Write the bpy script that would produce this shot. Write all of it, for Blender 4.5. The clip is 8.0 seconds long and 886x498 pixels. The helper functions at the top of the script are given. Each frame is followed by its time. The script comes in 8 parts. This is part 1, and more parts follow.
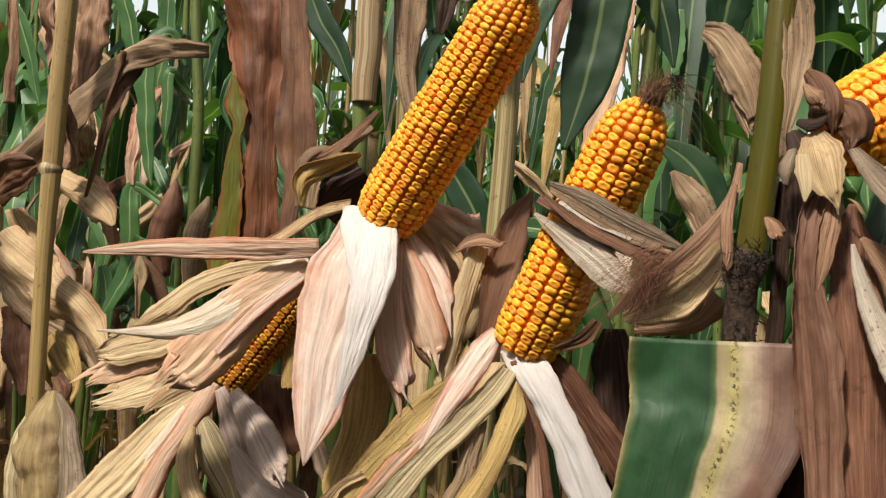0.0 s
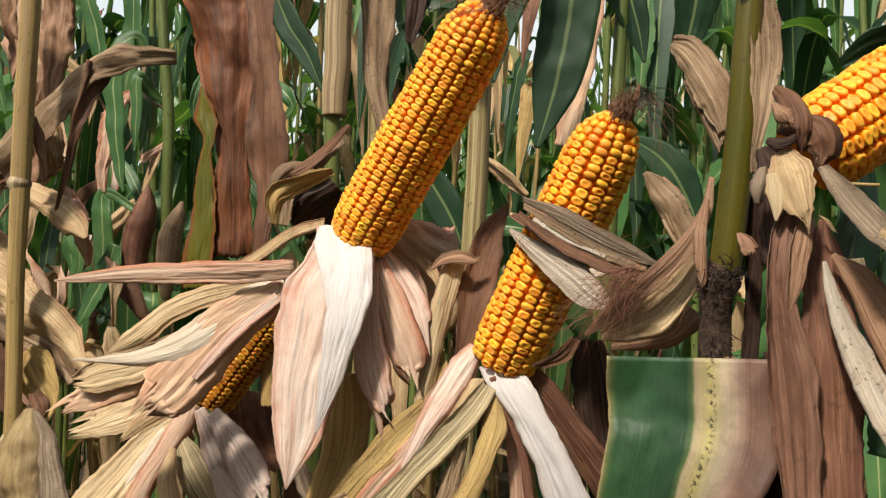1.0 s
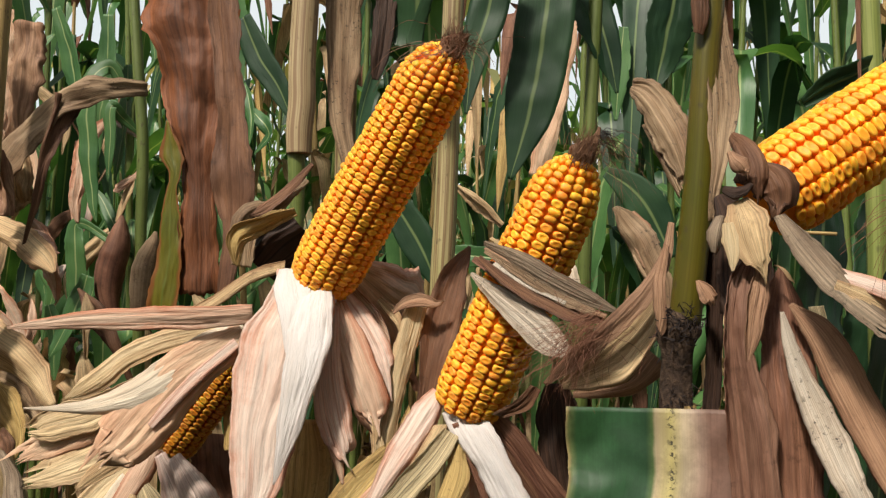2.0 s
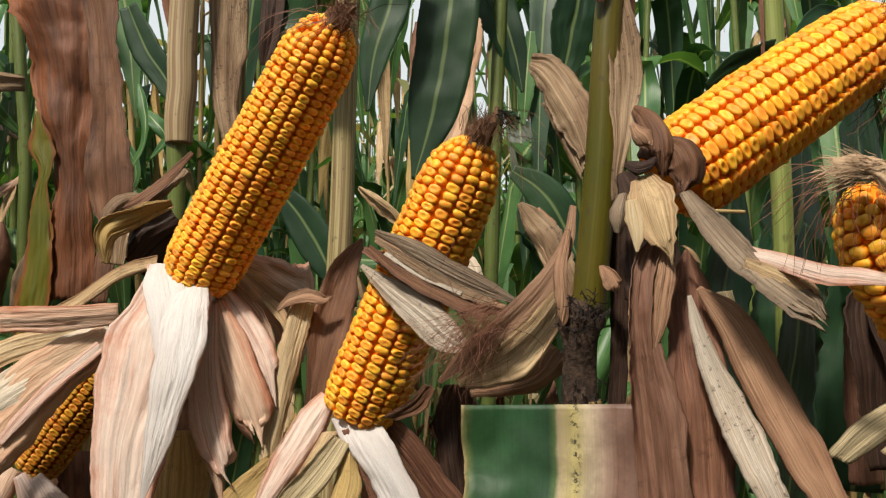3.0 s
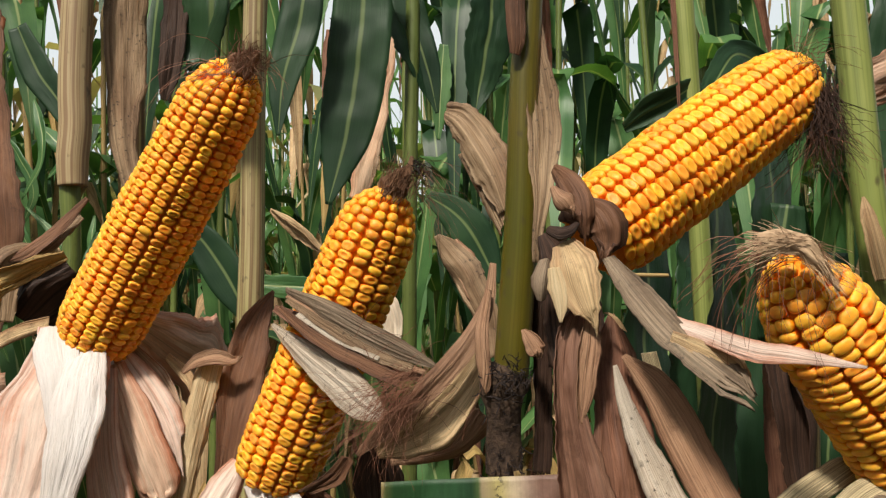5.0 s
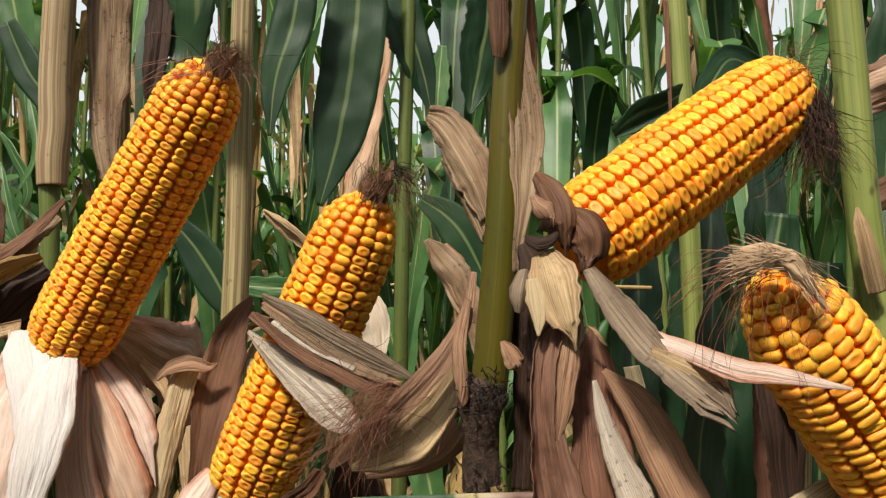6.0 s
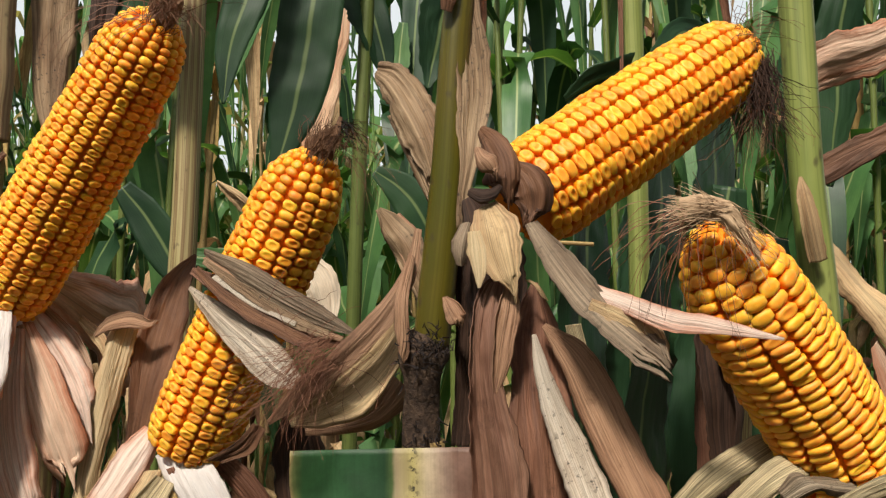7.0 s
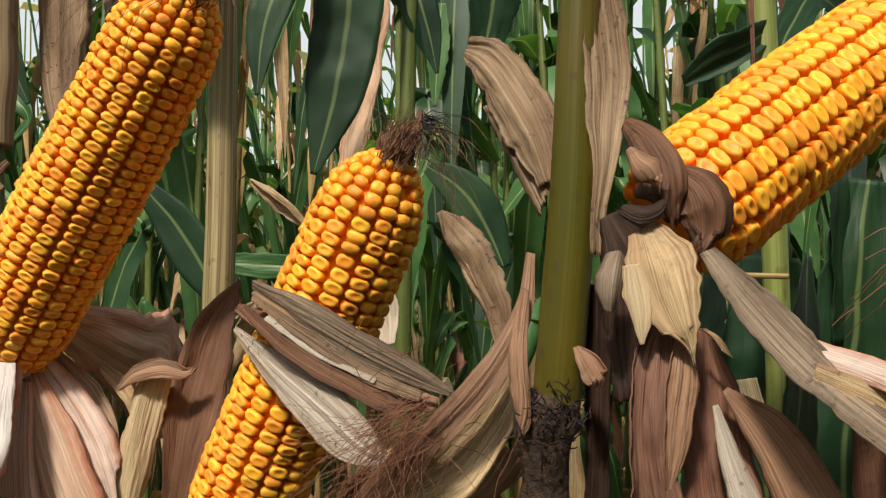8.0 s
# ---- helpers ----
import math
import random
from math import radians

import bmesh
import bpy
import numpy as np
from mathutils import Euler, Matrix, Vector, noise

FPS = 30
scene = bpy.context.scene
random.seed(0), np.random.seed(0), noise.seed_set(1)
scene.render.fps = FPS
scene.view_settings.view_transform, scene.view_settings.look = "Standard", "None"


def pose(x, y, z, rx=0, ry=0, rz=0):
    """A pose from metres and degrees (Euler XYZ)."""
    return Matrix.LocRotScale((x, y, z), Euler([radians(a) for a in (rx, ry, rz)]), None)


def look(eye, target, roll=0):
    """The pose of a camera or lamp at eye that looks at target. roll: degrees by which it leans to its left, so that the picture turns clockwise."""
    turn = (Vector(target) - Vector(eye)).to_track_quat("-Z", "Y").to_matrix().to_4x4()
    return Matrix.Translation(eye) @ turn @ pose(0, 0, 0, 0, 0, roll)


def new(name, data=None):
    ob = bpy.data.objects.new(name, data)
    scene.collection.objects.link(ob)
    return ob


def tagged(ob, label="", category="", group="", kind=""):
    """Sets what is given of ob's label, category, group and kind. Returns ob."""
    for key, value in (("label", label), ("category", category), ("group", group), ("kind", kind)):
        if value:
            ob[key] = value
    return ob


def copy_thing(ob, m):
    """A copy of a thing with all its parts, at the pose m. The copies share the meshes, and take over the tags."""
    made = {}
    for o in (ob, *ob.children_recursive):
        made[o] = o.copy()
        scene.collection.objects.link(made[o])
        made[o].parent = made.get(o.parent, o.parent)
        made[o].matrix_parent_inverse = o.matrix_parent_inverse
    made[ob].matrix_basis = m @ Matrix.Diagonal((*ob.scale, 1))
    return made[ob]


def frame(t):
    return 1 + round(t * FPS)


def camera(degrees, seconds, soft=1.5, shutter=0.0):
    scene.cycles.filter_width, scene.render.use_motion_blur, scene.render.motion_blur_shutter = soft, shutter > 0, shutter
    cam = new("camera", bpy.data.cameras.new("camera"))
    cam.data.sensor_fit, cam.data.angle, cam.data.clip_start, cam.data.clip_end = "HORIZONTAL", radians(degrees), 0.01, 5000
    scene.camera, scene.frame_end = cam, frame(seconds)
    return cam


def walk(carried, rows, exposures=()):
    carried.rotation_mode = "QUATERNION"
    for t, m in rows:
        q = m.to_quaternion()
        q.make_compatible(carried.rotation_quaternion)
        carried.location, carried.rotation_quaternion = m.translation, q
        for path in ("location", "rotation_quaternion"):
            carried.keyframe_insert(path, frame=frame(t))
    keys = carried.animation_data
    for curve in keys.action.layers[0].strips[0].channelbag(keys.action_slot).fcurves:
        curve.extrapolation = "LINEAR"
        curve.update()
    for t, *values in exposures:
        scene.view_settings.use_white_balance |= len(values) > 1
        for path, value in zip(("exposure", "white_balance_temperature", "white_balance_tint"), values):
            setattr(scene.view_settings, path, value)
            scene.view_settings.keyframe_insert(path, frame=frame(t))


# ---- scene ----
cam = camera(53.6, 8.0, soft=1.25)
PATH = [
    (0, (0.072, 0.048, 1.173), (-0.292, 2.012, 1.269), 2.9),
    (0.5, (0.049, 0.044, 1.173), (-0.284, 2.016, 1.226), 2.2),
    (1, (0.073, 0.049, 1.197), (-0.241, 2.023, 1.261), 1.0),
    (1.2, (0.079, 0.051, 1.210), (-0.241, 2.025, 1.308), 1.2),
    (2.3, (0.090, 0.062, 1.219), (-0.137, 2.051, 1.339), -0.3),
    (2.5, (0.084, 0.065, 1.223), (-0.082, 2.054, 1.357), -0.7),
    (3, (0.1, 0.11, 1.201), (0.01, 2.103, 1.346), -0.2),
    (3.5, (0.104, 0.127, 1.228), (0.149, 2.123, 1.354), -1.3),
    (4, (0.095, 0.131, 1.225), (0.163, 2.125, 1.372), -0.8),
    (4.5, (0.092, 0.132, 1.231), (0.19, 2.124, 1.382), -1.2),
    (4.7, (0.102, 0.131, 1.236), (0.197, 2.124, 1.373), -1.9),
    (5.8, (0.096, 0.137, 1.239), (0.206, 2.130, 1.392), -1.3),
    (6, (0.114, 0.144, 1.242), (0.208, 2.137, 1.383), -1.1),
    (6.5, (0.115, 0.15, 1.232), (0.265, 2.14, 1.36), -0.1),
    (7, (0.123, 0.148, 1.226), (0.305, 2.137, 1.336), -0.1),
    (7.5, (0.1, 0.216, 1.233), (0.263, 2.208, 1.314), -1.2),
    (8, (0.094, 0.259, 1.251), (0.218, 2.253, 1.33), -1.2),
]
walk(cam, [(t, look(eye, target, roll)) for t, eye, target, roll in PATH], exposures=[(0.0, 0.18), (1.2, 0.16), (3.5, 0.0), (6.5, 0.10), (8.0, 0.0)])


# ---- light ----
SUN_HIGH, SUN_TURN = radians(49), radians(203)
world = bpy.data.worlds.new("sky")
scene.world = world
world.use_nodes = True
wn = world.node_tree.nodes
sky = wn.new("ShaderNodeTexSky")
sky.sky_type, sky.sun_disc, sky.sun_elevation, sky.sun_rotation = "NISHITA", False, SUN_HIGH, SUN_TURN
sky.air_density, sky.dust_density, sky.ozone_density = 1.0, 8.0, 1.0
wn["Background"].inputs[1].default_value = 0.06
haze = wn.new("ShaderNodeHueSaturation")
haze.inputs["Saturation"].default_value, haze.inputs["Value"].default_value = 0.2, 1.2
world.node_tree.links.new(sky.outputs[0], haze.inputs["Color"])
world.node_tree.links.new(haze.outputs[0], wn["Background"].inputs[0])
sun_dir = Vector((math.sin(SUN_TURN) * math.cos(SUN_HIGH), math.cos(SUN_TURN) * math.cos(SUN_HIGH), math.sin(SUN_HIGH)))
lamp = bpy.data.lights.new("sun", "SUN")
lamp.energy, lamp.angle, lamp.color = 4.6, radians(6.0), (1.0, 0.905, 0.78)
sun = new("sun", lamp)
sun.matrix_world = look(sun_dir * 30, (0, 0, 0))


# ---- materials ----
class Nodes:
    """A small helper to wire one material."""

    def __init__(self, name):
        self.mat = bpy.data.materials.new(name)
        self.mat.use_nodes = True
        self.t = self.mat.node_tree
        self.bsdf = self.t.nodes["Principled BSDF"]
        self.out = self.t.nodes["Material Output"]

    def add(self, kind, **values):
        n = self.t.nodes.new(kind)
        for k, v in values.items():
            setattr(n, k, v)
        return n

    def link(self, a, b):
        self.t.links.new(a, b)

    def value(self, socket, v):
        if isinstance(v, bpy.types.NodeSocket):
            self.link(v, socket)
        else:
            socket.default_value = v

    def math(self, op, a, b=0.0, clamp=False):
        n = self.add("ShaderNodeMath", operation=op, use_clamp=clamp)
        self.value(n.inputs[0], a)
        self.value(n.inputs[1], b)
        return n.outputs[0]

    def mix(self, fac, a, b, blend="MIX"):
        n = self.add("ShaderNodeMix", data_type="RGBA", blend_type=blend)
        self.value(n.inputs[0], fac)
        self.value(n.inputs[6], a if not isinstance(a, tuple) else (*a[:3], 1))
        self.value(n.inputs[7], b if not isinstance(b, tuple) else (*b[:3], 1))
        return n.outputs[2]

    def ramp(self, fac, stops):
        n = self.add("ShaderNodeValToRGB")
        e = n.color_ramp.elements
        while len(e) < len(stops):
            e.new(0.5)
        for el, (p, c) in zip(e, stops):
            el.position = p
            el.color = (*c, 1) if isinstance(c, tuple) else (c, c, c, 1)
        self.link(fac, n.inputs[0])
        return n.outputs[0]

    def uv(self, su=1.0, sv=1.0):
        m = self.add("ShaderNodeMapping")
        m.inputs["Scale"].default_value = (su, sv, 1)
        self.link(self.add("ShaderNodeTexCoord").outputs["UV"], m.inputs[0])
        rnd = self.add("ShaderNodeObjectInfo").outputs["Random"]
        shift = self.add("ShaderNodeCombineXYZ")
        self.link(self.math("MULTIPLY", rnd, 37.0), shift.inputs[2])
        self.link(shift.outputs[0], m.inputs["Location"])
        return m.outputs[0]

    def obj(self, s=1.0):
        m = self.add("ShaderNodeMapping")
        m.inputs["Scale"].default_value = (s, s, s) if isinstance(s, (int, float)) else s
        self.link(self.add("ShaderNodeTexCoord").outputs["Object"], m.inputs[0])
        return m.outputs[0]

    def noise(self, vec, scale, detail=4.0, rough=0.6):
        n = self.add("ShaderNodeTexNoise")
        self.link(vec, n.inputs["Vector"])
        n.inputs["Scale"].default_value, n.inputs["Detail"].default_value, n.inputs["Roughness"].default_value = scale, detail, rough
        return n.outputs[0]

    def bump(self, height, strength, distance):
        n = self.add("ShaderNodeBump")
        n.inputs["Strength"].default_value, n.inputs["Distance"].default_value = strength, distance
        self.link(height, n.inputs["Height"])
        self.link(n.outputs[0], self.bsdf.inputs["Normal"])

    def finish(self, color, rough, thin=0.0, spec=0.5, tint=None):
        self.value(self.bsdf.inputs["Base Color"], color if not isinstance(color, tuple) else (*color, 1))
        self.value(self.bsdf.inputs["Roughness"], rough)
        self.bsdf.inputs["Specular IOR Level"].default_value = spec
        if thin:
            tr = self.add("ShaderNodeBsdfTranslucent")
            c = color if tint is None else self.mix(1.0, color, tint, "MULTIPLY")
            self.value(tr.inputs[0], c)
            m = self.add("ShaderNodeMixShader")
            m.inputs[0].default_value = thin
            self.link(self.bsdf.outputs[0], m.inputs[1])
            self.link(tr.outputs[0], m.inputs[2])
            self.link(m.outputs[0], self.out.inputs[0])
        return self.mat


def husk_material(name, pale, deep, stain, veins=19, stain_amount=0.5, rough=0.66, spots=0.0, lines=0.9, blotch=0.35):
    """Dry papery leaf: fine lengthwise veins, streaks and soft patches of a second colour, stain along some veins and the edges, blotches."""
    k = Nodes(name)
    streak = k.noise(k.uv(veins, 0.55), 1.0, 3, 0.55)
    thread = k.noise(k.uv(veins * 2.4, 0.9), 1.0, 2, 0.5)
    fibre = k.noise(k.uv(15, 0.7), 1.0, 5, 0.62)
    flush = k.noise(k.uv(3.0, 1.3), 1.0, 6, 0.66)
    broad = k.noise(k.uv(1.8, 2.6), 1.0, 5, 0.6)
    sep = k.add("ShaderNodeSeparateXYZ")
    k.link(k.add("ShaderNodeTexCoord").outputs["UV"], sep.inputs[0])
    blot = k.noise(k.obj(1), 30, 6, 0.7)
    c = k.mix(k.ramp(k.math("ADD", k.math("MULTIPLY", fibre, 0.22), k.math("MULTIPLY", broad, 0.78)), [(0.36, 0.0), (0.64, 1.0)]), pale, deep)
    c = k.mix(k.math("MULTIPLY", k.ramp(flush, [(0.50, 0.0), (0.66, 1.0)]), stain_amount * 0.8), c, stain)
    edge = k.math("ABSOLUTE", k.math("SUBTRACT", sep.outputs[0], 0.5))
    edge = k.math("ADD", edge, k.math("ADD", k.math("MULTIPLY", k.math("SUBTRACT", blot, 0.60), 0.9), k.math("MULTIPLY", k.math("SUBTRACT", fibre, 0.5), 0.8)))
    c = k.mix(k.math("MULTIPLY", k.ramp(edge, [(0.16, 0.0), (0.52, 1.0)]), stain_amount), c, stain)
    c = k.mix(lines, c, k.ramp(streak, [(0.38, 0.52), (0.48, 0.96), (0.60, 1.16)]), "MULTIPLY")
    c = k.mix(lines * 0.8, c, k.ramp(thread, [(0.40, 0.50), (0.50, 1.0), (0.60, 1.18)]), "MULTIPLY")
    c = k.mix(0.16, c, k.ramp(fibre, [(0.30, 0.66), (0.48, 0.98), (0.70, 1.08)]), "MULTIPLY")
    worn = k.ramp(k.noise(k.obj(1), 60, 6, 0.74), [(0.57, 0.0), (0.70, 1.0)])
    c = k.mix(k.math("MULTIPLY", worn, blotch), c, (stain[0] * 0.45, stain[1] * 0.42, stain[2] * 0.40))
    if spots:
        dots = k.ramp(k.noise(k.obj(1), 420, 2, 0.5), [(0.60, 0.0), (0.70, 1.0)])
        c = k.mix(k.math("MULTIPLY", k.math("MULTIPLY", dots, k.ramp(blot, [(0.45, 0.0), (0.6, 1.0)])), spots), c, (0.03, 0.025, 0.02))
    crumple = k.noise(k.obj(1), 55, 4, 0.6)
    wrinkle = k.math("ABSOLUTE", k.math("SUBTRACT", k.noise(k.uv(9, 7), 1.0, 4, 0.6), 0.5))
    # paints shade into the creases: the colour darkens where the wrinkles sink
    c = k.mix(0.3, c, k.ramp(wrinkle, [(0.0, 0.72), (0.035, 1.0), (0.2, 1.04)]), "MULTIPLY")
    relief = k.math("ADD", k.math("MULTIPLY", streak, 0.55), k.math("ADD", k.math("MULTIPLY", fibre, 0.4), k.math("ADD", k.math("MULTIPLY", crumple, 0.5), k.math("ADD", k.math("MULTIPLY", wrinkle, 1.9), k.math("MULTIPLY", thread, 0.22)))))
    k.bump(relief, 0.55, 0.0020)
    return k.finish(c, rough, 0.18, 0.35, (1.0, 0.86, 0.68))


def green_material(name, dark, light, rib, dry=None, rough=0.5):
    """Living maize leaf: pale midrib, fine parallel veins, gloss; a dry edge where given."""
    k = Nodes(name)
    sep = k.add("ShaderNodeSeparateXYZ")
    k.link(k.add("ShaderNodeTexCoord").outputs["UV"], sep.inputs[0])
    veins = k.noise(k.uv(70, 1.0), 1.0, 3, 0.5)
    broad = k.noise(k.obj(1), 9, 4, 0.6)
    c = k.mix(k.ramp(broad, [(0.35, 0.0), (0.7, 1.0)]), dark, light)
    c = k.mix(0.5, c, k.ramp(veins, [(0.35, 0.75), (0.6, 1.1)]), "MULTIPLY")
    mid = k.math("ABSOLUTE", k.math("SUBTRACT", sep.outputs[0], 0.5))
    c = k.mix(k.ramp(mid, [(0.018, 1.0), (0.05, 0.0)]), c, rib)
    if dry:
        e = k.math("ADD", mid, k.math("MULTIPLY", k.math("SUBTRACT", broad, 0.5), 0.5))
        c = k.mix(k.ramp(e, [(0.36, 0.0), (0.44, 1.0)]), c, dry)
    k.bump(veins, 0.35, 0.001)
    return k.finish(c, rough, 0.36, 0.5, (0.9, 1.0, 0.35))


def stalk_material(name, base, second, streak_color, rough=0.45, amount=0.5, specks=150, dark=0.6):
    """Round stalk: lengthwise streaks, faint blotches and small dark specks."""
    k = Nodes(name)
    lines = k.noise(k.uv(30, 0.5), 1.0, 4, 0.6)
    broad = k.noise(k.obj((30, 30, 9)), 1.0, 3, 0.6)
    c = k.mix(k.ramp(broad, [(0.35, 0.0), (0.68, 1.0)]), base, second)
    c = k.mix(k.math("MULTIPLY", k.ramp(lines, [(0.44, 0.0), (0.56, 1.0)]), amount), c, streak_color)
    spots = k.ramp(k.noise(k.obj((1, 1, 0.5)), specks, 2, 0.5), [(0.64, 0.0), (0.72, 1.0)])
    c = k.mix(k.math("MULTIPLY", spots, dark), c, (0.05, 0.035, 0.02))
    k.bump(lines, 0.3, 0.001)
    return k.finish(c, rough, 0.0, 0.45)


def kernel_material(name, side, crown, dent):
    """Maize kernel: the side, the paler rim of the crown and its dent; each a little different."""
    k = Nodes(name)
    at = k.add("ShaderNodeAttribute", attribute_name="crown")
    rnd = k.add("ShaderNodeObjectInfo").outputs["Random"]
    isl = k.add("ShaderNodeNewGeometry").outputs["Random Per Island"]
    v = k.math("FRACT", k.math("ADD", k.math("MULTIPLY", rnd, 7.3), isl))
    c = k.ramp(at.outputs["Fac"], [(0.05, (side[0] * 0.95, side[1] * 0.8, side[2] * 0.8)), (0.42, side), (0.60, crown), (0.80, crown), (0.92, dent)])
    hsv = k.add("ShaderNodeHueSaturation")
    k.link(c, hsv.inputs["Color"])
    k.link(k.math("ADD", k.math("MULTIPLY", v, 0.026), 0.487), hsv.inputs["Hue"])
    k.link(k.math("ADD", k.math("MULTIPLY", k.math("FRACT", k.math("MULTIPLY", v, 5.7)), 0.32), 0.82), hsv.inputs["Value"])
    c = hsv.outputs[0]
    g = k.noise(k.obj(1), 300, 3, 0.6)
    c = k.mix(0.45, c, k.ramp(g, [(0.3, 0.7), (0.7, 1.1)]), "MULTIPLY")
    k.bsdf.inputs["Subsurface Weight"].default_value = 0.5
    k.bsdf.inputs["Subsurface Radius"].default_value = (0.004, 0.0015, 0.0004)
    k.bsdf.inputs["Subsurface Scale"].default_value = 0.5
    return k.finish(c, 0.46, 0.0, 0.35)


def plain_material(name, a, b, scale, rough=0.8, bump=0.002):
    k = Nodes(name)
    n = k.noise(k.obj(1), scale, 6, 0.65)
    c = k.mix(k.ramp(n, [(0.32, 0.0), (0.68, 1.0)]), a, b)
    k.bump(n, 0.6, bump)
    return k.finish(c, rough, 0.0, 0.3)


def cut_material():
    """Broad sheath leaf, half green and half dried, with a yellow midrib and dark specks; shade is painted into its
    dried edge.
    """
    k = Nodes("half_dry_leaf")
    sep = k.add("ShaderNodeSeparateXYZ")
    k.link(k.add("ShaderNodeTexCoord").outputs["UV"], sep.inputs[0])
    veins = k.noise(k.uv(80, 1.2), 1.0, 4, 0.6)
    wob = k.noise(k.uv(3, 5), 1.0, 4, 0.6)
    u = k.math("ADD", sep.outputs[0], k.math("MULTIPLY", k.math("SUBTRACT", wob, 0.5), 0.05))
    c = k.ramp(u, [(0.0, (0.42, 0.31, 0.14)), (0.02, (0.14, 0.17, 0.06)), (0.06, (0.036, 0.105, 0.036)), (0.25, (0.028, 0.090, 0.033)), (0.46, (0.024, 0.074, 0.030)),
                   (0.495, (0.09, 0.15, 0.05)), (0.515, (0.50, 0.40, 0.24)), (0.60, (0.52, 0.44, 0.17)), (0.67, (0.54, 0.44, 0.29)), (0.76, (0.40, 0.28, 0.21)),
                   # dried brown, lowered further for the shade on this side
                   (0.82, (0.23, 0.130, 0.095)), (1.0, (0.13, 0.072, 0.052))])
    worn = k.ramp(k.noise(k.obj(1), 60, 6, 0.7), [(0.42, 0.72), (0.62, 1.12)])
    c = k.mix(0.8, c, worn, "MULTIPLY")
    c = k.mix(0.25, c, k.ramp(veins, [(0.35, 0.7), (0.6, 1.1)]), "MULTIPLY")
    band = k.ramp(k.math("ABSOLUTE", k.math("SUBTRACT", sep.outputs[0], 0.60)), [(0.0, 1.0), (0.035, 0.0)])
    dots = k.ramp(k.noise(k.obj(1), 380, 3, 0.6), [(0.50, 0.0), (0.58, 1.0)])
    c = k.mix(k.math("MULTIPLY", band, dots), c, (0.035, 0.03, 0.02))
    k.bump(veins, 0.4, 0.001)
    return k.finish(c, 0.5, 0.15, 0.4)


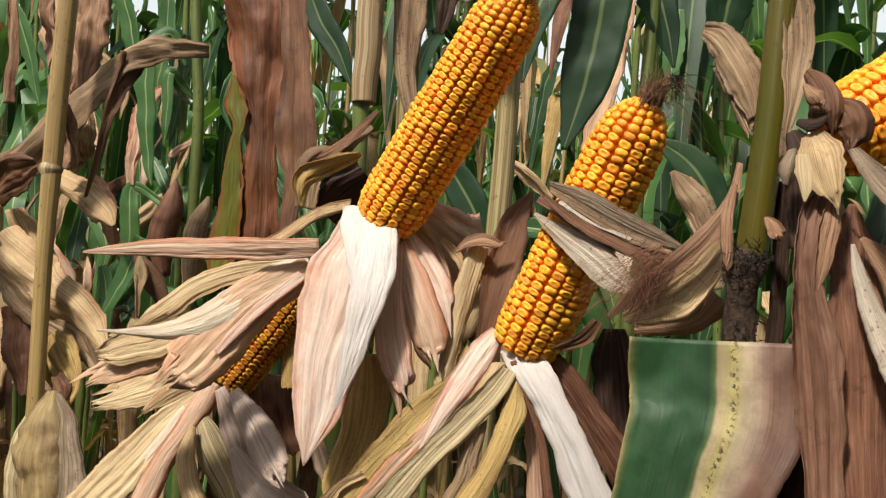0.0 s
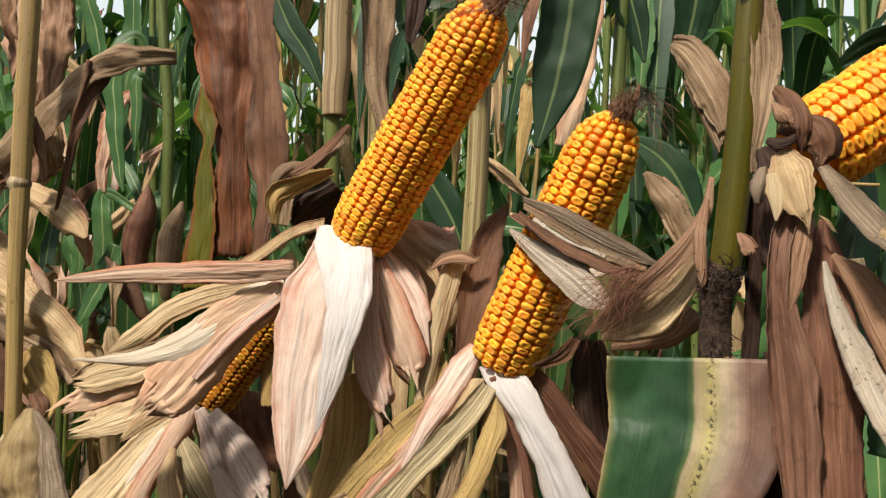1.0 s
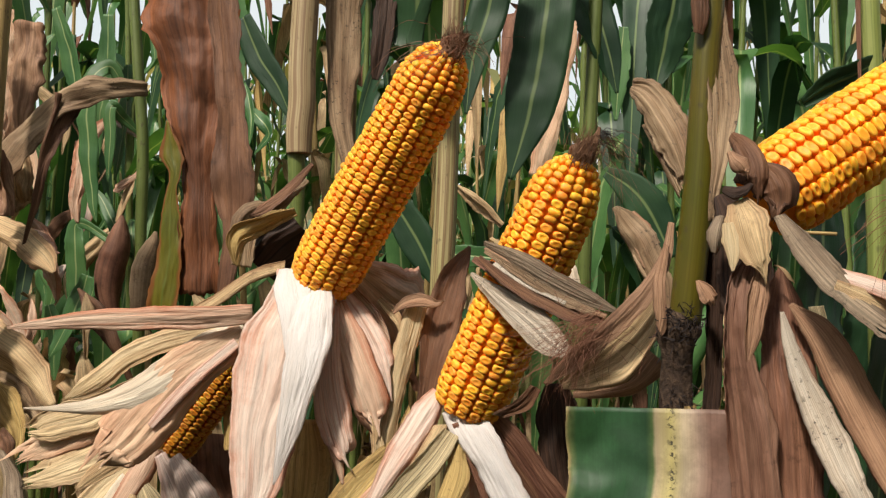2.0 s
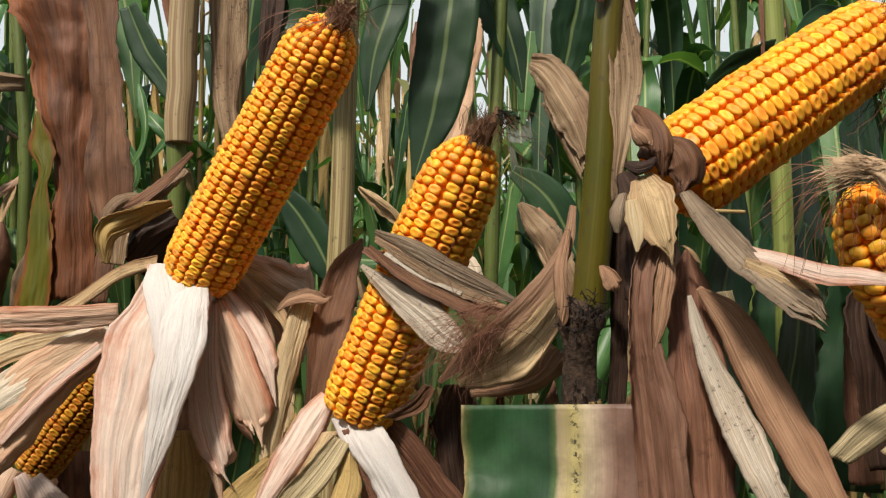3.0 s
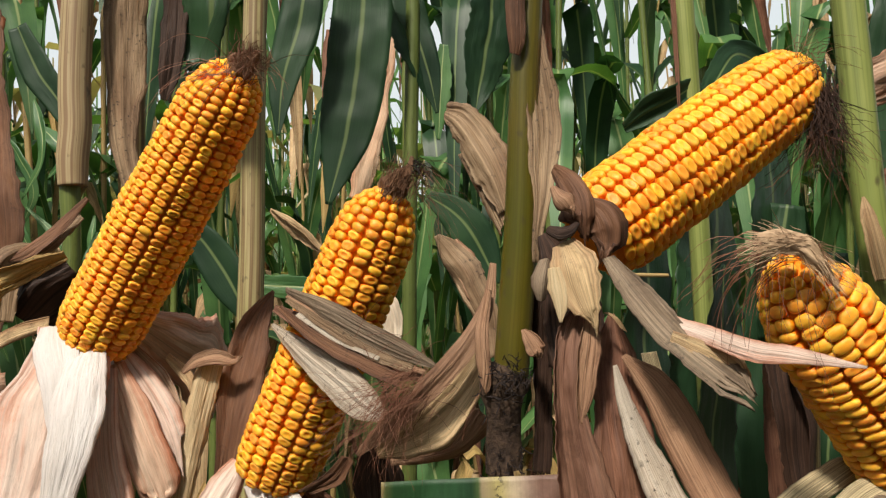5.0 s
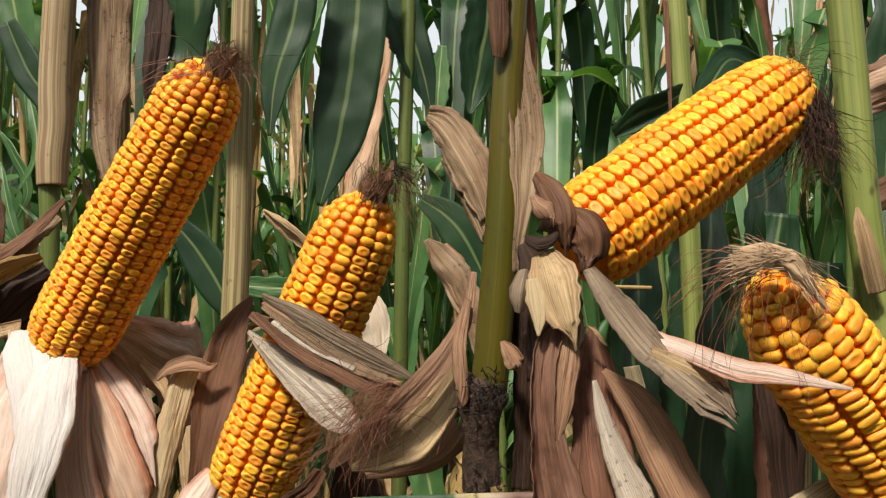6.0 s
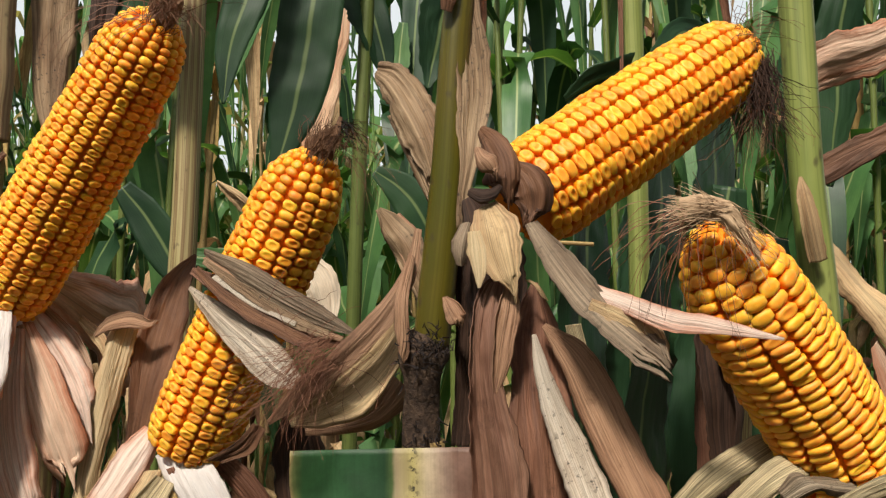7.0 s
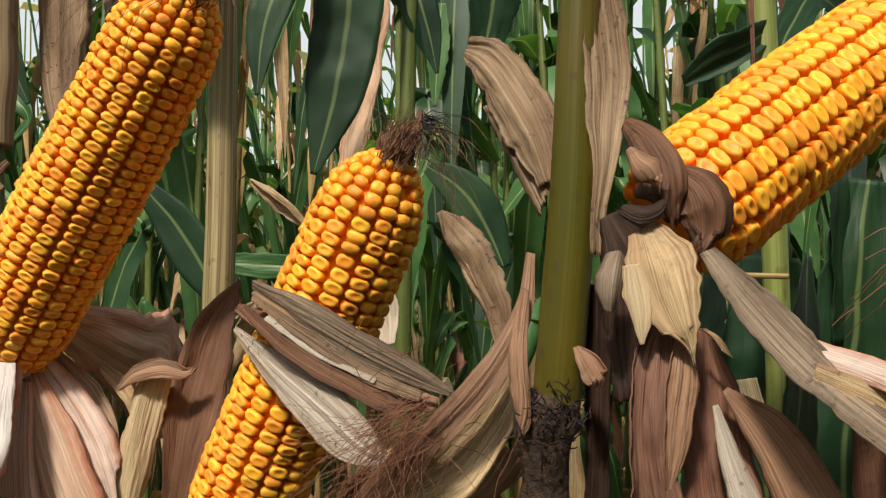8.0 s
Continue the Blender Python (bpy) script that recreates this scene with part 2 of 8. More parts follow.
HUSK = {
    "white": husk_material("white_husk", (0.74, 0.71, 0.69), (0.69, 0.64, 0.60), (0.62, 0.42, 0.34), stain_amount=0.18, lines=0.10, blotch=0.03),
    "blush": husk_material("blush_husk", (0.78, 0.66, 0.57), (0.72, 0.52, 0.42), (0.56, 0.23, 0.13), stain_amount=0.85, lines=0.3, blotch=0.10),
    "pale": husk_material("pale_mottled_husk", (0.38, 0.31, 0.22), (0.25, 0.185, 0.12), (0.13, 0.085, 0.053), spots=0.9),
    "pink": husk_material("pink_husk", (0.72, 0.54, 0.40), (0.61, 0.37, 0.25), (0.50, 0.17, 0.08), stain_amount=0.85, lines=0.3, blotch=0.12),
    "peach": husk_material("peach_husk", (0.76, 0.58, 0.40), (0.70, 0.46, 0.30), (0.58, 0.26, 0.14), stain_amount=0.55, lines=0.28, blotch=0.1),
    "straw": husk_material("straw_husk", (0.72, 0.58, 0.36), (0.60, 0.44, 0.24), (0.42, 0.22, 0.10), stain_amount=0.45, lines=0.35, blotch=0.22),
    "weathered": husk_material("weathered_husk", (0.40, 0.31, 0.215), (0.16, 0.108, 0.068), (0.075, 0.045, 0.028), veins=14, stain_amount=0.6, lines=0.7, spots=0.6),
    "lilac": husk_material("lilac_brown_husk", (0.40, 0.220, 0.145), (0.18, 0.082, 0.050), (0.085, 0.036, 0.022), lines=0.45, blotch=0.6),
    "ivory": husk_material("ivory_husk", (0.78, 0.70, 0.56), (0.72, 0.60, 0.45), (0.60, 0.40, 0.26), stain_amount=0.25, lines=0.2, blotch=0.06),
    "ash": husk_material("ash_husk", (0.66, 0.56, 0.50), (0.56, 0.43, 0.37), (0.40, 0.24, 0.19), stain_amount=0.5, lines=0.4, blotch=0.15),
    "pod": husk_material("pod_husk", (0.40, 0.30, 0.14), (0.25, 0.17, 0.08), (0.12, 0.07, 0.03), stain_amount=0.7, lines=0.4, blotch=0.5),
    "tan": husk_material("tan_husk", (0.70, 0.53, 0.30), (0.51, 0.335, 0.175), (0.29, 0.13, 0.06), spots=0.3, lines=0.5),
    "ochre": husk_material("ochre_husk", (0.62, 0.45, 0.175), (0.47, 0.31, 0.115), (0.30, 0.155, 0.055), spots=0.6, lines=0.45),
    "grey": husk_material("grey_husk", (0.46, 0.33, 0.20), (0.24, 0.145, 0.08), (0.10, 0.056, 0.034), spots=0.9, lines=0.5),
    "mauve": husk_material("mauve_husk", (0.34, 0.165, 0.100), (0.145, 0.060, 0.036), (0.07, 0.028, 0.017), lines=0.45, blotch=0.5),
    "brown": husk_material("brown_leaf", (0.24, 0.118, 0.062), (0.11, 0.050, 0.028), (0.05, 0.024, 0.015), lines=0.45, blotch=0.5),
    # near-black dry leaf: the shade of the gaps is put into its colour
    "dark": husk_material("shade_dark_leaf", (0.080, 0.041, 0.025), (0.045, 0.024, 0.016), (0.03, 0.017, 0.013)),
    "rust": husk_material("rust_leaf", (0.215, 0.080, 0.034), (0.095, 0.037, 0.018), (0.28, 0.085, 0.018), lines=0.5, blotch=0.5),
    "mottled": husk_material("mottled_white_husk", (0.66, 0.59, 0.49), (0.50, 0.41, 0.31), (0.28, 0.19, 0.12), spots=0.9, lines=0.6),
    "umber": husk_material("umber_husk", (0.50, 0.305, 0.185), (0.29, 0.152, 0.086), (0.14, 0.06, 0.032), lines=0.5, blotch=0.5),
    "cream": husk_material("cream_husk", (0.62, 0.52, 0.32), (0.47, 0.37, 0.21), (0.32, 0.23, 0.12), stain_amount=0.3),
    # green set darker than the leaf's own, with shade in the colour
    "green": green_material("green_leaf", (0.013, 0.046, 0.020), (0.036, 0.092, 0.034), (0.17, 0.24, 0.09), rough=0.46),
    "fresh": green_material("fresh_leaf", (0.055, 0.150, 0.048), (0.120, 0.250, 0.078), (0.34, 0.42, 0.18), rough=0.42),
    "turning": green_material("turning_leaf", (0.09, 0.115, 0.010), (0.20, 0.165, 0.014), (0.13, 0.15, 0.02), (0.24, 0.09, 0.02)),
    "cut": cut_material(),
}
STALK = {
    "olive": stalk_material("olive_stalk", (0.070, 0.072, 0.007), (0.118, 0.086, 0.011), (0.044, 0.036, 0.006), 0.34, 0.35),
    "green": stalk_material("green_stalk", (0.100, 0.135, 0.028), (0.140, 0.175, 0.045), (0.062, 0.090, 0.022)),
    "spotted": stalk_material("spotted_green_stalk", (0.17, 0.215, 0.050), (0.26, 0.29, 0.085), (0.10, 0.135, 0.03), 0.42, 0.6, 75, 0.75),
    "sheath": stalk_material("dry_sheath", (0.42, 0.34, 0.19), (0.31, 0.23, 0.12), (0.15, 0.075, 0.04), 0.6, 0.7),
    "mixed": stalk_material("half_green_sheath", (0.26, 0.24, 0.075), (0.32, 0.25, 0.12), (0.12, 0.07, 0.035), 0.5, 0.95),
    "cane": stalk_material("cane_stalk", (0.30, 0.29, 0.11), (0.40, 0.33, 0.17), (0.15, 0.085, 0.04), 0.5, 0.85),
    "straw": stalk_material("straw_stalk", (0.42, 0.30, 0.115), (0.34, 0.235, 0.085), (0.17, 0.10, 0.045), 0.5, 0.6),
    "rot": plain_material("dark_rotten_node", (0.010, 0.006, 0.005), (0.105, 0.066, 0.042), 230, 0.85, 0.006),
}
KERNEL = {
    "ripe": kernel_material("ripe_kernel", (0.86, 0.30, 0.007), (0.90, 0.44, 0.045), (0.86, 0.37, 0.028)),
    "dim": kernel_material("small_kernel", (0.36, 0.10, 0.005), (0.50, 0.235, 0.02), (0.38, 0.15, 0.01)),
}
COB = plain_material("cob_core", (0.76, 0.21, 0.006), (0.84, 0.26, 0.008), 200, 0.7)
SILK_DARK = plain_material("dry_silk", (0.085, 0.042, 0.024), (0.20, 0.105, 0.055), 90, 0.75)
SILK_BLACK = plain_material("black_fibre", (0.008, 0.006, 0.006), (0.03, 0.02, 0.018), 90, 0.8)
SILK_BROWN = plain_material("brown_silk", (0.02, 0.011, 0.008), (0.07, 0.036, 0.024), 90, 0.75)
SILK_PALE = plain_material("pale_silk", (0.56, 0.41, 0.26), (0.36, 0.235, 0.14), 90, 0.7)
SILK_RED = plain_material("red_silk", (0.13, 0.05, 0.03), (0.22, 0.10, 0.055), 90, 0.6)
SOIL = plain_material("dry_soil", (0.055, 0.040, 0.028), (0.10, 0.075, 0.052), 6, 0.95, 0.02)


# ---- builders ----
def stands(ob):
    """Where an object stands in the world."""
    m = stands(ob.parent) @ ob.matrix_parent_inverse if ob.parent else Matrix()
    return m @ ob.matrix_basis


def part(name, data, material, parent, label="", kind=""):
    """Links a bmesh, or a mesh, as one object under a thing or a part, where it stands."""
    if isinstance(data, bmesh.types.BMesh):
        mesh = bpy.data.meshes.new(name)
        data.to_mesh(mesh)
        data.free()
    else:
        mesh = data
    if material and not mesh.materials:
        mesh.materials.append(material)
    ob = new(name, mesh)
    if parent is not None:
        ob.parent = parent
        ob.matrix_parent_inverse = stands(parent).inverted()
    return tagged(ob, label, kind=kind)


def thing(name, place, label, category, group=""):
    ob = new(name)
    ob.empty_display_size = 0.05
    ob.matrix_basis = Matrix.Translation(place)
    return tagged(ob, label, category, group)


def spline(rows, n):
    """Even steps along a smooth curve through rows of equal length."""
    p = np.array(rows, float)
    if len(p) == 2:
        p = np.array([p[0], (p[0] + p[1]) / 2, p[1]])
    q = np.vstack([2 * p[0] - p[1], p, 2 * p[-1] - p[-2]])
    out = []
    for a in np.linspace(0, len(p) - 1, n):
        i = min(int(a), len(p) - 2)
        f = a - i
        a0, a1, a2, a3 = q[i], q[i + 1], q[i + 2], q[i + 3]
        out.append(0.5 * (2 * a1 + (a2 - a0) * f + (2 * a0 - 5 * a1 + 4 * a2 - a3) * f * f + (3 * a1 - a0 - 3 * a2 + a3) * f ** 3))
    return np.array(out)


FRONT = Vector((-0.08, -1.0, 0.05)).normalized()


def blade_mesh(rows, curl=0.12, fold=0.0, ripple=0.05, ragged=0.16, seed=0, steps=56, across=28, face=FRONT, wave=0.0, crease=1.0, torn=0.0, hem=None, sway=0.10, bulge=0.10):
    """A long leaf along rows of (x, y, z, width, twist): curl bends its edges back, fold creases it along the middle, crease sets
    sharp lengthwise folds, ripple crumples it, hem turns an edge over, sway and bulge make its outline uneven, torn notches its far end."""
    s = spline(rows, steps)
    rng = random.Random(seed * 7 + int(abs(rows[0][0]) * 1e4))
    folds = [(rng.uniform(-0.8, 0.8), rng.choice((-1, 1)) * rng.uniform(0.15, 0.55), rng.uniform(0, 9)) for _ in range(6)]
    if hem is None:
        hem = rng.choice((0, 0, -1, 1))
    hem_at = rng.uniform(0.35, 0.7)
    off = rng.uniform(0, 50)
    pts = [Vector(r[:3]) for r in s]
    bm = bmesh.new()
    uvl = bm.loops.layers.uv.new("UVMap")
    grid, run = [], 0.0
    for i, r in enumerate(s):
        t = (pts[min(i + 1, steps - 1)] - pts[max(i - 1, 0)]).normalized()
        n = face - t * face.dot(t)
        n = n.normalized() if n.length > 0.05 else t.orthogonal().normalized()
        n.rotate(Matrix.Rotation(radians(r[4]), 3, t))
        side = t.cross(n)
        if i:
            run += (pts[i] - pts[i - 1]).length
        q = i / (steps - 1)
        w = max(r[3], 0.0008) / 2
        mid = pts[i] + side * (w * sway * 1.4 * noise.noise((run * 26, off, 3.0))) + n * (w * sway * 2.0 * noise.noise((run * 22, off, 8.0)))
        w *= 1 + bulge * (noise.noise((run * 18, off, 6.0)) + 0.3 * noise.noise((run * 60, off, 2.0)))
        turn = hem_at + 0.35 * noise.noise((run * 16, off, 11.0))
        line = []
        for j in range(across + 1):
            u = j / across * 2 - 1
            rag = 1.0
            if abs(u) > 0.55:
                rag += (abs(u) - 0.55) / 0.45 * ragged * (noise.noise((run * 70 + off, 5.0 if u > 0 else 0.0, seed)) + 0.6 * noise.noise((run * 240 + off, 3.0 if u > 0 else 0.0, seed)))
            out = -curl * w * u * u + fold * w * abs(u)
            for u0, h, ph in folds:
                out += crease * 1.25 * h * w * abs(u - u0 - 0.25 * noise.noise((run * 9, ph, off))) * (0.55 + 0.7 * noise.noise((run * 16, ph + 4, off)))
            out += ripple * w * 1.6 * noise.noise((run * 24 + off, u * 1.6, seed * 1.7)) + ripple * w * 0.5 * noise.noise((run * 60 + off, u * 6.0, seed + 9))
            out += wave * w * abs(u) * math.sin(run * 55 + (1.3 if u > 0 else 0) + seed)
            x = u
            if hem and u * hem > turn:
                x = hem * (2 * turn - u * hem)
                out += 0.0012 + 0.10 * w * math.sqrt(u * hem - turn)
            back = 0.0
            if torn and q > 0.75:
                back = -torn * w * (q - 0.75) * 4 * (0.6 + noise.noise((u * 3.3 + off, 1.0, seed)) + 0.6 * noise.noise((u * 9 + off, 2.0, seed)))
            line.append((bm.verts.new(mid + side * (x * w * rag) + n * out + t * back), (1 - j / across, run / 0.2)))
        grid.append(line)
    for i in range(steps - 1):
        for j in range(across):
            q = (grid[i][j], grid[i][j + 1], grid[i + 1][j + 1], grid[i + 1][j])
            f = bm.faces.new([v for v, _ in q])
            f.smooth = True
            for lp, (_, c) in zip(f.loops, q):
                lp[uvl].uv = c
    return bm


def blade(name, rows, look_name, parent, label="", thick=0.0004, **how):
    ob = part(name, blade_mesh(rows, **how), HUSK[look_name], parent, label)
    if thick:
        m = ob.modifiers.new("thickness", "SOLIDIFY")
        m.thickness, m.offset = thick, 0
    return ob


def sheet_mesh(rows, bow=0.12, crease=0.7, ripple=0.06, ragged=0.06, seed=0, steps=46, across=30, pleat=0.025, prongs=0, roll=0.5, crumple=0.035, tear=0.0):
    """A flat papery leaf along rows of (middle, half its width as a vector): bow arches it, crease and pleat fold it lengthwise, ripple
    and crumple crush it, tear gives it a jagged end, ragged frays its edges, prongs split its far end, roll turns its edges over."""
    s = spline(rows, steps)
    rng = random.Random(seed * 13 + 5)
    folds = [(rng.uniform(-0.85, 0.85), rng.choice((-1, 1)) * rng.uniform(0.12, 0.45), rng.uniform(0, 9)) for _ in range(5)]
    off = rng.uniform(0, 60)
    rolls = [roll * rng.uniform(-1.0, 0.7) for _ in range(2)]
    splits = sorted(rng.randrange(4, across - 3) for _ in range(prongs))
    ridges = rng.uniform(2.2, 3.8)
    bm = bmesh.new()
    uvl = bm.loops.layers.uv.new("UVMap")
    grid, run = [], 0.0
    broad = max(Vector(r[3:6]).length for r in s)
    for i, r in enumerate(s):
        c, h = Vector(r[:3]), Vector(r[3:6])
        t = Vector(s[min(i + 1, steps - 1)][:3]) - Vector(s[max(i - 1, 0)][:3])
        n = h.cross(t)
        n = n.normalized() if n.length > 1e-9 else FRONT.copy()
        if n.dot(FRONT) < 0:
            n = -n
        if i:
            run += (c - Vector(s[i - 1][:3])).length
        q = i / (steps - 1)
        late = max(0.0, q - 0.62) / 0.38
        least = tear * broad * (1 - 0.45 * late)
        if tear and late and h.length < least:
            h = h.normalized() * least
        w = h.length
        line = []
        for j in range(across + 1):
            u = j / across * 2 - 1
            rag = 1.0 + abs(u) * (0.13 * noise.noise((run * 48 + off, 2.0 if u > 0 else 8.0, seed + 3)) + 0.05 * noise.noise((run * 150 + off, 1.0 if u > 0 else 6.0, seed))) + abs(u) * 0.26 * noise.noise((run * 17 + off, 9.0 if u > 0 else 4.0, seed + 7)) * (1 - tear * 0.3)
            if abs(u) > 0.5:
                rag += (abs(u) - 0.5) * 2 * ragged * (noise.noise((run * 80 + off, 5.0 if u > 0 else 0.0, seed)) + 0.7 * noise.noise((run * 260 + off, 3.0 if u > 0 else 0.0, seed)))
            out = -bow * w * u * u
            e = max(0.0, abs(u) - 0.68) / 0.32
            tuck = rolls[0 if u < 0 else 1] * (0.6 + 0.9 * noise.noise((run * 12 + off, 7.0 if u > 0 else 2.0, seed)))
            out += tuck * w * e * e
            rag -= 0.28 * abs(tuck) * e * e
            for u0, a, ph in folds:
                out += crease * a * w * abs(u - u0 - 0.2 * noise.noise((run * 8, ph, off))) * (0.5 + 0.8 * noise.noise((run * 14, ph + 4, off)))
            out += ripple * w * (1.5 * noise.noise((run * 26 + off, u * 1.4, seed)) + 0.6 * noise.noise((run * 70 + off, u * 4.0, seed + 9)))
            facet = abs(noise.noise((run * 38 + off, u * 2.2, seed + 5))) + 0.5 * abs(noise.noise((run * 95 + off, u * 5.0, seed + 6)))
            out -= crumple * w * 2.2 * facet
            ridge = u * ridges + off + 0.35 * noise.noise((run * 7, u * 1.5, seed + 2))
            out += pleat * w * (noise.noise((run * 5 + off, u * 9.0, seed + 2)) + 1.6 * abs(ridge % 1.0 - 0.5) * (0.7 + noise.noise((run * 6, u * 2.5 + off, 4.0))))
            back = t.normalized() * (-0.35 * w * max(0.0, q - 0.85) / 0.15 * (0.5 + noise.noise((u * 6 + off, 1.0, seed)))) if ragged > 0.02 and t.length > 1e-9 else Vector()
            if tear and late:
                back -= t.normalized() * (1.5 * broad * late * (0.55 + 1.3 * noise.noise((u * 2.3 + off, 3.0, seed)) + 0.5 * noise.noise((u * 8 + off, 6.0, seed)) + 0.35 * abs(u)))
            line.append((bm.verts.new(c + h * (u * rag) + n * out + back), (j / across, run / 0.2)))
        grid.append(line)
    for i in range(steps - 1):
        for j in range(across):
            if i > steps * 0.62 and j in splits and (i - steps * 0.62) / steps > 0.1 * noise.noise((j, seed, 0)):
                continue
            q = (grid[i][j], grid[i][j + 1], grid[i + 1][j + 1], grid[i + 1][j])
            f = bm.faces.new([v for v, _ in q])
            f.smooth = True
            for lp, (_, c) in zip(f.loops, q):
                lp[uvl].uv = c
    return bm


def sheet(name, rows, look_name, parent, label="", thick=0.0004, **how):
    ob = part(name, sheet_mesh(rows, **how), HUSK[look_name], parent, label)
    m = ob.modifiers.new("thickness", "SOLIDIFY")
    m.thickness, m.offset = thick, 0
    return ob


def cup_mesh(base, tip, radius, start, end, arc, flare, seed, ragged=0.35, steps=26, across=40):
    """A torn husk round the foot of an ear: a piece of a sleeve from start to end (metres along the ear) over an arc in degrees, with a ragged rim."""
    base, tip = Vector(base), Vector(tip)
    axis = (tip - base).normalized()
    a = axis.cross(Vector((0, 1, 0))).normalized()
    b = a.cross(axis)
    bm = bmesh.new()
    uvl = bm.loops.layers.uv.new("UVMap")
    grid = []
    for j in range(across + 1):
        g = radians(arc[0] + (arc[1] - arc[0]) * j / across)
        out = a * math.cos(g) + b * math.sin(g)
        ln = (end - start) * (1 + ragged * (noise.noise((g * 1.7, seed, 0)) + 0.7 * noise.noise((g * 5, seed, 4)) + 0.35 * noise.noise((g * 16, seed, 7))))
        line = []
        for i in range(steps + 1):
            q = i / steps
            r = radius * (0.5 + 0.5 * min(1.0, q * 1.9) ** 0.6) * (1 + flare * q * q) + radius * 0.10 * noise.noise((g * 6, q * 1.5, seed)) + radius * 0.16 * q * noise.noise((g * 3, q * 3, seed + 3))
            line.append((bm.verts.new(base + axis * (start + ln * q) + out * r), (j / across, (start + ln * q) / 0.2)))
        grid.append(line)
    for j in range(across):
        for i in range(steps):
            q = (grid[j][i], grid[j][i + 1], grid[j + 1][i + 1], grid[j + 1][i])
            f = bm.faces.new([v for v, _ in q])
            f.smooth = True
            for lp, (_, c) in zip(f.loops, q):
                lp[uvl].uv = c
    return bm


def cup(parent, look_name, label, *shape):
    ob = part("husk", cup_mesh(*shape), HUSK[look_name], parent, label)
    m = ob.modifiers.new("thickness", "SOLIDIFY")
    m.thickness, m.offset = 0.0004, 0
    return ob


def tube_mesh(rows, sides=20, seed=0, uneven=0.0, steps=24, flute=0.0):
    """A round stem along rows of (x, y, z, radius)."""
    s = spline(rows, steps)
    bm = bmesh.new()
    uvl = bm.loops.layers.uv.new("UVMap")
    rings, run = [], 0.0
    for i, r in enumerate(s):
        p = Vector(r[:3])
        t = (Vector(s[min(i + 1, steps - 1)][:3]) - Vector(s[max(i - 1, 0)][:3])).normalized()
        a = t.cross(Vector((0, 1, 0.01))).normalized()
        b = t.cross(a)
        if i:
            run += (p - Vector(s[i - 1][:3])).length
        ring = []
        for j in range(sides):
            g = math.tau * j / sides
            rad = r[3] * (1 + uneven * noise.noise((math.cos(g) * 2, math.sin(g) * 2, run * 60 + seed)) + flute * math.cos(g * 9))
            ring.append(bm.verts.new(p + a * (math.cos(g) * rad) + b * (math.sin(g) * rad)))
        rings.append((ring, run))
    for i in range(steps - 1):
        for j in range(sides):
            k = (j + 1) % sides
            f = bm.faces.new((rings[i][0][j], rings[i][0][k], rings[i + 1][0][k], rings[i + 1][0][j]))
            f.smooth = True
            for lp, (uu, vv) in zip(f.loops, ((j, i), (j + 1, i), (j + 1, i + 1), (j, i + 1))):
                lp[uvl].uv = (uu / sides, rings[vv][1] / 0.2)
    bm.faces.new(rings[0][0])
    bm.faces.new(rings[-1][0])
    bmesh.ops.recalc_face_normals(bm, faces=bm.faces)
    return bm


def hair_mesh(strands, thin=0.00022, sides=3):
    """Fine threads: each a list of places."""
    bm = bmesh.new()
    for path in strands:
        rings = []
        for i, p in enumerate(path):
            t = (path[min(i + 1, len(path) - 1)] - path[max(i - 1, 0)])
            t = t.normalized() if t.length > 1e-9 else Vector((0, 0, 1))
            a = t.orthogonal().normalized()
            b = t.cross(a)
            rad = thin * (1 - 0.6 * i / len(path))
            rings.append([bm.verts.new(p + a * (rad * math.cos(math.tau * j / sides)) + b * (rad * math.sin(math.tau * j / sides))) for j in range(sides)])
        for r, q in zip(rings, rings[1:]):
            for j in range(sides):
                bm.faces.new((r[j], r[(j + 1) % sides], q[(j + 1) % sides], q[j]))
    return bm


def silk(parent, base, way, material, count=60, length=0.04, spread=0.5, droop=0.4, root=0.004, curly=0.4, seed=0, thin=0.00022, label="", name="silk"):
    rng = random.Random(seed)
    way = Vector(way).normalized()
    strands = []
    for _ in range(count):
        p = Vector(base) + Vector((rng.gauss(0, root), rng.gauss(0, root), rng.gauss(0, root)))
        d = (way + Vector((rng.gauss(0, spread), rng.gauss(0, spread), rng.gauss(0, spread)))).normalized()
        n, ln = 9, length * rng.uniform(0.35, 1.15)
        path = [p.copy()]
        for i in range(n):
            d = (d + Vector((rng.gauss(0, curly), rng.gauss(0, curly), rng.gauss(0, curly) - droop)) * 0.35).normalized()
            p = p + d * (ln / n)
            path.append(p.copy())
        strands.append(path)
    return part(name, hair_mesh(strands, thin), material, parent, label)


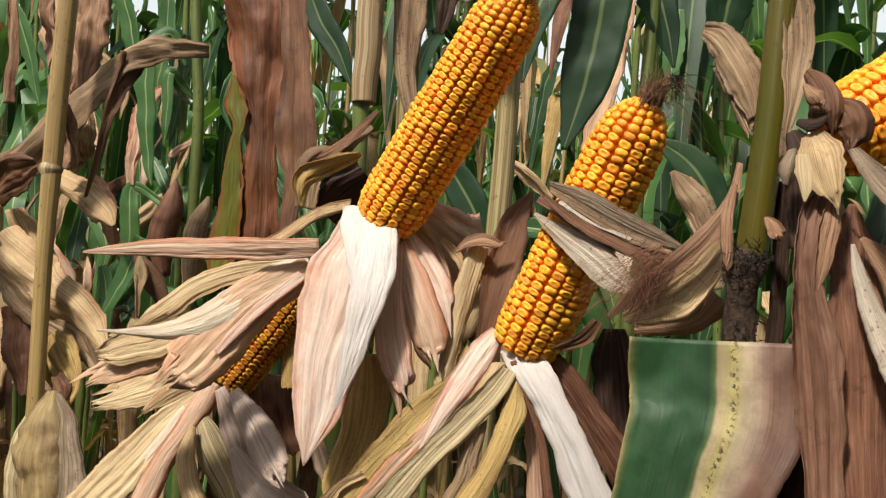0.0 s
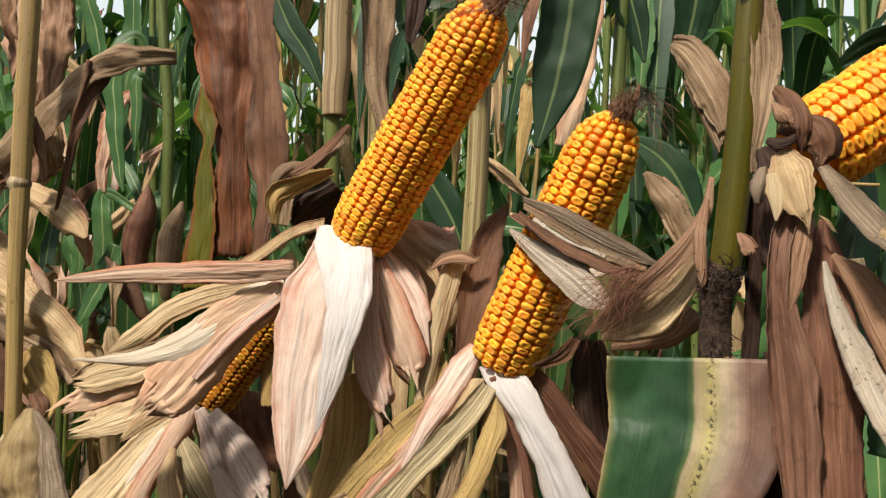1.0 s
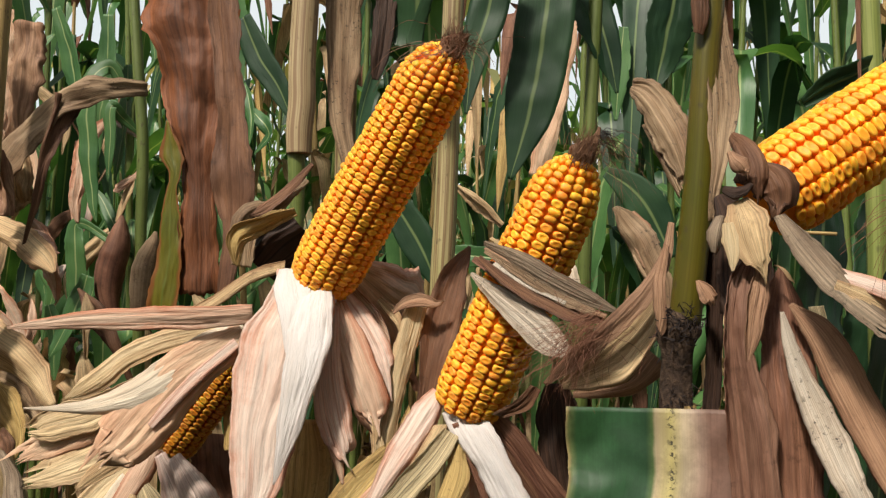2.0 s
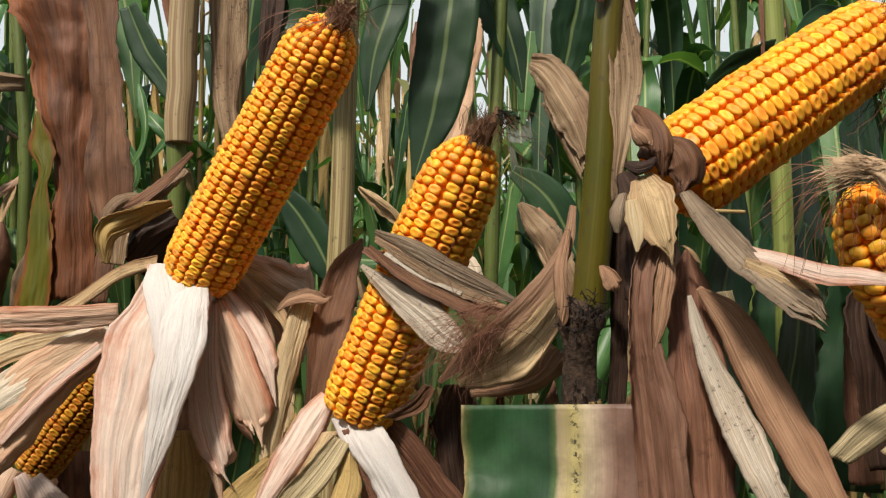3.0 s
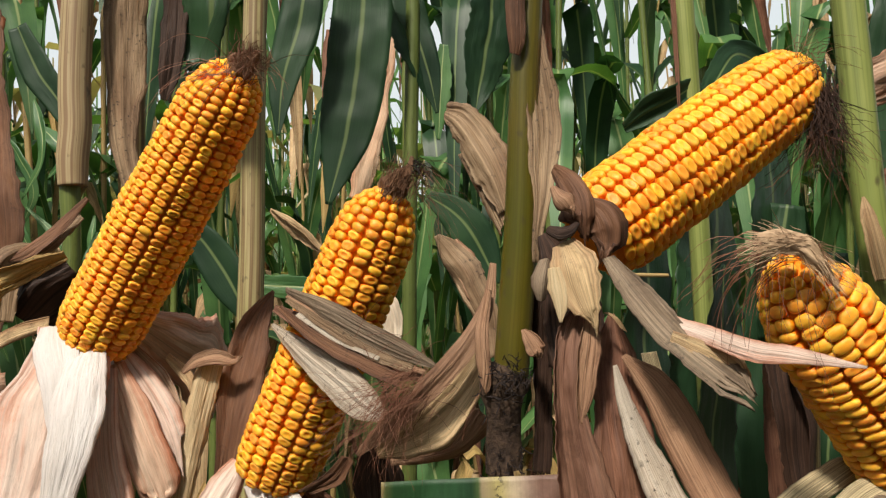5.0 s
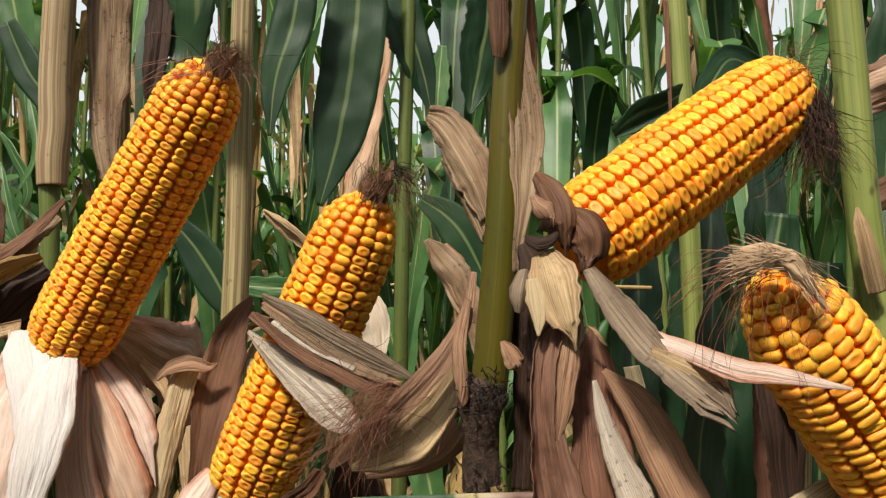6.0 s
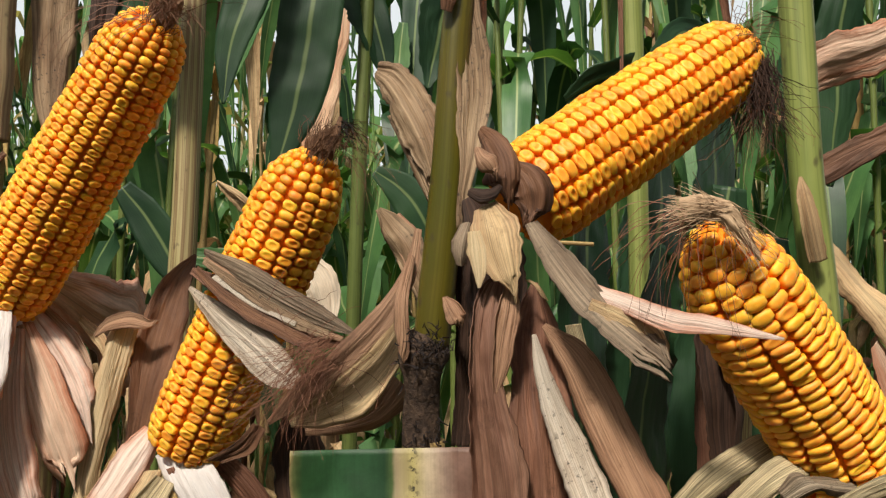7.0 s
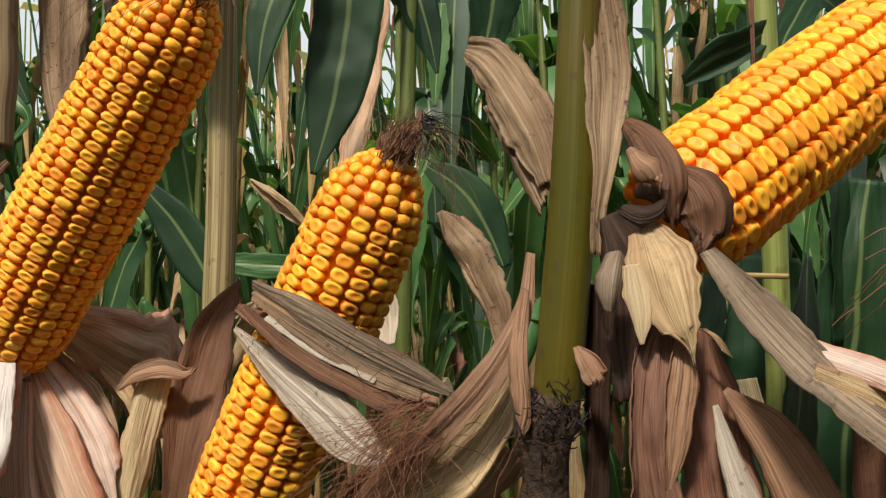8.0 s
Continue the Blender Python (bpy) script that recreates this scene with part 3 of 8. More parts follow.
def kernel_mesh(seed, dent):
    """One kernel, a unit wide (x), a unit deep along the ear (y) and its crown at z = 0: steep sides, round shoulder, dented crown."""
    rng = random.Random(seed)
    bm = bmesh.new()
    rings = []
    spec = [(0.92, -0.80, 0.05, 0.66), (0.98, -0.40, 0.38, 0.70), (0.95, -0.15, 0.58, 0.78), (0.74, -0.01, 0.72, 0.86), (0.42, -0.6 * dent, 0.90, 0.95)]
    sides = 9
    sx, sy = rng.uniform(-0.05, 0.05), rng.uniform(-0.06, 0.06)
    for k, (size, z, _, e) in enumerate(spec):
        ring = []
        for j in range(sides):
            g = math.tau * (j + 0.5) / sides
            x = math.copysign(abs(math.cos(g)) ** e, math.cos(g)) * 0.5 * size + sx * k / 5
            y = math.copysign(abs(math.sin(g)) ** e, math.sin(g)) * 0.5 * size + sy * k / 5
            ring.append(bm.verts.new((x, y, z + rng.uniform(-0.02, 0.02))))
        rings.append(ring)
    centre = bm.verts.new((sx, sy, -dent))
    for r, q in zip(rings, rings[1:]):
        for j in range(sides):
            bm.faces.new((r[j], r[(j + 1) % sides], q[(j + 1) % sides], q[j]))
    for j in range(sides):
        bm.faces.new((rings[-1][j], rings[-1][(j + 1) % sides], centre))
    for f in bm.faces:
        f.smooth = True
    mesh = bpy.data.meshes.new("kernel")
    bm.to_mesh(mesh)
    bm.free()
    at = mesh.attributes.new("crown", "FLOAT", "POINT")
    for i in range(len(mesh.vertices)):
        at.data[i].value = spec[i // sides][2] if i < sides * len(spec) else 1.0
    return mesh


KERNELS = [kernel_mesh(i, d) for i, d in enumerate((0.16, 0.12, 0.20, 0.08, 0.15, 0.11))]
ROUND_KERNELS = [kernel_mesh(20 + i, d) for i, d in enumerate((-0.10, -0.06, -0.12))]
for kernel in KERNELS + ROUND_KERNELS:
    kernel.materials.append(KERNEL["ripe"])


def ear(parent, base, tip, radius, rows_round, pitch, look_name, seed, label, full=None, picked=300, wobble=0.0, turn=0.0, tip_round=0.12, taper=0.10):
    """An ear of maize: a cob, rows of kernels on it; those that face the path are objects, the others one joined mesh."""
    rng = random.Random(seed)
    base, tip = Vector(base), Vector(tip)
    axis = tip - base
    length = axis.length
    axis.normalize()
    a = axis.cross(Vector((0, 1, 0))).normalized()
    b = a.cross(axis)  # towards the path

    def girth(v):
        lo = min(1.0, 0.80 + 0.20 * math.sqrt(max(v, 0) / 0.10)) if v < 0.10 else 1.0
        hi = 1.0 - taper * max(0.0, (v - 0.45) / 0.55)
        if v > 1 - tip_round * 1.6:
            q = (v - 1 + tip_round * 1.6) / (tip_round * 1.6)
            hi *= math.sqrt(max(0.0, 1 - (0.995 * q) ** 2.4))
        return radius * lo * hi

    core = tube_mesh([(*(base + axis * (length * v)), max(girth(v) - 0.0042, 0.0012)) for v in np.linspace(0.0, 0.985, 16)], 24, seed, 0.0, 24)
    cob = part("ear", core, COB, parent, label)
    mat = KERNEL[look_name]
    found = []
    for i in range(rows_round):
        v = 0.012 + rng.uniform(0, 0.5) * pitch / length
        drift = rng.uniform(-1, 1)
        while v < 0.995:
            r = girth(v)
            step = pitch * rng.uniform(0.88, 1.14) * (1.0 + (0.4 if wobble else 0.05) * max(0.0, min(1.0, (v - 0.6) / 0.15)))
            ang = turn + math.tau * i / rows_round + wobble * 0.25 * noise.noise((v * 5, i * 0.5, seed)) + 0.02 * drift
            slope = (girth(min(v + 0.02, 1)) - girth(max(v - 0.02, 0))) / (0.04 * length)
            out = a * math.cos(ang) + b * math.sin(ang)
            wide = math.tau * r / rows_round
            if v > 0.8 and wide < 0.0042:
                every = 2 if wide > 0.0021 else 4 if wide > 0.001 else 8
                wide = min(wide * every, 0.008) if i % every == 0 else 0.0
            if wide > 0.0034 and not (v > 0.9 and rng.random() < 0.05):
                up = (out - axis * slope).normalized()
                along = (axis + out * slope).normalized()
                side = along.cross(up)
                lift = r + rng.uniform(-0.0005, 0.0006) + wobble * 0.0012 * noise.noise((v * 9, i * 1.3, seed + 4))
                place = base + axis * (length * v) + out * lift
                wk, dk = wide * (rng.uniform(0.83, 0.92) if not wobble else rng.uniform(0.96, 1.05)), step * rng.uniform(0.94, 1.02)
                if v > 0.86:
                    dk = min(dk, wk * 1.05)
                m = Matrix((side, along, up)).transposed().to_4x4()
                m = Matrix.Translation(place) @ m @ pose(0, 0, 0, rng.uniform(-6, 6), rng.uniform(-5, 5), rng.uniform(-7, 7)) @ Matrix.Diagonal((wk, dk, 0.0062, 1))
                meshes = ROUND_KERNELS if v > 0.86 or rng.random() < (0.88 if wobble else 0.10) else KERNELS
                found.append((-out.dot(FRONT) + 0.2 * abs(v - 0.5), m, meshes[rng.randrange(len(meshes))]))
            v += step / length / math.sqrt(1 + min(slope * slope, 30))
    found.sort(key=lambda f: f[0])
    for _, m, src in found[:picked]:
        ob = new("kernel", src)
        ob.parent = cob
        ob.matrix_parent_inverse = Matrix()
        ob.matrix_basis = m
        ob.material_slots[0].link = "OBJECT"
        ob.material_slots[0].material = mat
    verts, faces, crown = [], [], []
    for _, m, src in found[picked:]:
        o = len(verts)
        verts += [tuple(m @ v.co) for v in src.vertices]
        faces += [tuple(o + k for k in p.vertices) for p in src.polygons]
        crown += [d.value for d in src.attributes["crown"].data]
    if verts:
        mesh = bpy.data.meshes.new("kernel_rest")
        mesh.from_pydata(verts, [], faces)
        mesh.polygons.foreach_set("use_smooth", [True] * len(faces))
        mesh.attributes.new("crown", "FLOAT", "POINT").data.foreach_set("value", crown)
        part("kernel_rest", mesh, mat, cob, "rows of yellow kernels round the back", "stuff")
    return cob


# ---- ground and field ----
def ground():
    bm = bmesh.new()
    xs = [-400, -60, -20, -8, -4, *np.linspace(-3, 3, 25), 4, 8, 20, 60, 400]
    ys = [-400, -60, -20, -8, -3, *np.linspace(-2, 6, 33), 8, 14, 25, 60, 400]
    g = [[bm.verts.new((x, y, 0.03 * noise.noise((x * 1.3, y * 1.3, 0)) if abs(x) < 5 and abs(y) < 9 else 0)) for x in xs] for y in ys]
    for i in range(len(ys) - 1):
        for j in range(len(xs) - 1):
            bm.faces.new((g[i][j], g[i][j + 1], g[i + 1][j + 1], g[i + 1][j])).smooth = True
    tagged(part("ground", bm, SOIL, None), "bare brown soil of the maize field", "ground", kind="structure")


ground()


def backdrop():
    """Bright hazy sky low over the far end of the field."""
    bm = bmesh.new()
    turns = [radians(-75 + 5 * i) for i in range(31)]
    low = [bm.verts.new((90 * math.sin(a), 90 * math.cos(a), 0)) for a in turns]
    high = [bm.verts.new((90 * math.sin(a), 90 * math.cos(a), 48)) for a in turns]
    for i in range(30):
        bm.faces.new((low[i + 1], low[i], high[i], high[i + 1]))
    k = Nodes("bright_haze")
    glow = k.add("ShaderNodeEmission")
    cloud = k.noise(k.obj(1), 0.05, 4, 0.5)
    k.link(k.mix(cloud, (0.78, 0.90, 0.95), (1.0, 1.0, 0.98)), glow.inputs[0])
    glow.inputs[1].default_value = 0.85
    k.link(glow.outputs[0], k.out.inputs[0])
    tagged(part("backdrop", bm, k.mat, None), "bright hazy sky low over the field", "sky", kind="structure")


backdrop()


def stem_rows(x, y, height, r0, lean, seed):
    return [(x + lean[0] * h + 0.012 * noise.noise((h * 2, seed, 1)), y + lean[1] * h + 0.012 * noise.noise((h * 2, seed, 5)), h * height, r0 * (1 - 0.55 * h)) for h in np.linspace(0, 1, 7)]


def jointed(rows, joints=12):
    """The same stem with a swelling at each joint."""
    s = spline(rows, 90)
    for k in range(joints):
        i = int((0.08 + 0.073 * k) * 89)
        s[i][3] *= 1.28
        s[i - 1][3] *= 1.1
    return s


def field_plant(seed, dry):
    """A whole maize plant at the origin: jointed stalk, arching leaves on two sides, a husked ear."""
    rng = random.Random(seed)
    height = rng.uniform(2.55, 2.95)
    rows = stem_rows(0, 0, height, 0.0115, (rng.uniform(-0.06, 0.06), rng.uniform(-0.05, 0.05)), seed)
    plant = thing("maize_plant", (0, 0, 0), "tall maize plant with drying lower leaves and green upper ones" if dry < 0.5 else "withered maize plant with brown hanging leaves", "plant", "field of maize")
    part("stalk", tube_mesh(jointed(rows), 8, seed, 0.03, 90), STALK["green" if dry < 0.5 else "straw"], plant)
    s = spline(rows, 60)
    side = rng.uniform(0, math.tau)
    for k in range(12):
        h = 0.08 + 0.073 * k + rng.uniform(-0.015, 0.015)
        p = s[int(h * 59)]
        side += math.pi + rng.uniform(-0.5, 0.5)
        ln = rng.uniform(0.55, 0.85) * (0.75 if k > 8 else 1)
        d = Vector((math.cos(side), math.sin(side), 0))
        rise = rng.uniform(0.10, 0.24)
        dead = h < 0.28 + 0.18 * rng.random() if dry < 0.5 else rng.random() < 0.85
        fall = rng.uniform(0.65, 1.0) if not dead else rng.uniform(0.55, 0.9)
        reach = ln * (rng.uniform(0.24, 0.48) if not dead else rng.uniform(0.12, 0.3))
        p0 = Vector(p[:3])
        w = rng.uniform(0.065, 0.098) * (0.8 if dead else 1)
        tw = rng.uniform(-50, 50)
        r = []
        for q, wf in ((0, 0.35), (0.16, 0.8), (0.36, 1.0), (0.62, 0.9), (0.84, 0.55), (1.0, 0.04)):
            c = p0 + d * (reach * (q ** 0.75)) + Vector((0, 0, rise * math.sin(min(q * 2.6, math.pi)) - fall * ln * q * q))
            r.append((*c, w * wf, tw * q))
        kind = (rng.choice(["brown", "tan", "tan", "tan", "mauve", "ochre"]) if dead else rng.choice(["green", "fresh", "fresh"]))
        up = Vector((-d.x * 0.55, -d.y * 0.55, 0.8)).normalized()
        blade("leaf", r, kind, plant, thick=0, seed=seed * 20 + k, steps=18, across=4, crease=0, hem=0, sway=0, bulge=0.05, ragged=0.05, face=up, fold=0.25, curl=0.05, ripple=0.12 if not dead else 0.4, wave=0.10)
    if rng.random() < 0.8:
        p = Vector(s[int(0.40 * 59)][:3])
        g = rng.uniform(0, math.tau)
        d = Vector((math.cos(g) * 0.55, math.sin(g) * 0.55, 0.85)).normalized()
        pod = [(*(p + d * v), rr) for v, rr in ((0.01, 0.009), (0.05, 0.024), (0.11, 0.030), (0.17, 0.026), (0.215, 0.012), (0.235, 0.004))]
        part("husked_ear", tube_mesh(pod, 12, seed, 0.08, 14), HUSK["tan" if dry > 0.4 else "fresh"], plant)
    return plant


def sow():
    rng = random.Random(11)
    kinds = [field_plant(i + 1, d) for i, d in enumerate((0.0, 0.1, 0.2, 0.0, 0.3, 0.9, 0.1, 0.8))]
    spots = []
    for row, y in enumerate((2.1, 2.55, 3.0, 3.5, 4.1, 4.8, 5.6)):
        half = 0.9 + y * 0.6
        x = -half
        while x < half:
            spots.append((x + rng.uniform(-0.05, 0.05), y + rng.uniform(-0.10, 0.10)))
            x += rng.uniform(0.105, 0.17) if y < 3.2 else rng.uniform(0.20, 0.30)
    for y in (-0.8, -1.5, -2.25):
        x = -2.6
        while x < 2.6:
            spots.append((x + rng.uniform(-0.05, 0.05), y + rng.uniform(-0.08, 0.08)))
            x += rng.uniform(0.19, 0.27)
    for x in (-1.9, -1.6, -1.3, -1.05, 1.0, 1.25, 1.5, 1.8):
        spots.append((x, 0.75 + rng.uniform(-0.06, 0.06)))
    spots = [p for p in spots if not (-0.1 < p[0] < 1.3 and 1.8 < p[1] < 4.5 and rng.random() < 0.06)]
    gaps = random.Random(5)
    spots = [p for p in spots if not (1.8 < p[1] < 4.3 and abs(p[0] - 0.093 + 0.128 * (p[1] - 0.3)) < 0.07)]
    spots = [p for p in spots if not (1.8 < p[1] < 4.3 and abs(p[0] - 0.503 - 0.210 * (p[1] - 2.0)) < 0.12 and gaps.random() < 0.4)]
    spots = [p for p in spots if not (1.8 < p[1] < 3.3 and -0.42 < p[0] < 0.35 and gaps.random() < 0.3)]
    spots = [p for p in spots if not (1.8 < p[1] < 3.3 and -1.9 < p[0] < -0.75 and gaps.random() < 0.3)]
    rng.shuffle(spots)
    for i, (x, y) in enumerate(spots):
        pick = i % len(kinds)
        if -2.2 < x < -0.35 and 1.0 < y < 3.1 and rng.random() < 0.15:
            pick = rng.choice((5, 7))
        m = pose(x, y, 0, rng.uniform(-4, 4), rng.uniform(-4, 4), rng.uniform(0, 360))
        if i < len(kinds):
            kinds[i].matrix_basis = m
        else:
            copy_thing(kinds[pick], m)


sow()


def far_field():
    """Rows beyond the near ones, too far to tell plant from plant: thin stems and hanging leaves in one sheet of growth."""
    rng = random.Random(23)
    verts, faces = [], []

    def strip(points, width, way):
        o = len(verts)
        for p, w in zip(points, width):
            verts.extend((tuple(p - way * w), tuple(p + way * w)))
        faces.extend((o + 2 * i, o + 2 * i + 1, o + 2 * i + 3, o + 2 * i + 2) for i in range(len(points) - 1))

    y = 4.45
    while y < 15:
        x = -1.0 - y * 0.62
        while x < 1.0 + y * 0.62:
            foot = Vector((x + rng.uniform(-0.06, 0.06), y + rng.uniform(-0.15, 0.15), 0))
            tall = rng.uniform(2.5, 3.0)
            top = foot + Vector((rng.uniform(-0.1, 0.1), 0, tall))
            for turn in ((1, 0, 0), (0, 1, 0)):
                strip((foot, top), (0.011, 0.005), Vector(turn))
            for k in range(9):
                p = foot.lerp(top, 0.15 + 0.09 * k)
                g = rng.uniform(0, math.tau)
                d = Vector((math.cos(g), math.sin(g) * 0.6, 0))
                ln = rng.uniform(0.4, 0.75)
                arc = [p + d * (ln * 0.55 * q) + Vector((0, 0, 0.22 * math.sin(q * 2.6) - 0.45 * ln * q * q)) for q in (0, 0.3, 0.6, 0.85, 1.0)]
                strip(arc, (0.015, 0.036, 0.034, 0.02, 0.002), Vector((-d.y, d.x, rng.uniform(-0.5, 0.5))).normalized())
            x += rng.uniform(0.14, 0.24)
        y += 0.62
    mesh = bpy.data.meshes.new("far_maize")
    mesh.from_pydata(verts, [], faces)
    k = Nodes("far_leaf")
    isl = k.add("ShaderNodeNewGeometry").outputs["Random Per Island"]
    c = k.ramp(isl, [(0.0, (0.06, 0.15, 0.05)), (0.40, (0.13, 0.27, 0.08)), (0.66, (0.22, 0.36, 0.12)), (0.74, (0.48, 0.38, 0.20)), (1.0, (0.62, 0.52, 0.34))])
    c = k.mix(0.6, c, k.ramp(k.noise(k.obj(1), 5, 4, 0.6), [(0.35, 0.75), (0.65, 1.15)]), "MULTIPLY")
    k.finish(c, 0.55, 0.35, 0.3, (0.9, 1.0, 0.4))
    tagged(part("far_maize", mesh, k.mat, None), "far rows of green and straw-coloured maize", "maize field", kind="stuff")


far_field()


# ---- the plants beside the path ----

# plant with the first peeled ear and the striped dry stalk
plant_a = thing("maize_plant", (-0.157, 0.83, 0.0), "ripe maize plant with a peeled orange ear over pale husks", "plant", "ripe maize plants")
part("stalk", tube_mesh([(-0.123, 0.830, 2.200, 0.0050), (-0.128, 0.830, 2.050, 0.0069), (-0.133, 0.830, 1.900, 0.0087), (-0.138, 0.830, 1.750, 0.0105), (-0.146, 0.830, 1.596, 0.0118), (-0.153, 0.830, 1.442, 0.0124), (-0.153, 0.830, 1.393, 0.0124), (-0.155, 0.830, 1.367, 0.0122), (-0.155, 0.830, 1.344, 0.0112)], steps=110, uneven=0.008, sides=32, flute=0.004), STALK["sheath"], plant_a, "dry striped sheath round the stalk")
part("stalk", tube_mesh([(-0.157, 0.832, 1.362, 0.0065), (-0.158, 0.832, 1.343, 0.0080), (-0.157, 0.832, 1.298, 0.0070), (-0.158, 0.832, 1.266, 0.0075), (-0.165, 0.832, 1.111, 0.0083), (-0.171, 0.832, 0.955, 0.0092), (-0.178, 0.832, 0.800, 0.0100), (-0.179, 0.832, 0.667, 0.0105), (-0.180, 0.832, 0.533, 0.0110), (-0.180, 0.832, 0.400, 0.0115), (-0.181, 0.832, 0.267, 0.0120), (-0.182, 0.832, 0.133, 0.0125), (-0.183, 0.832, 0.000, 0.0130)], steps=110, uneven=0.008, sides=24), STALK["green"], plant_a, "thin green stalk below the sheath")
sheet("leaf", [(-0.122, 0.852, 1.522, 0.0203, 0.0000, -0.0010), (-0.124, 0.852, 1.464, 0.0188, 0.0000, -0.0008), (-0.124, 0.850, 1.416, 0.0135, 0.0000, 0.0001), (-0.121, 0.848, 1.377, 0.0101, 0.0000, 0.0012), (-0.114, 0.846, 1.344, 0.0076, 0.0000, 0.0018), (-0.102, 0.842, 1.306, 0.0044, 0.0000, 0.0012)], "grey", plant_a, bow=0.35, crease=0.6, ripple=0.08, ragged=0.1, seed=4)
sheet("leaf", [(-0.085, 0.880, 1.533, 0.0127, 0.0000, -0.0010), (-0.087, 0.878, 1.482, 0.0112, 0.0000, -0.0010), (-0.090, 0.876, 1.449, 0.0096, 0.0000, -0.0015), (-0.095, 0.875, 1.422, 0.0033, 0.0000, -0.0007)], "dark", plant_a, "dry leaf, dark brown with shade in its colour", crease=1.0, ragged=0.15, seed=5)
ear_a = ear(plant_a, (-0.099, 0.708, 1.223), (0.009, 0.657, 1.39), 0.0274, 18, 0.0049, "ripe", 3, "bare orange-yellow maize ear with tight straight rows of kernels")
blade("leaf", [(-0.137, 0.800, 1.316, 0.0100, 0), (-0.159, 0.790, 1.291, 0.0260, 30), (-0.180, 0.780, 1.274, 0.0370, 0), (-0.186, 0.780, 1.239, 0.0260, 0)], "grey", plant_a, "curled dry leaf", ripple=0.18, seed=6)

# plant with the half-hidden small ear
plant_e = thing("maize_plant", (-0.294, 0.85, 0.0), "maize plant with a small half-hidden ear among dry husks", "plant", "ripe maize plants")
ear_e = ear(plant_e, (-0.258, 0.8, 1.08), (-0.184, 0.8, 1.18), 0.0215, 14, 0.0048, "dim", 5, "small dull yellow ear half covered by husks")
part("stalk", tube_mesh([(-0.258, 0.84, 1.02, 0.012), (-0.278, 0.85, 0.0, 0.014)]), STALK["straw"], plant_e)

# plant with the second peeled ear
plant_b = thing("maize_plant", (-0.039, 0.95, 0.0), "ripe maize plant with a peeled ear and brown silk tuft", "plant", "ripe maize plants")
part("stalk", tube_mesh([(0.002, 0.950, 2.200, 0.0050), (-0.006, 0.950, 2.043, 0.0064), (-0.013, 0.950, 1.886, 0.0077), (-0.021, 0.950, 1.729, 0.0091), (-0.028, 0.950, 1.572, 0.0105), (-0.033, 0.950, 1.415, 0.0110), (-0.036, 0.950, 1.302, 0.0115), (-0.039, 0.950, 1.231, 0.0120), (-0.042, 0.950, 1.121, 0.0120), (-0.046, 0.950, 1.010, 0.0120), (-0.049, 0.950, 0.866, 0.0123), (-0.052, 0.950, 0.721, 0.0126), (-0.055, 0.950, 0.577, 0.0129), (-0.057, 0.950, 0.433, 0.0132), (-0.060, 0.950, 0.289, 0.0134), (-0.063, 0.950, 0.144, 0.0137), (-0.066, 0.950, 0.000, 0.0140)], steps=110, uneven=0.008, sides=24, flute=0.03), STALK["cane"], plant_b)
ear_b = ear(plant_b, (0.014, 0.708, 1.132), (0.098, 0.662, 1.312), 0.0276, 16, 0.0058, "ripe", 8, "bare orange-yellow maize ear with a shrivelled brown tip", tip_round=0.14, taper=0.05)

# plant with the olive stalk, the dark node and the third ear
plant_c = thing("maize_plant", (0.153, 0.58, 0.0), "maize plant with olive stalk, rotten node and torn husks", "plant", "ripe maize plants")
part("stalk", tube_mesh([(0.225, 0.598, 2.150, 0.0030), (0.218, 0.598, 2.033, 0.0040), (0.212, 0.598, 1.917, 0.0050), (0.205, 0.598, 1.800, 0.0060), (0.195, 0.598, 1.667, 0.0065), (0.185, 0.598, 1.534, 0.0070), (0.175, 0.598, 1.401, 0.0075), (0.171, 0.598, 1.359, 0.0080), (0.167, 0.599, 1.290, 0.0090), (0.163, 0.600, 1.246, 0.0095), (0.158, 0.601, 1.200, 0.0095)], steps=110, uneven=0.008, sides=24), STALK["olive"], plant_c)
part("node", tube_mesh([(0.157, 0.601, 1.207, 0.0085), (0.155, 0.601, 1.200, 0.0125), (0.154, 0.602, 1.193, 0.0122), (0.154, 0.602, 1.184, 0.0098), (0.153, 0.603, 1.167, 0.0088), (0.153, 0.604, 1.150, 0.0104)], uneven=0.14, steps=90, sides=40), STALK["rot"], plant_c, "dark rotten node")
part("stalk", tube_mesh([(0.155, 0.605, 1.153, 0.0105), (0.135, 0.63, 0.7, 0.0125), (0.125, 0.65, 0.0, 0.014)]), STALK["straw"], plant_c)
ear_c = ear(plant_c, (0.202, 0.59, 1.273), (0.348, 0.637, 1.373), 0.029, 16, 0.0058, "ripe", 12, "plump bright orange maize ear pushed out of torn brown husks", tip_round=0.14)
cup(ear_a, "white", "pale husk foot under the ear", (-0.099, 0.708, 1.223), (0.009, 0.657, 1.39), 0.0225, -.02, -.003, (0, 360), .1, 9)
blade("leaf", [(0.138, 0.584, 1.152, 0.0988, 0), (0.138, 0.579, 1.111, 0.0979, 0), (0.129, 0.575, 1.080, 0.0869, 0), (0.120, 0.572, 1.049, 0.0803, 0), (0.106, 0.570, 1.007, 0.0729, 0)], "cut", plant_c, "broad leaf cut off square, half green and half dried", curl=-0.06, ripple=0.05, ragged=0.02, crease=0.22, hem=0, sway=0.01, bulge=0.02, torn=0.01, seed=7)
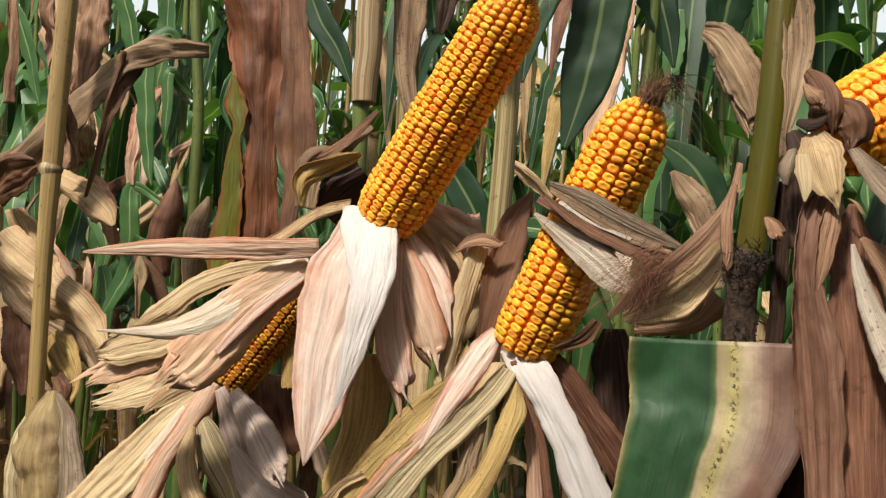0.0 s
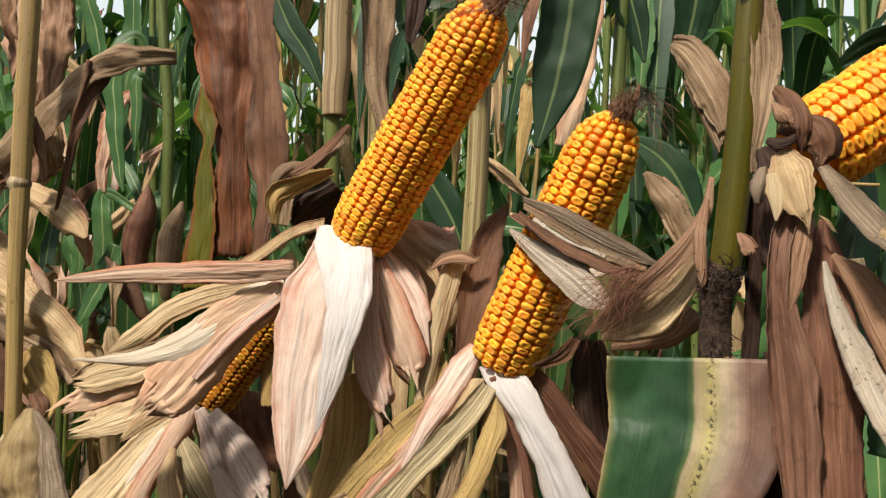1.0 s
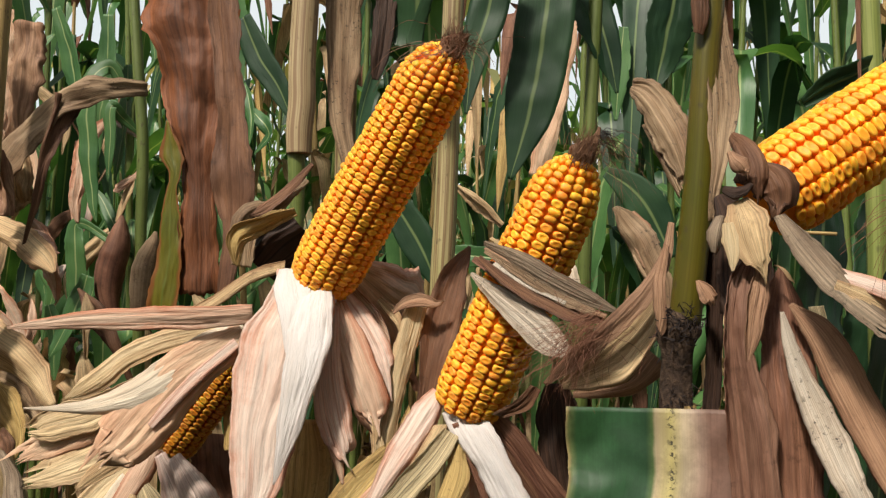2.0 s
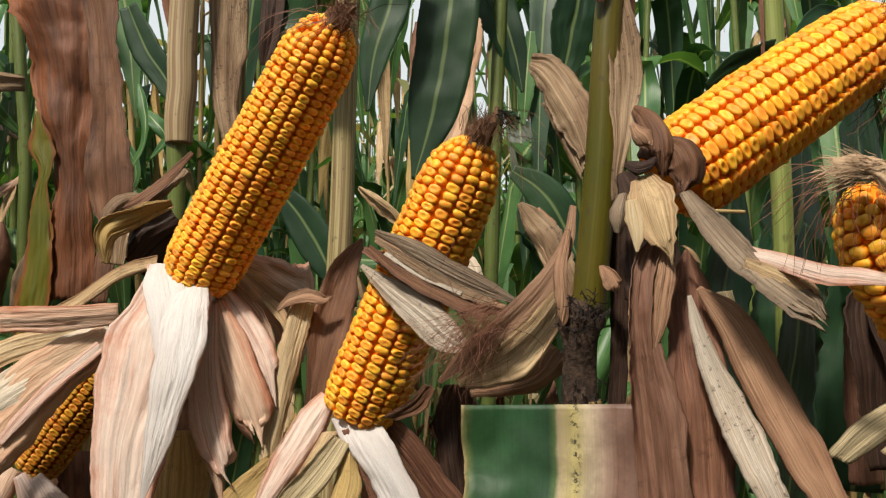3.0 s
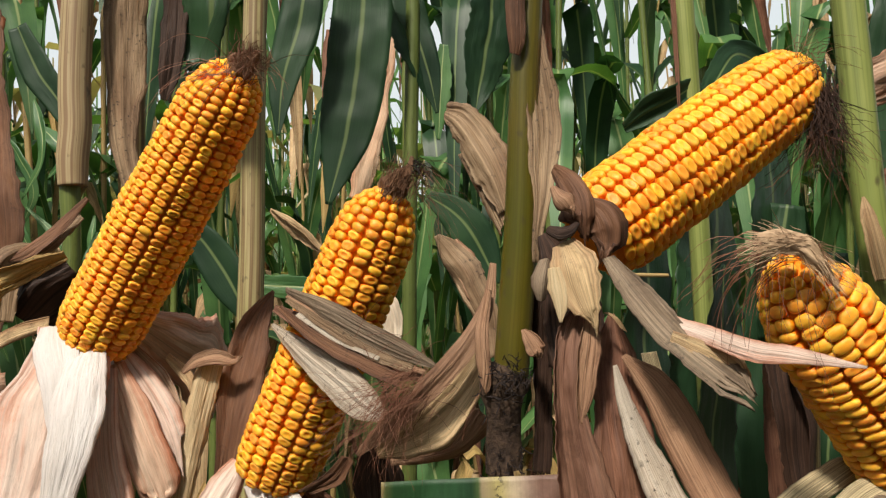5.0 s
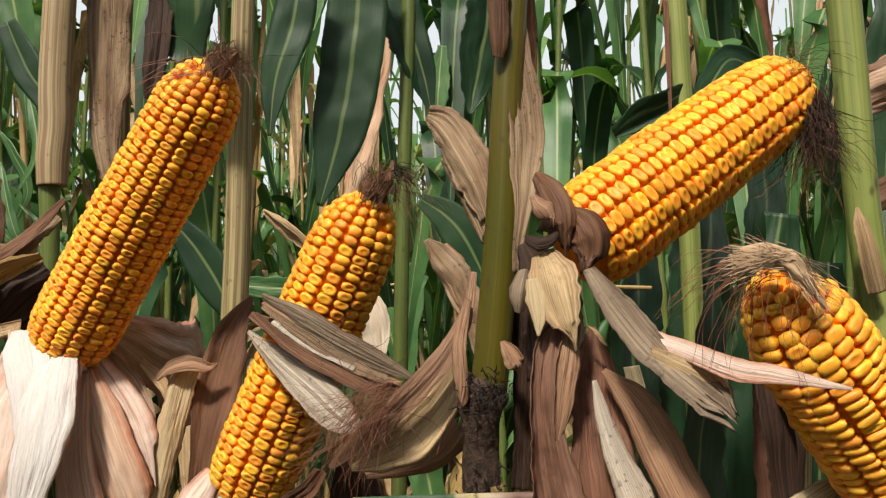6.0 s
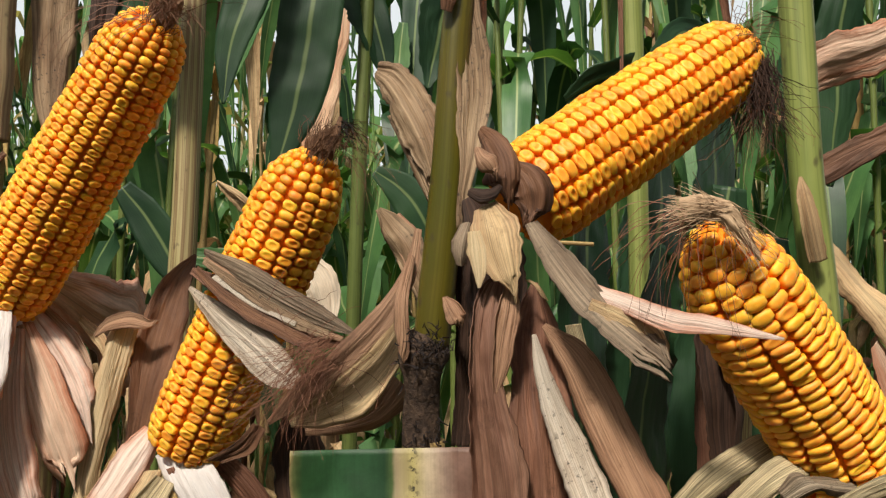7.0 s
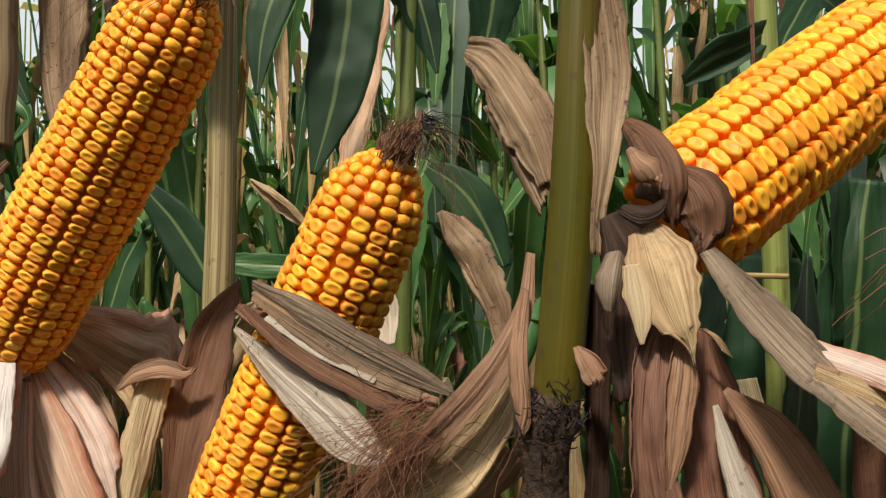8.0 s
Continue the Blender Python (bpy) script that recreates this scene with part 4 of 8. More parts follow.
part("stalk", tube_mesh([(-0.112, 0.920, 2.100, 0.0050), (-0.117, 0.920, 1.961, 0.0065), (-0.122, 0.920, 1.822, 0.0080), (-0.127, 0.920, 1.683, 0.0095), (-0.132, 0.920, 1.544, 0.0110), (-0.135, 0.920, 1.472, 0.0115), (-0.135, 0.920, 1.383, 0.0105), (-0.136, 0.920, 1.295, 0.0105), (-0.144, 0.920, 1.146, 0.0106), (-0.151, 0.920, 0.997, 0.0108), (-0.159, 0.920, 0.849, 0.0109), (-0.166, 0.920, 0.700, 0.0110), (-0.166, 0.920, 0.560, 0.0112), (-0.166, 0.920, 0.420, 0.0114), (-0.166, 0.920, 0.280, 0.0116), (-0.166, 0.920, 0.140, 0.0118), (-0.166, 0.920, 0.000, 0.0120)], steps=110, uneven=0.008, sides=24), STALK["mixed"], plant_a)
blade("leaf", [(-0.130, 0.790, 1.329, 0.0040, 0), (-0.153, 0.785, 1.305, 0.0120, 30), (-0.169, 0.780, 1.293, 0.0150, 40), (-0.183, 0.775, 1.283, 0.0040, 0)], "brown", plant_a, ripple=0.24, seed=9)
blade("leaf", [(-0.136, 0.765, 1.285, 0.0100, -30), (-0.161, 0.760, 1.275, 0.0220, -40), (-0.182, 0.765, 1.264, 0.0230, -20), (-0.186, 0.770, 1.240, 0.0100, 0)], "ochre", plant_a, ripple=0.24, curl=0.8, seed=10)
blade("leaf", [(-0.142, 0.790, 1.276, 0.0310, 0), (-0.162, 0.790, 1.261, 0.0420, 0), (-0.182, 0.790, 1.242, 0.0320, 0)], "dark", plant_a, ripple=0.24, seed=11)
blade("leaf", [(-0.051, 0.880, 1.568, 0.0520, 0), (-0.053, 0.880, 1.507, 0.0500, 0), (-0.056, 0.880, 1.453, 0.0470, 0)], "green", plant_b, "green leaf end torn off square", curl=0.1, ripple=0.03, ragged=0.2, torn=0.12, seed=12)
blade("leaf", [(0.371, 0.860, 1.266, 0.0480, 0), (0.365, 0.860, 1.191, 0.0720, 0), (0.359, 0.860, 1.117, 0.0710, 0), (0.353, 0.860, 1.044, 0.0570, 0)], "green", plant_c, "green leaf, its colour darkened for shade", ripple=0.06, seed=14)
blade("leaf", [(0.265, 0.750, 1.364, 0.0070, 0), (0.283, 0.750, 1.376, 0.0180, 0), (0.302, 0.750, 1.385, 0.0170, 0), (0.326, 0.760, 1.400, 0.0090, 0)], "green", plant_c, ripple=0.06, seed=15)
part("stick", tube_mesh([(0.21, 0.555, 1.252, 0.001), (0.232, 0.555, 1.251, 0.001)], 6), STALK["straw"], ear_c)

# husks of the first ear
sheet("husk", [(-0.118, 0.700, 1.235, 0.0114, 0.0000, 0.0004), (-0.108, 0.686, 1.217, 0.0250, 0.0000, 0.0009), (-0.113, 0.676, 1.190, 0.0322, 0.0000, 0.0014), (-0.117, 0.668, 1.156, 0.0322, 0.0000, 0.0017), (-0.126, 0.664, 1.118, 0.0232, 0.0000, 0.0015), (-0.128, 0.662, 1.083, 0.0182, 0.0000, 0.0013), (-0.131, 0.661, 1.064, 0.0116, 0.0000, 0.0009), (-0.136, 0.661, 1.042, 0.0006, 0.0000, 0.0001)], "blush", ear_a, "broad pale husk flushed pink", bow=0.16, crease=0.25, ripple=0.04, pleat=0.05, ragged=0.03, seed=16)
sheet("husk", [(-0.093, 0.686, 1.220, 0.0101, 0.0000, 0.0004), (-0.092, 0.671, 1.206, 0.0150, 0.0000, 0.0006), (-0.092, 0.661, 1.186, 0.0160, 0.0000, 0.0007), (-0.094, 0.656, 1.164, 0.0138, 0.0000, 0.0007), (-0.098, 0.655, 1.145, 0.0117, 0.0000, 0.0007), (-0.103, 0.654, 1.123, 0.0088, 0.0000, 0.0006), (-0.109, 0.655, 1.100, 0.0046, 0.0000, 0.0003), (-0.114, 0.657, 1.083, 0.0006, 0.0000, 0.0000)], "white", ear_a, "white papery husk folded down", bow=0.12, crease=0.15, ripple=0.06, pleat=0.012, ragged=0.02, roll=0.12, steps=56, seed=17)
sheet("husk", [(-0.118, 0.694, 1.235, 0.0079, 0.0000, 0.0003), (-0.113, 0.684, 1.223, 0.0133, 0.0000, 0.0005), (-0.107, 0.674, 1.205, 0.0120, 0.0000, 0.0005), (-0.106, 0.668, 1.184, 0.0075, 0.0000, 0.0003), (-0.106, 0.664, 1.167, 0.0011, 0.0000, 0.0001)], "white", ear_a, bow=0.1, crease=0.2, ripple=0.04, ragged=0.02, roll=0.1, seed=18)
sheet("husk", [(-0.150, 0.690, 1.190, 0.0058, 0.0000, -0.0091), (-0.181, 0.682, 1.171, 0.0078, 0.0000, -0.0115), (-0.206, 0.675, 1.154, 0.0077, 0.0000, -0.0111), (-0.226, 0.670, 1.141, 0.0047, 0.0000, -0.0099), (-0.256, 0.666, 1.132, 0.0013, 0.0000, -0.0061), (-0.284, 0.663, 1.130, 0.0001, 0.0000, -0.0024), (-0.308, 0.662, 1.130, -0.0000, 0.0000, -0.0005)], "ivory", ear_a, "long white husk", bow=0.15, crease=0.4, ragged=0.05, seed=19)
sheet("husk", [(-0.140, 0.680, 1.201, 0.0006, 0.0000, -0.0069), (-0.179, 0.674, 1.198, 0.0006, 0.0000, -0.0084), (-0.218, 0.670, 1.197, 0.0005, 0.0000, -0.0091), (-0.263, 0.665, 1.195, 0.0006, 0.0000, -0.0072), (-0.295, 0.660, 1.192, 0.0006, 0.0000, -0.0044), (-0.321, 0.658, 1.189, 0.0001, 0.0000, -0.0008)], "pink", ear_a, "long thin pink husk", bow=0.25, crease=0.5, pleat=0.06, seed=20)
sheet("husk", [(-0.126, 0.710, 1.238, 0.0000, 0.0000, -0.0040), (-0.154, 0.712, 1.229, 0.0005, 0.0000, -0.0060), (-0.185, 0.715, 1.209, 0.0025, 0.0000, -0.0040), (-0.215, 0.720, 1.194, 0.0025, 0.0000, -0.0050)], "tan", ear_a, bow=0.3, seed=21)
sheet("husk", [(-0.173, 0.705, 1.188, 0.0013, 0.0000, -0.0054), (-0.216, 0.708, 1.180, 0.0028, 0.0000, -0.0081), (-0.252, 0.708, 1.166, 0.0051, 0.0000, -0.0084), (-0.272, 0.706, 1.150, 0.0067, 0.0000, -0.0079), (-0.293, 0.705, 1.136, 0.0045, 0.0000, -0.0061), (-0.309, 0.704, 1.127, 0.0008, 0.0000, -0.0013)], "straw", ear_a, bow=0.25, crease=0.7, pleat=0.06, ragged=0.12, prongs=2, tear=0.5, seed=22)
sheet("husk", [(-0.229, 0.700, 1.145, 0.0050, 0.0000, -0.0091), (-0.271, 0.696, 1.123, 0.0056, 0.0000, -0.0116), (-0.297, 0.694, 1.116, 0.0044, 0.0000, -0.0129), (-0.318, 0.692, 1.110, 0.0023, 0.0000, -0.0096), (-0.335, 0.690, 1.108, 0.0001, 0.0000, -0.0014)], "straw", ear_a, bow=0.15, crease=0.6, pleat=0.05, ragged=0.1, tear=0.7, seed=23)
sheet("husk", [(-0.235, 0.702, 1.130, 0.0052, 0.0000, -0.0118), (-0.276, 0.700, 1.114, 0.0072, 0.0000, -0.0155), (-0.305, 0.698, 1.101, 0.0065, 0.0000, -0.0118), (-0.326, 0.697, 1.090, 0.0047, 0.0000, -0.0077), (-0.349, 0.696, 1.078, 0.0006, 0.0000, -0.0010)], "peach", ear_a, bow=0.15, crease=0.6, pleat=0.05, ragged=0.1, tear=0.7, seed=24)
sheet("husk", [(-0.237, 0.698, 1.106, 0.0083, 0.0000, -0.0163), (-0.266, 0.696, 1.093, 0.0079, 0.0000, -0.0157), (-0.291, 0.693, 1.082, 0.0060, 0.0000, -0.0129), (-0.315, 0.692, 1.073, 0.0036, 0.0000, -0.0088), (-0.338, 0.690, 1.066, 0.0003, 0.0000, -0.0009)], "straw", ear_a, "cream-tan husk with a torn point", bow=0.15, crease=0.5, pleat=0.05, ragged=0.1, tear=0.7, seed=25)
sheet("husk", [(-0.149, 0.690, 1.185, 0.0065, 0.0000, -0.0095), (-0.187, 0.680, 1.159, 0.0122, 0.0000, -0.0141), (-0.215, 0.672, 1.130, 0.0175, 0.0000, -0.0154), (-0.234, 0.667, 1.107, 0.0160, 0.0000, -0.0147), (-0.252, 0.664, 1.092, 0.0118, 0.0000, -0.0109), (-0.267, 0.662, 1.076, 0.0012, 0.0000, -0.0009)], "peach", ear_a, "broad peach husk flushed pink", bow=0.15, crease=0.5, ripple=0.05, pleat=0.04, ragged=0.07, tear=0.6, seed=26)
sheet("husk", [(-0.153, 0.684, 1.179, 0.0031, 0.0000, -0.0036), (-0.178, 0.677, 1.157, 0.0035, 0.0000, -0.0036), (-0.198, 0.672, 1.136, 0.0038, 0.0000, -0.0033), (-0.213, 0.670, 1.118, 0.0024, 0.0000, -0.0019)], "blush", ear_a, bow=0.3, crease=0.8, pleat=0.05, ragged=0.06, seed=27)
sheet("husk", [(-0.242, 0.690, 1.091, 0.0040, 0.0000, -0.0050), (-0.264, 0.690, 1.079, 0.0055, 0.0000, -0.0045), (-0.286, 0.690, 1.061, 0.0015, 0.0000, -0.0010)], "tan", ear_a, tear=0.5, seed=28)
sheet("husk", [(-0.072, 0.720, 1.236, 0.0055, 0.0000, 0.0095), (-0.054, 0.745, 1.221, 0.0145, 0.0000, 0.0160), (-0.041, 0.775, 1.203, 0.0180, 0.0000, 0.0225), (-0.038, 0.800, 1.172, 0.0150, 0.0000, 0.0250)], "blush", ear_a, "mottled lilac-brown dry leaf", bow=0.15, crease=1.2, ripple=0.2, ragged=0.15, seed=29)
sheet("husk", [(-0.079, 0.704, 1.215, 0.0058, 0.0000, 0.0034), (-0.062, 0.702, 1.188, 0.0113, 0.0000, 0.0059), (-0.048, 0.698, 1.161, 0.0116, 0.0000, 0.0047), (-0.039, 0.697, 1.135, 0.0030, 0.0000, 0.0011)], "blush", ear_a, bow=0.2, crease=0.8, pleat=0.1, tear=0.4, seed=30)
sheet("husk", [(-0.082, 0.702, 1.210, 0.0059, 0.0000, 0.0018), (-0.070, 0.696, 1.178, 0.0120, 0.0000, 0.0041), (-0.058, 0.692, 1.148, 0.0150, 0.0000, 0.0050), (-0.050, 0.690, 1.124, 0.0128, 0.0000, 0.0038), (-0.045, 0.690, 1.106, 0.0049, 0.0000, 0.0014)], "pink", ear_a, "pale husk with red veins", bow=0.2, crease=0.8, pleat=0.1, tear=0.5, seed=31)
sheet("husk", [(-0.085, 0.698, 1.208, 0.0054, 0.0000, -0.0005), (-0.086, 0.692, 1.175, 0.0106, 0.0000, -0.0002), (-0.084, 0.688, 1.151, 0.0125, 0.0000, 0.0017), (-0.078, 0.686, 1.124, 0.0126, 0.0000, 0.0034), (-0.069, 0.686, 1.097, 0.0092, 0.0000, 0.0035), (-0.064, 0.686, 1.088, 0.0019, 0.0000, 0.0010)], "blush", ear_a, bow=0.2, crease=0.7, pleat=0.08, tear=0.5, seed=32)
sheet("husk", [(-0.098, 0.694, 1.151, 0.0019, 0.0000, 0.0006), (-0.089, 0.692, 1.125, 0.0044, 0.0000, 0.0015), (-0.078, 0.690, 1.098, 0.0042, 0.0000, 0.0014), (-0.073, 0.690, 1.078, 0.0011, 0.0000, 0.0003)], "pink", ear_a, bow=0.3, crease=0.8, pleat=0.1, seed=33)
sheet("husk", [(-0.107, 0.705, 1.122, 0.0100, 0.0000, 0.0002), (-0.106, 0.701, 1.093, 0.0203, 0.0000, -0.0002), (-0.107, 0.698, 1.067, 0.0195, 0.0000, -0.0027), (-0.114, 0.696, 1.042, 0.0162, 0.0000, -0.0044), (-0.122, 0.695, 1.019, 0.0112, 0.0000, -0.0035), (-0.127, 0.695, 1.007, 0.0019, 0.0000, -0.0006)], "ochre", ear_a, "dull yellow husk", bow=0.15, crease=0.6, ripple=0.06, pleat=0.04, ragged=0.08, seed=34)
sheet("husk", [(-0.141, 0.700, 1.052, 0.0080, 0.0000, 0.0015), (-0.134, 0.700, 1.034, 0.0090, 0.0000, 0.0025), (-0.128, 0.700, 1.015, 0.0035, 0.0000, -0.0005), (-0.107, 0.700, 0.948, 0.0028, 0.0000, -0.0004)], "weathered", ear_a, ripple=0.15, seed=35)
sheet("husk", [(-0.077, 0.712, 1.222, 0.0036, 0.0000, 0.0026), (-0.062, 0.716, 1.202, 0.0071, 0.0000, 0.0046), (-0.051, 0.716, 1.184, 0.0060, 0.0000, 0.0030), (-0.045, 0.716, 1.168, 0.0017, 0.0000, 0.0007)], "pink", ear_a, bow=0.2, crease=0.9, pleat=0.1, seed=36)

# husks of the small ear
sheet("husk", [(-0.268, 0.788, 1.082, 0.0084, 0.0000, -0.0042), (-0.278, 0.782, 1.061, 0.0099, 0.0000, -0.0050), (-0.291, 0.778, 1.037, 0.0085, 0.0000, -0.0044), (-0.306, 0.776, 1.012, 0.0096, 0.0000, -0.0042), (-0.317, 0.772, 0.984, 0.0110, 0.0000, -0.0040), (-0.332, 0.770, 0.950, 0.0082, 0.0000, -0.0030)], "pink", ear_e, "pinkish husk stem", bow=0.5, crease=0.6, ripple=0.05, ragged=0.05, seed=37)
sheet("husk", [(-0.287, 0.800, 1.067, 0.0054, 0.0000, -0.0050), (-0.313, 0.792, 1.040, 0.0113, 0.0000, -0.0093), (-0.339, 0.786, 1.007, 0.0158, 0.0000, -0.0122), (-0.362, 0.780, 0.981, 0.0166, 0.0000, -0.0133), (-0.395, 0.775, 0.946, 0.0149, 0.0000, -0.0118)], "straw", ear_e, bow=0.2, crease=0.8, ripple=0.06, pleat=0.06, ragged=0.08, seed=38)
sheet("husk", [(-0.291, 0.788, 1.055, 0.0055, 0.0000, -0.0040), (-0.312, 0.782, 1.022, 0.0075, 0.0000, -0.0045), (-0.337, 0.780, 0.990, 0.0075, 0.0000, -0.0045), (-0.356, 0.778, 0.965, 0.0085, 0.0000, -0.0020), (-0.398, 0.774, 0.909, 0.0068, 0.0000, -0.0016)], "ivory", ear_e, seed=39)
sheet("husk", [(-0.309, 0.800, 1.064, 0.0055, 0.0000, -0.0010), (-0.340, 0.800, 1.023, 0.0060, 0.0000, -0.0025), (-0.368, 0.800, 0.994, 0.0050, 0.0000, -0.0025), (-0.407, 0.800, 0.958, 0.0030, 0.0000, -0.0015), (-0.458, 0.800, 0.911, 0.0024, 0.0000, -0.0012)], "tan", ear_e, seed=40)
sheet("husk", [(-0.280, 0.786, 1.055, 0.0042, 0.0000, 0.0015), (-0.270, 0.782, 1.035, 0.0142, 0.0000, 0.0060), (-0.258, 0.780, 1.014, 0.0164, 0.0000, 0.0086), (-0.245, 0.780, 0.993, 0.0154, 0.0000, 0.0073), (-0.235, 0.780, 0.969, 0.0110, 0.0000, 0.0040), (-0.223, 0.780, 0.934, 0.0055, 0.0000, 0.0019)], "cream", ear_e, "dull cream husk", bow=0.25, crease=0.7, ripple=0.08, ragged=0.08, seed=41)
sheet("husk", [(-0.262, 0.790, 1.075, 0.0060, 0.0000, 0.0025), (-0.251, 0.785, 1.052, 0.0040, 0.0000, 0.0010), (-0.243, 0.785, 1.023, 0.0030, 0.0000, 0.0010), (-0.230, 0.785, 0.979, 0.0025, 0.0000, 0.0000), (-0.210, 0.785, 0.912, 0.0020, 0.0000, 0.0000)], "pink", ear_e, seed=42)
sheet("husk", [(-0.259, 0.782, 1.077, 0.0054, 0.0000, 0.0025), (-0.245, 0.778, 1.052, 0.0128, 0.0000, 0.0056), (-0.233, 0.776, 1.028, 0.0103, 0.0000, 0.0040), (-0.226, 0.776, 1.006, 0.0039, 0.0000, 0.0012), (-0.223, 0.776, 0.994, 0.0008, 0.0000, 0.0002)], "ash", ear_e, bow=0.3, crease=0.8, ripple=0.08, pleat=0.05, ragged=0.08, seed=43)
sheet("husk", [(-0.243, 0.775, 1.077, 0.0061, 0.0000, 0.0038), (-0.215, 0.750, 1.054, 0.0139, 0.0000, 0.0085), (-0.194, 0.736, 1.031, 0.0155, 0.0000, 0.0097), (-0.179, 0.730, 1.014, 0.0110, 0.0000, 0.0074), (-0.170, 0.730, 1.001, 0.0032, 0.0000, 0.0021)], "ash", ear_e, "pale greyish husk with lilac veins", bow=0.15, crease=0.9, ripple=0.08, pleat=0.05, ragged=0.06, tear=0.25, seed=44)
sheet("husk", [(-0.231, 0.840, 1.087, 0.0255, 0.0000, 0.0015), (-0.218, 0.830, 1.048, 0.0260, 0.0000, 0.0020), (-0.204, 0.830, 1.012, 0.0215, 0.0000, 0.0070)], "mauve", ear_e, crease=1.0, ripple=0.16, pleat=0.08, ragged=0.12, seed=45)
sheet("husk", [(-0.240, 0.775, 1.027, 0.0056, 0.0000, 0.0036), (-0.217, 0.765, 1.003, 0.0146, 0.0000, 0.0137), (-0.187, 0.760, 0.985, 0.0152, 0.0000, 0.0204), (-0.156, 0.758, 0.965, 0.0147, 0.0000, 0.0181), (-0.130, 0.758, 0.944, 0.0098, 0.0000, 0.0107)], "ash", ear_e, bow=0.2, crease=0.7, ripple=0.08, ragged=0.06, seed=46)
sheet("husk", [(-0.279, 0.775, 1.044, 0.0031, 0.0000, -0.0006), (-0.279, 0.760, 1.018, 0.0088, 0.0000, 0.0000), (-0.271, 0.755, 0.993, 0.0104, 0.0000, 0.0044), (-0.252, 0.752, 0.968, 0.0093, 0.0000, 0.0060), (-0.232, 0.752, 0.939, 0.0076, 0.0000, 0.0050)], "tan", ear_e, bow=0.3, crease=0.8, ripple=0.1, ragged=0.08, seed=47)
sheet("husk", [(-0.204, 0.800, 1.131, 0.0060, 0.0000, 0.0005), (-0.203, 0.800, 1.103, 0.0070, 0.0000, 0.0005), (-0.202, 0.800, 1.078, 0.0080, 0.0000, 0.0005)], "ochre", ear_e, seed=48)

# husks of the second ear
sheet("husk", [(-0.004, 0.702, 1.145, 0.0050, 0.0000, -0.0036), (-0.012, 0.695, 1.132, 0.0092, 0.0000, -0.0069), (-0.021, 0.690, 1.117, 0.0098, 0.0000, -0.0069), (-0.033, 0.688, 1.098, 0.0087, 0.0000, -0.0054), (-0.046, 0.688, 1.075, 0.0056, 0.0000, -0.0034), (-0.057, 0.688, 1.054, 0.0014, 0.0000, -0.0009)], "blush", ear_b, "pale pinkish husk", bow=0.2, crease=0.9, ripple=0.1, pleat=0.05, ragged=0.08, roll=0.6, seed=50)
sheet("husk", [(-0.025, 0.703, 1.128, 0.0025, 0.0000, -0.0070), (-0.034, 0.703, 1.110, 0.0030, 0.0000, -0.0080), (-0.042, 0.703, 1.099, 0.0035, 0.0000, -0.0045)], "ochre", ear_b, seed=51)
sheet("husk", [(-0.035, 0.698, 1.106, 0.0020, 0.0000, -0.0055), (-0.055, 0.693, 1.085, 0.0080, 0.0000, -0.0070), (-0.073, 0.688, 1.064, 0.0070, 0.0000, -0.0090), (-0.092, 0.688, 1.043, 0.0090, 0.0000, -0.0050), (-0.116, 0.688, 1.011, 0.0110, 0.0000, -0.0010), (-0.158, 0.688, 0.955, 0.0088, 0.0000, -0.0008)], "ochre", ear_b, "dull yellow husk", bow=0.2, seed=52)
sheet("husk", [(-0.036, 0.690, 1.084, 0.0035, 0.0000, -0.0060), (-0.055, 0.688, 1.062, 0.0060, 0.0000, -0.0065), (-0.073, 0.686, 1.042, 0.0060, 0.0000, -0.0080), (-0.099, 0.686, 1.011, 0.0080, 0.0000, -0.0005), (-0.144, 0.686, 0.957, 0.0064, 0.0000, -0.0004)], "pink", ear_b, seed=53)
sheet("husk", [(-0.097, 0.686, 1.035, 0.0020, 0.0000, -0.0025), (-0.114, 0.686, 1.025, 0.0020, 0.0000, -0.0030), (-0.127, 0.686, 1.008, 0.0065, 0.0000, -0.0015), (-0.170, 0.686, 0.952, 0.0052, 0.0000, -0.0012)], "tan", ear_b, seed=54)
sheet("husk", [(0.007, 0.688, 1.118, 0.0055, 0.0000, -0.0030), (-0.006, 0.680, 1.099, 0.0085, 0.0000, -0.0045), (-0.027, 0.676, 1.075, 0.0075, 0.0000, -0.0050), (-0.049, 0.673, 1.051, 0.0080, 0.0000, -0.0045), (-0.073, 0.671, 1.020, 0.0125, 0.0000, -0.0020), (-0.116, 0.667, 0.965, 0.0100, 0.0000, -0.0016)], "cream", ear_b, "pale yellow husk", bow=0.2, seed=55)
sheet("husk", [(-0.001, 0.693, 1.123, 0.0060, 0.0000, 0.0005), (-0.008, 0.688, 1.109, 0.0060, 0.0000, -0.0015), (-0.017, 0.688, 1.095, 0.0045, 0.0000, -0.0025), (-0.031, 0.688, 1.080, 0.0020, 0.0000, 0.0010)], "tan", ear_b, seed=56)
sheet("husk", [(0.013, 0.686, 1.111, 0.0050, 0.0000, -0.0060), (0.013, 0.678, 1.092, 0.0085, 0.0000, -0.0040), (0.006, 0.673, 1.070, 0.0085, 0.0000, -0.0035), (-0.004, 0.671, 1.046, 0.0085, 0.0000, -0.0025), (-0.018, 0.670, 1.022, 0.0105, 0.0000, -0.0005), (-0.053, 0.667, 0.962, 0.0084, 0.0000, -0.0004)], "ochre", ear_b, bow=0.25, seed=57)
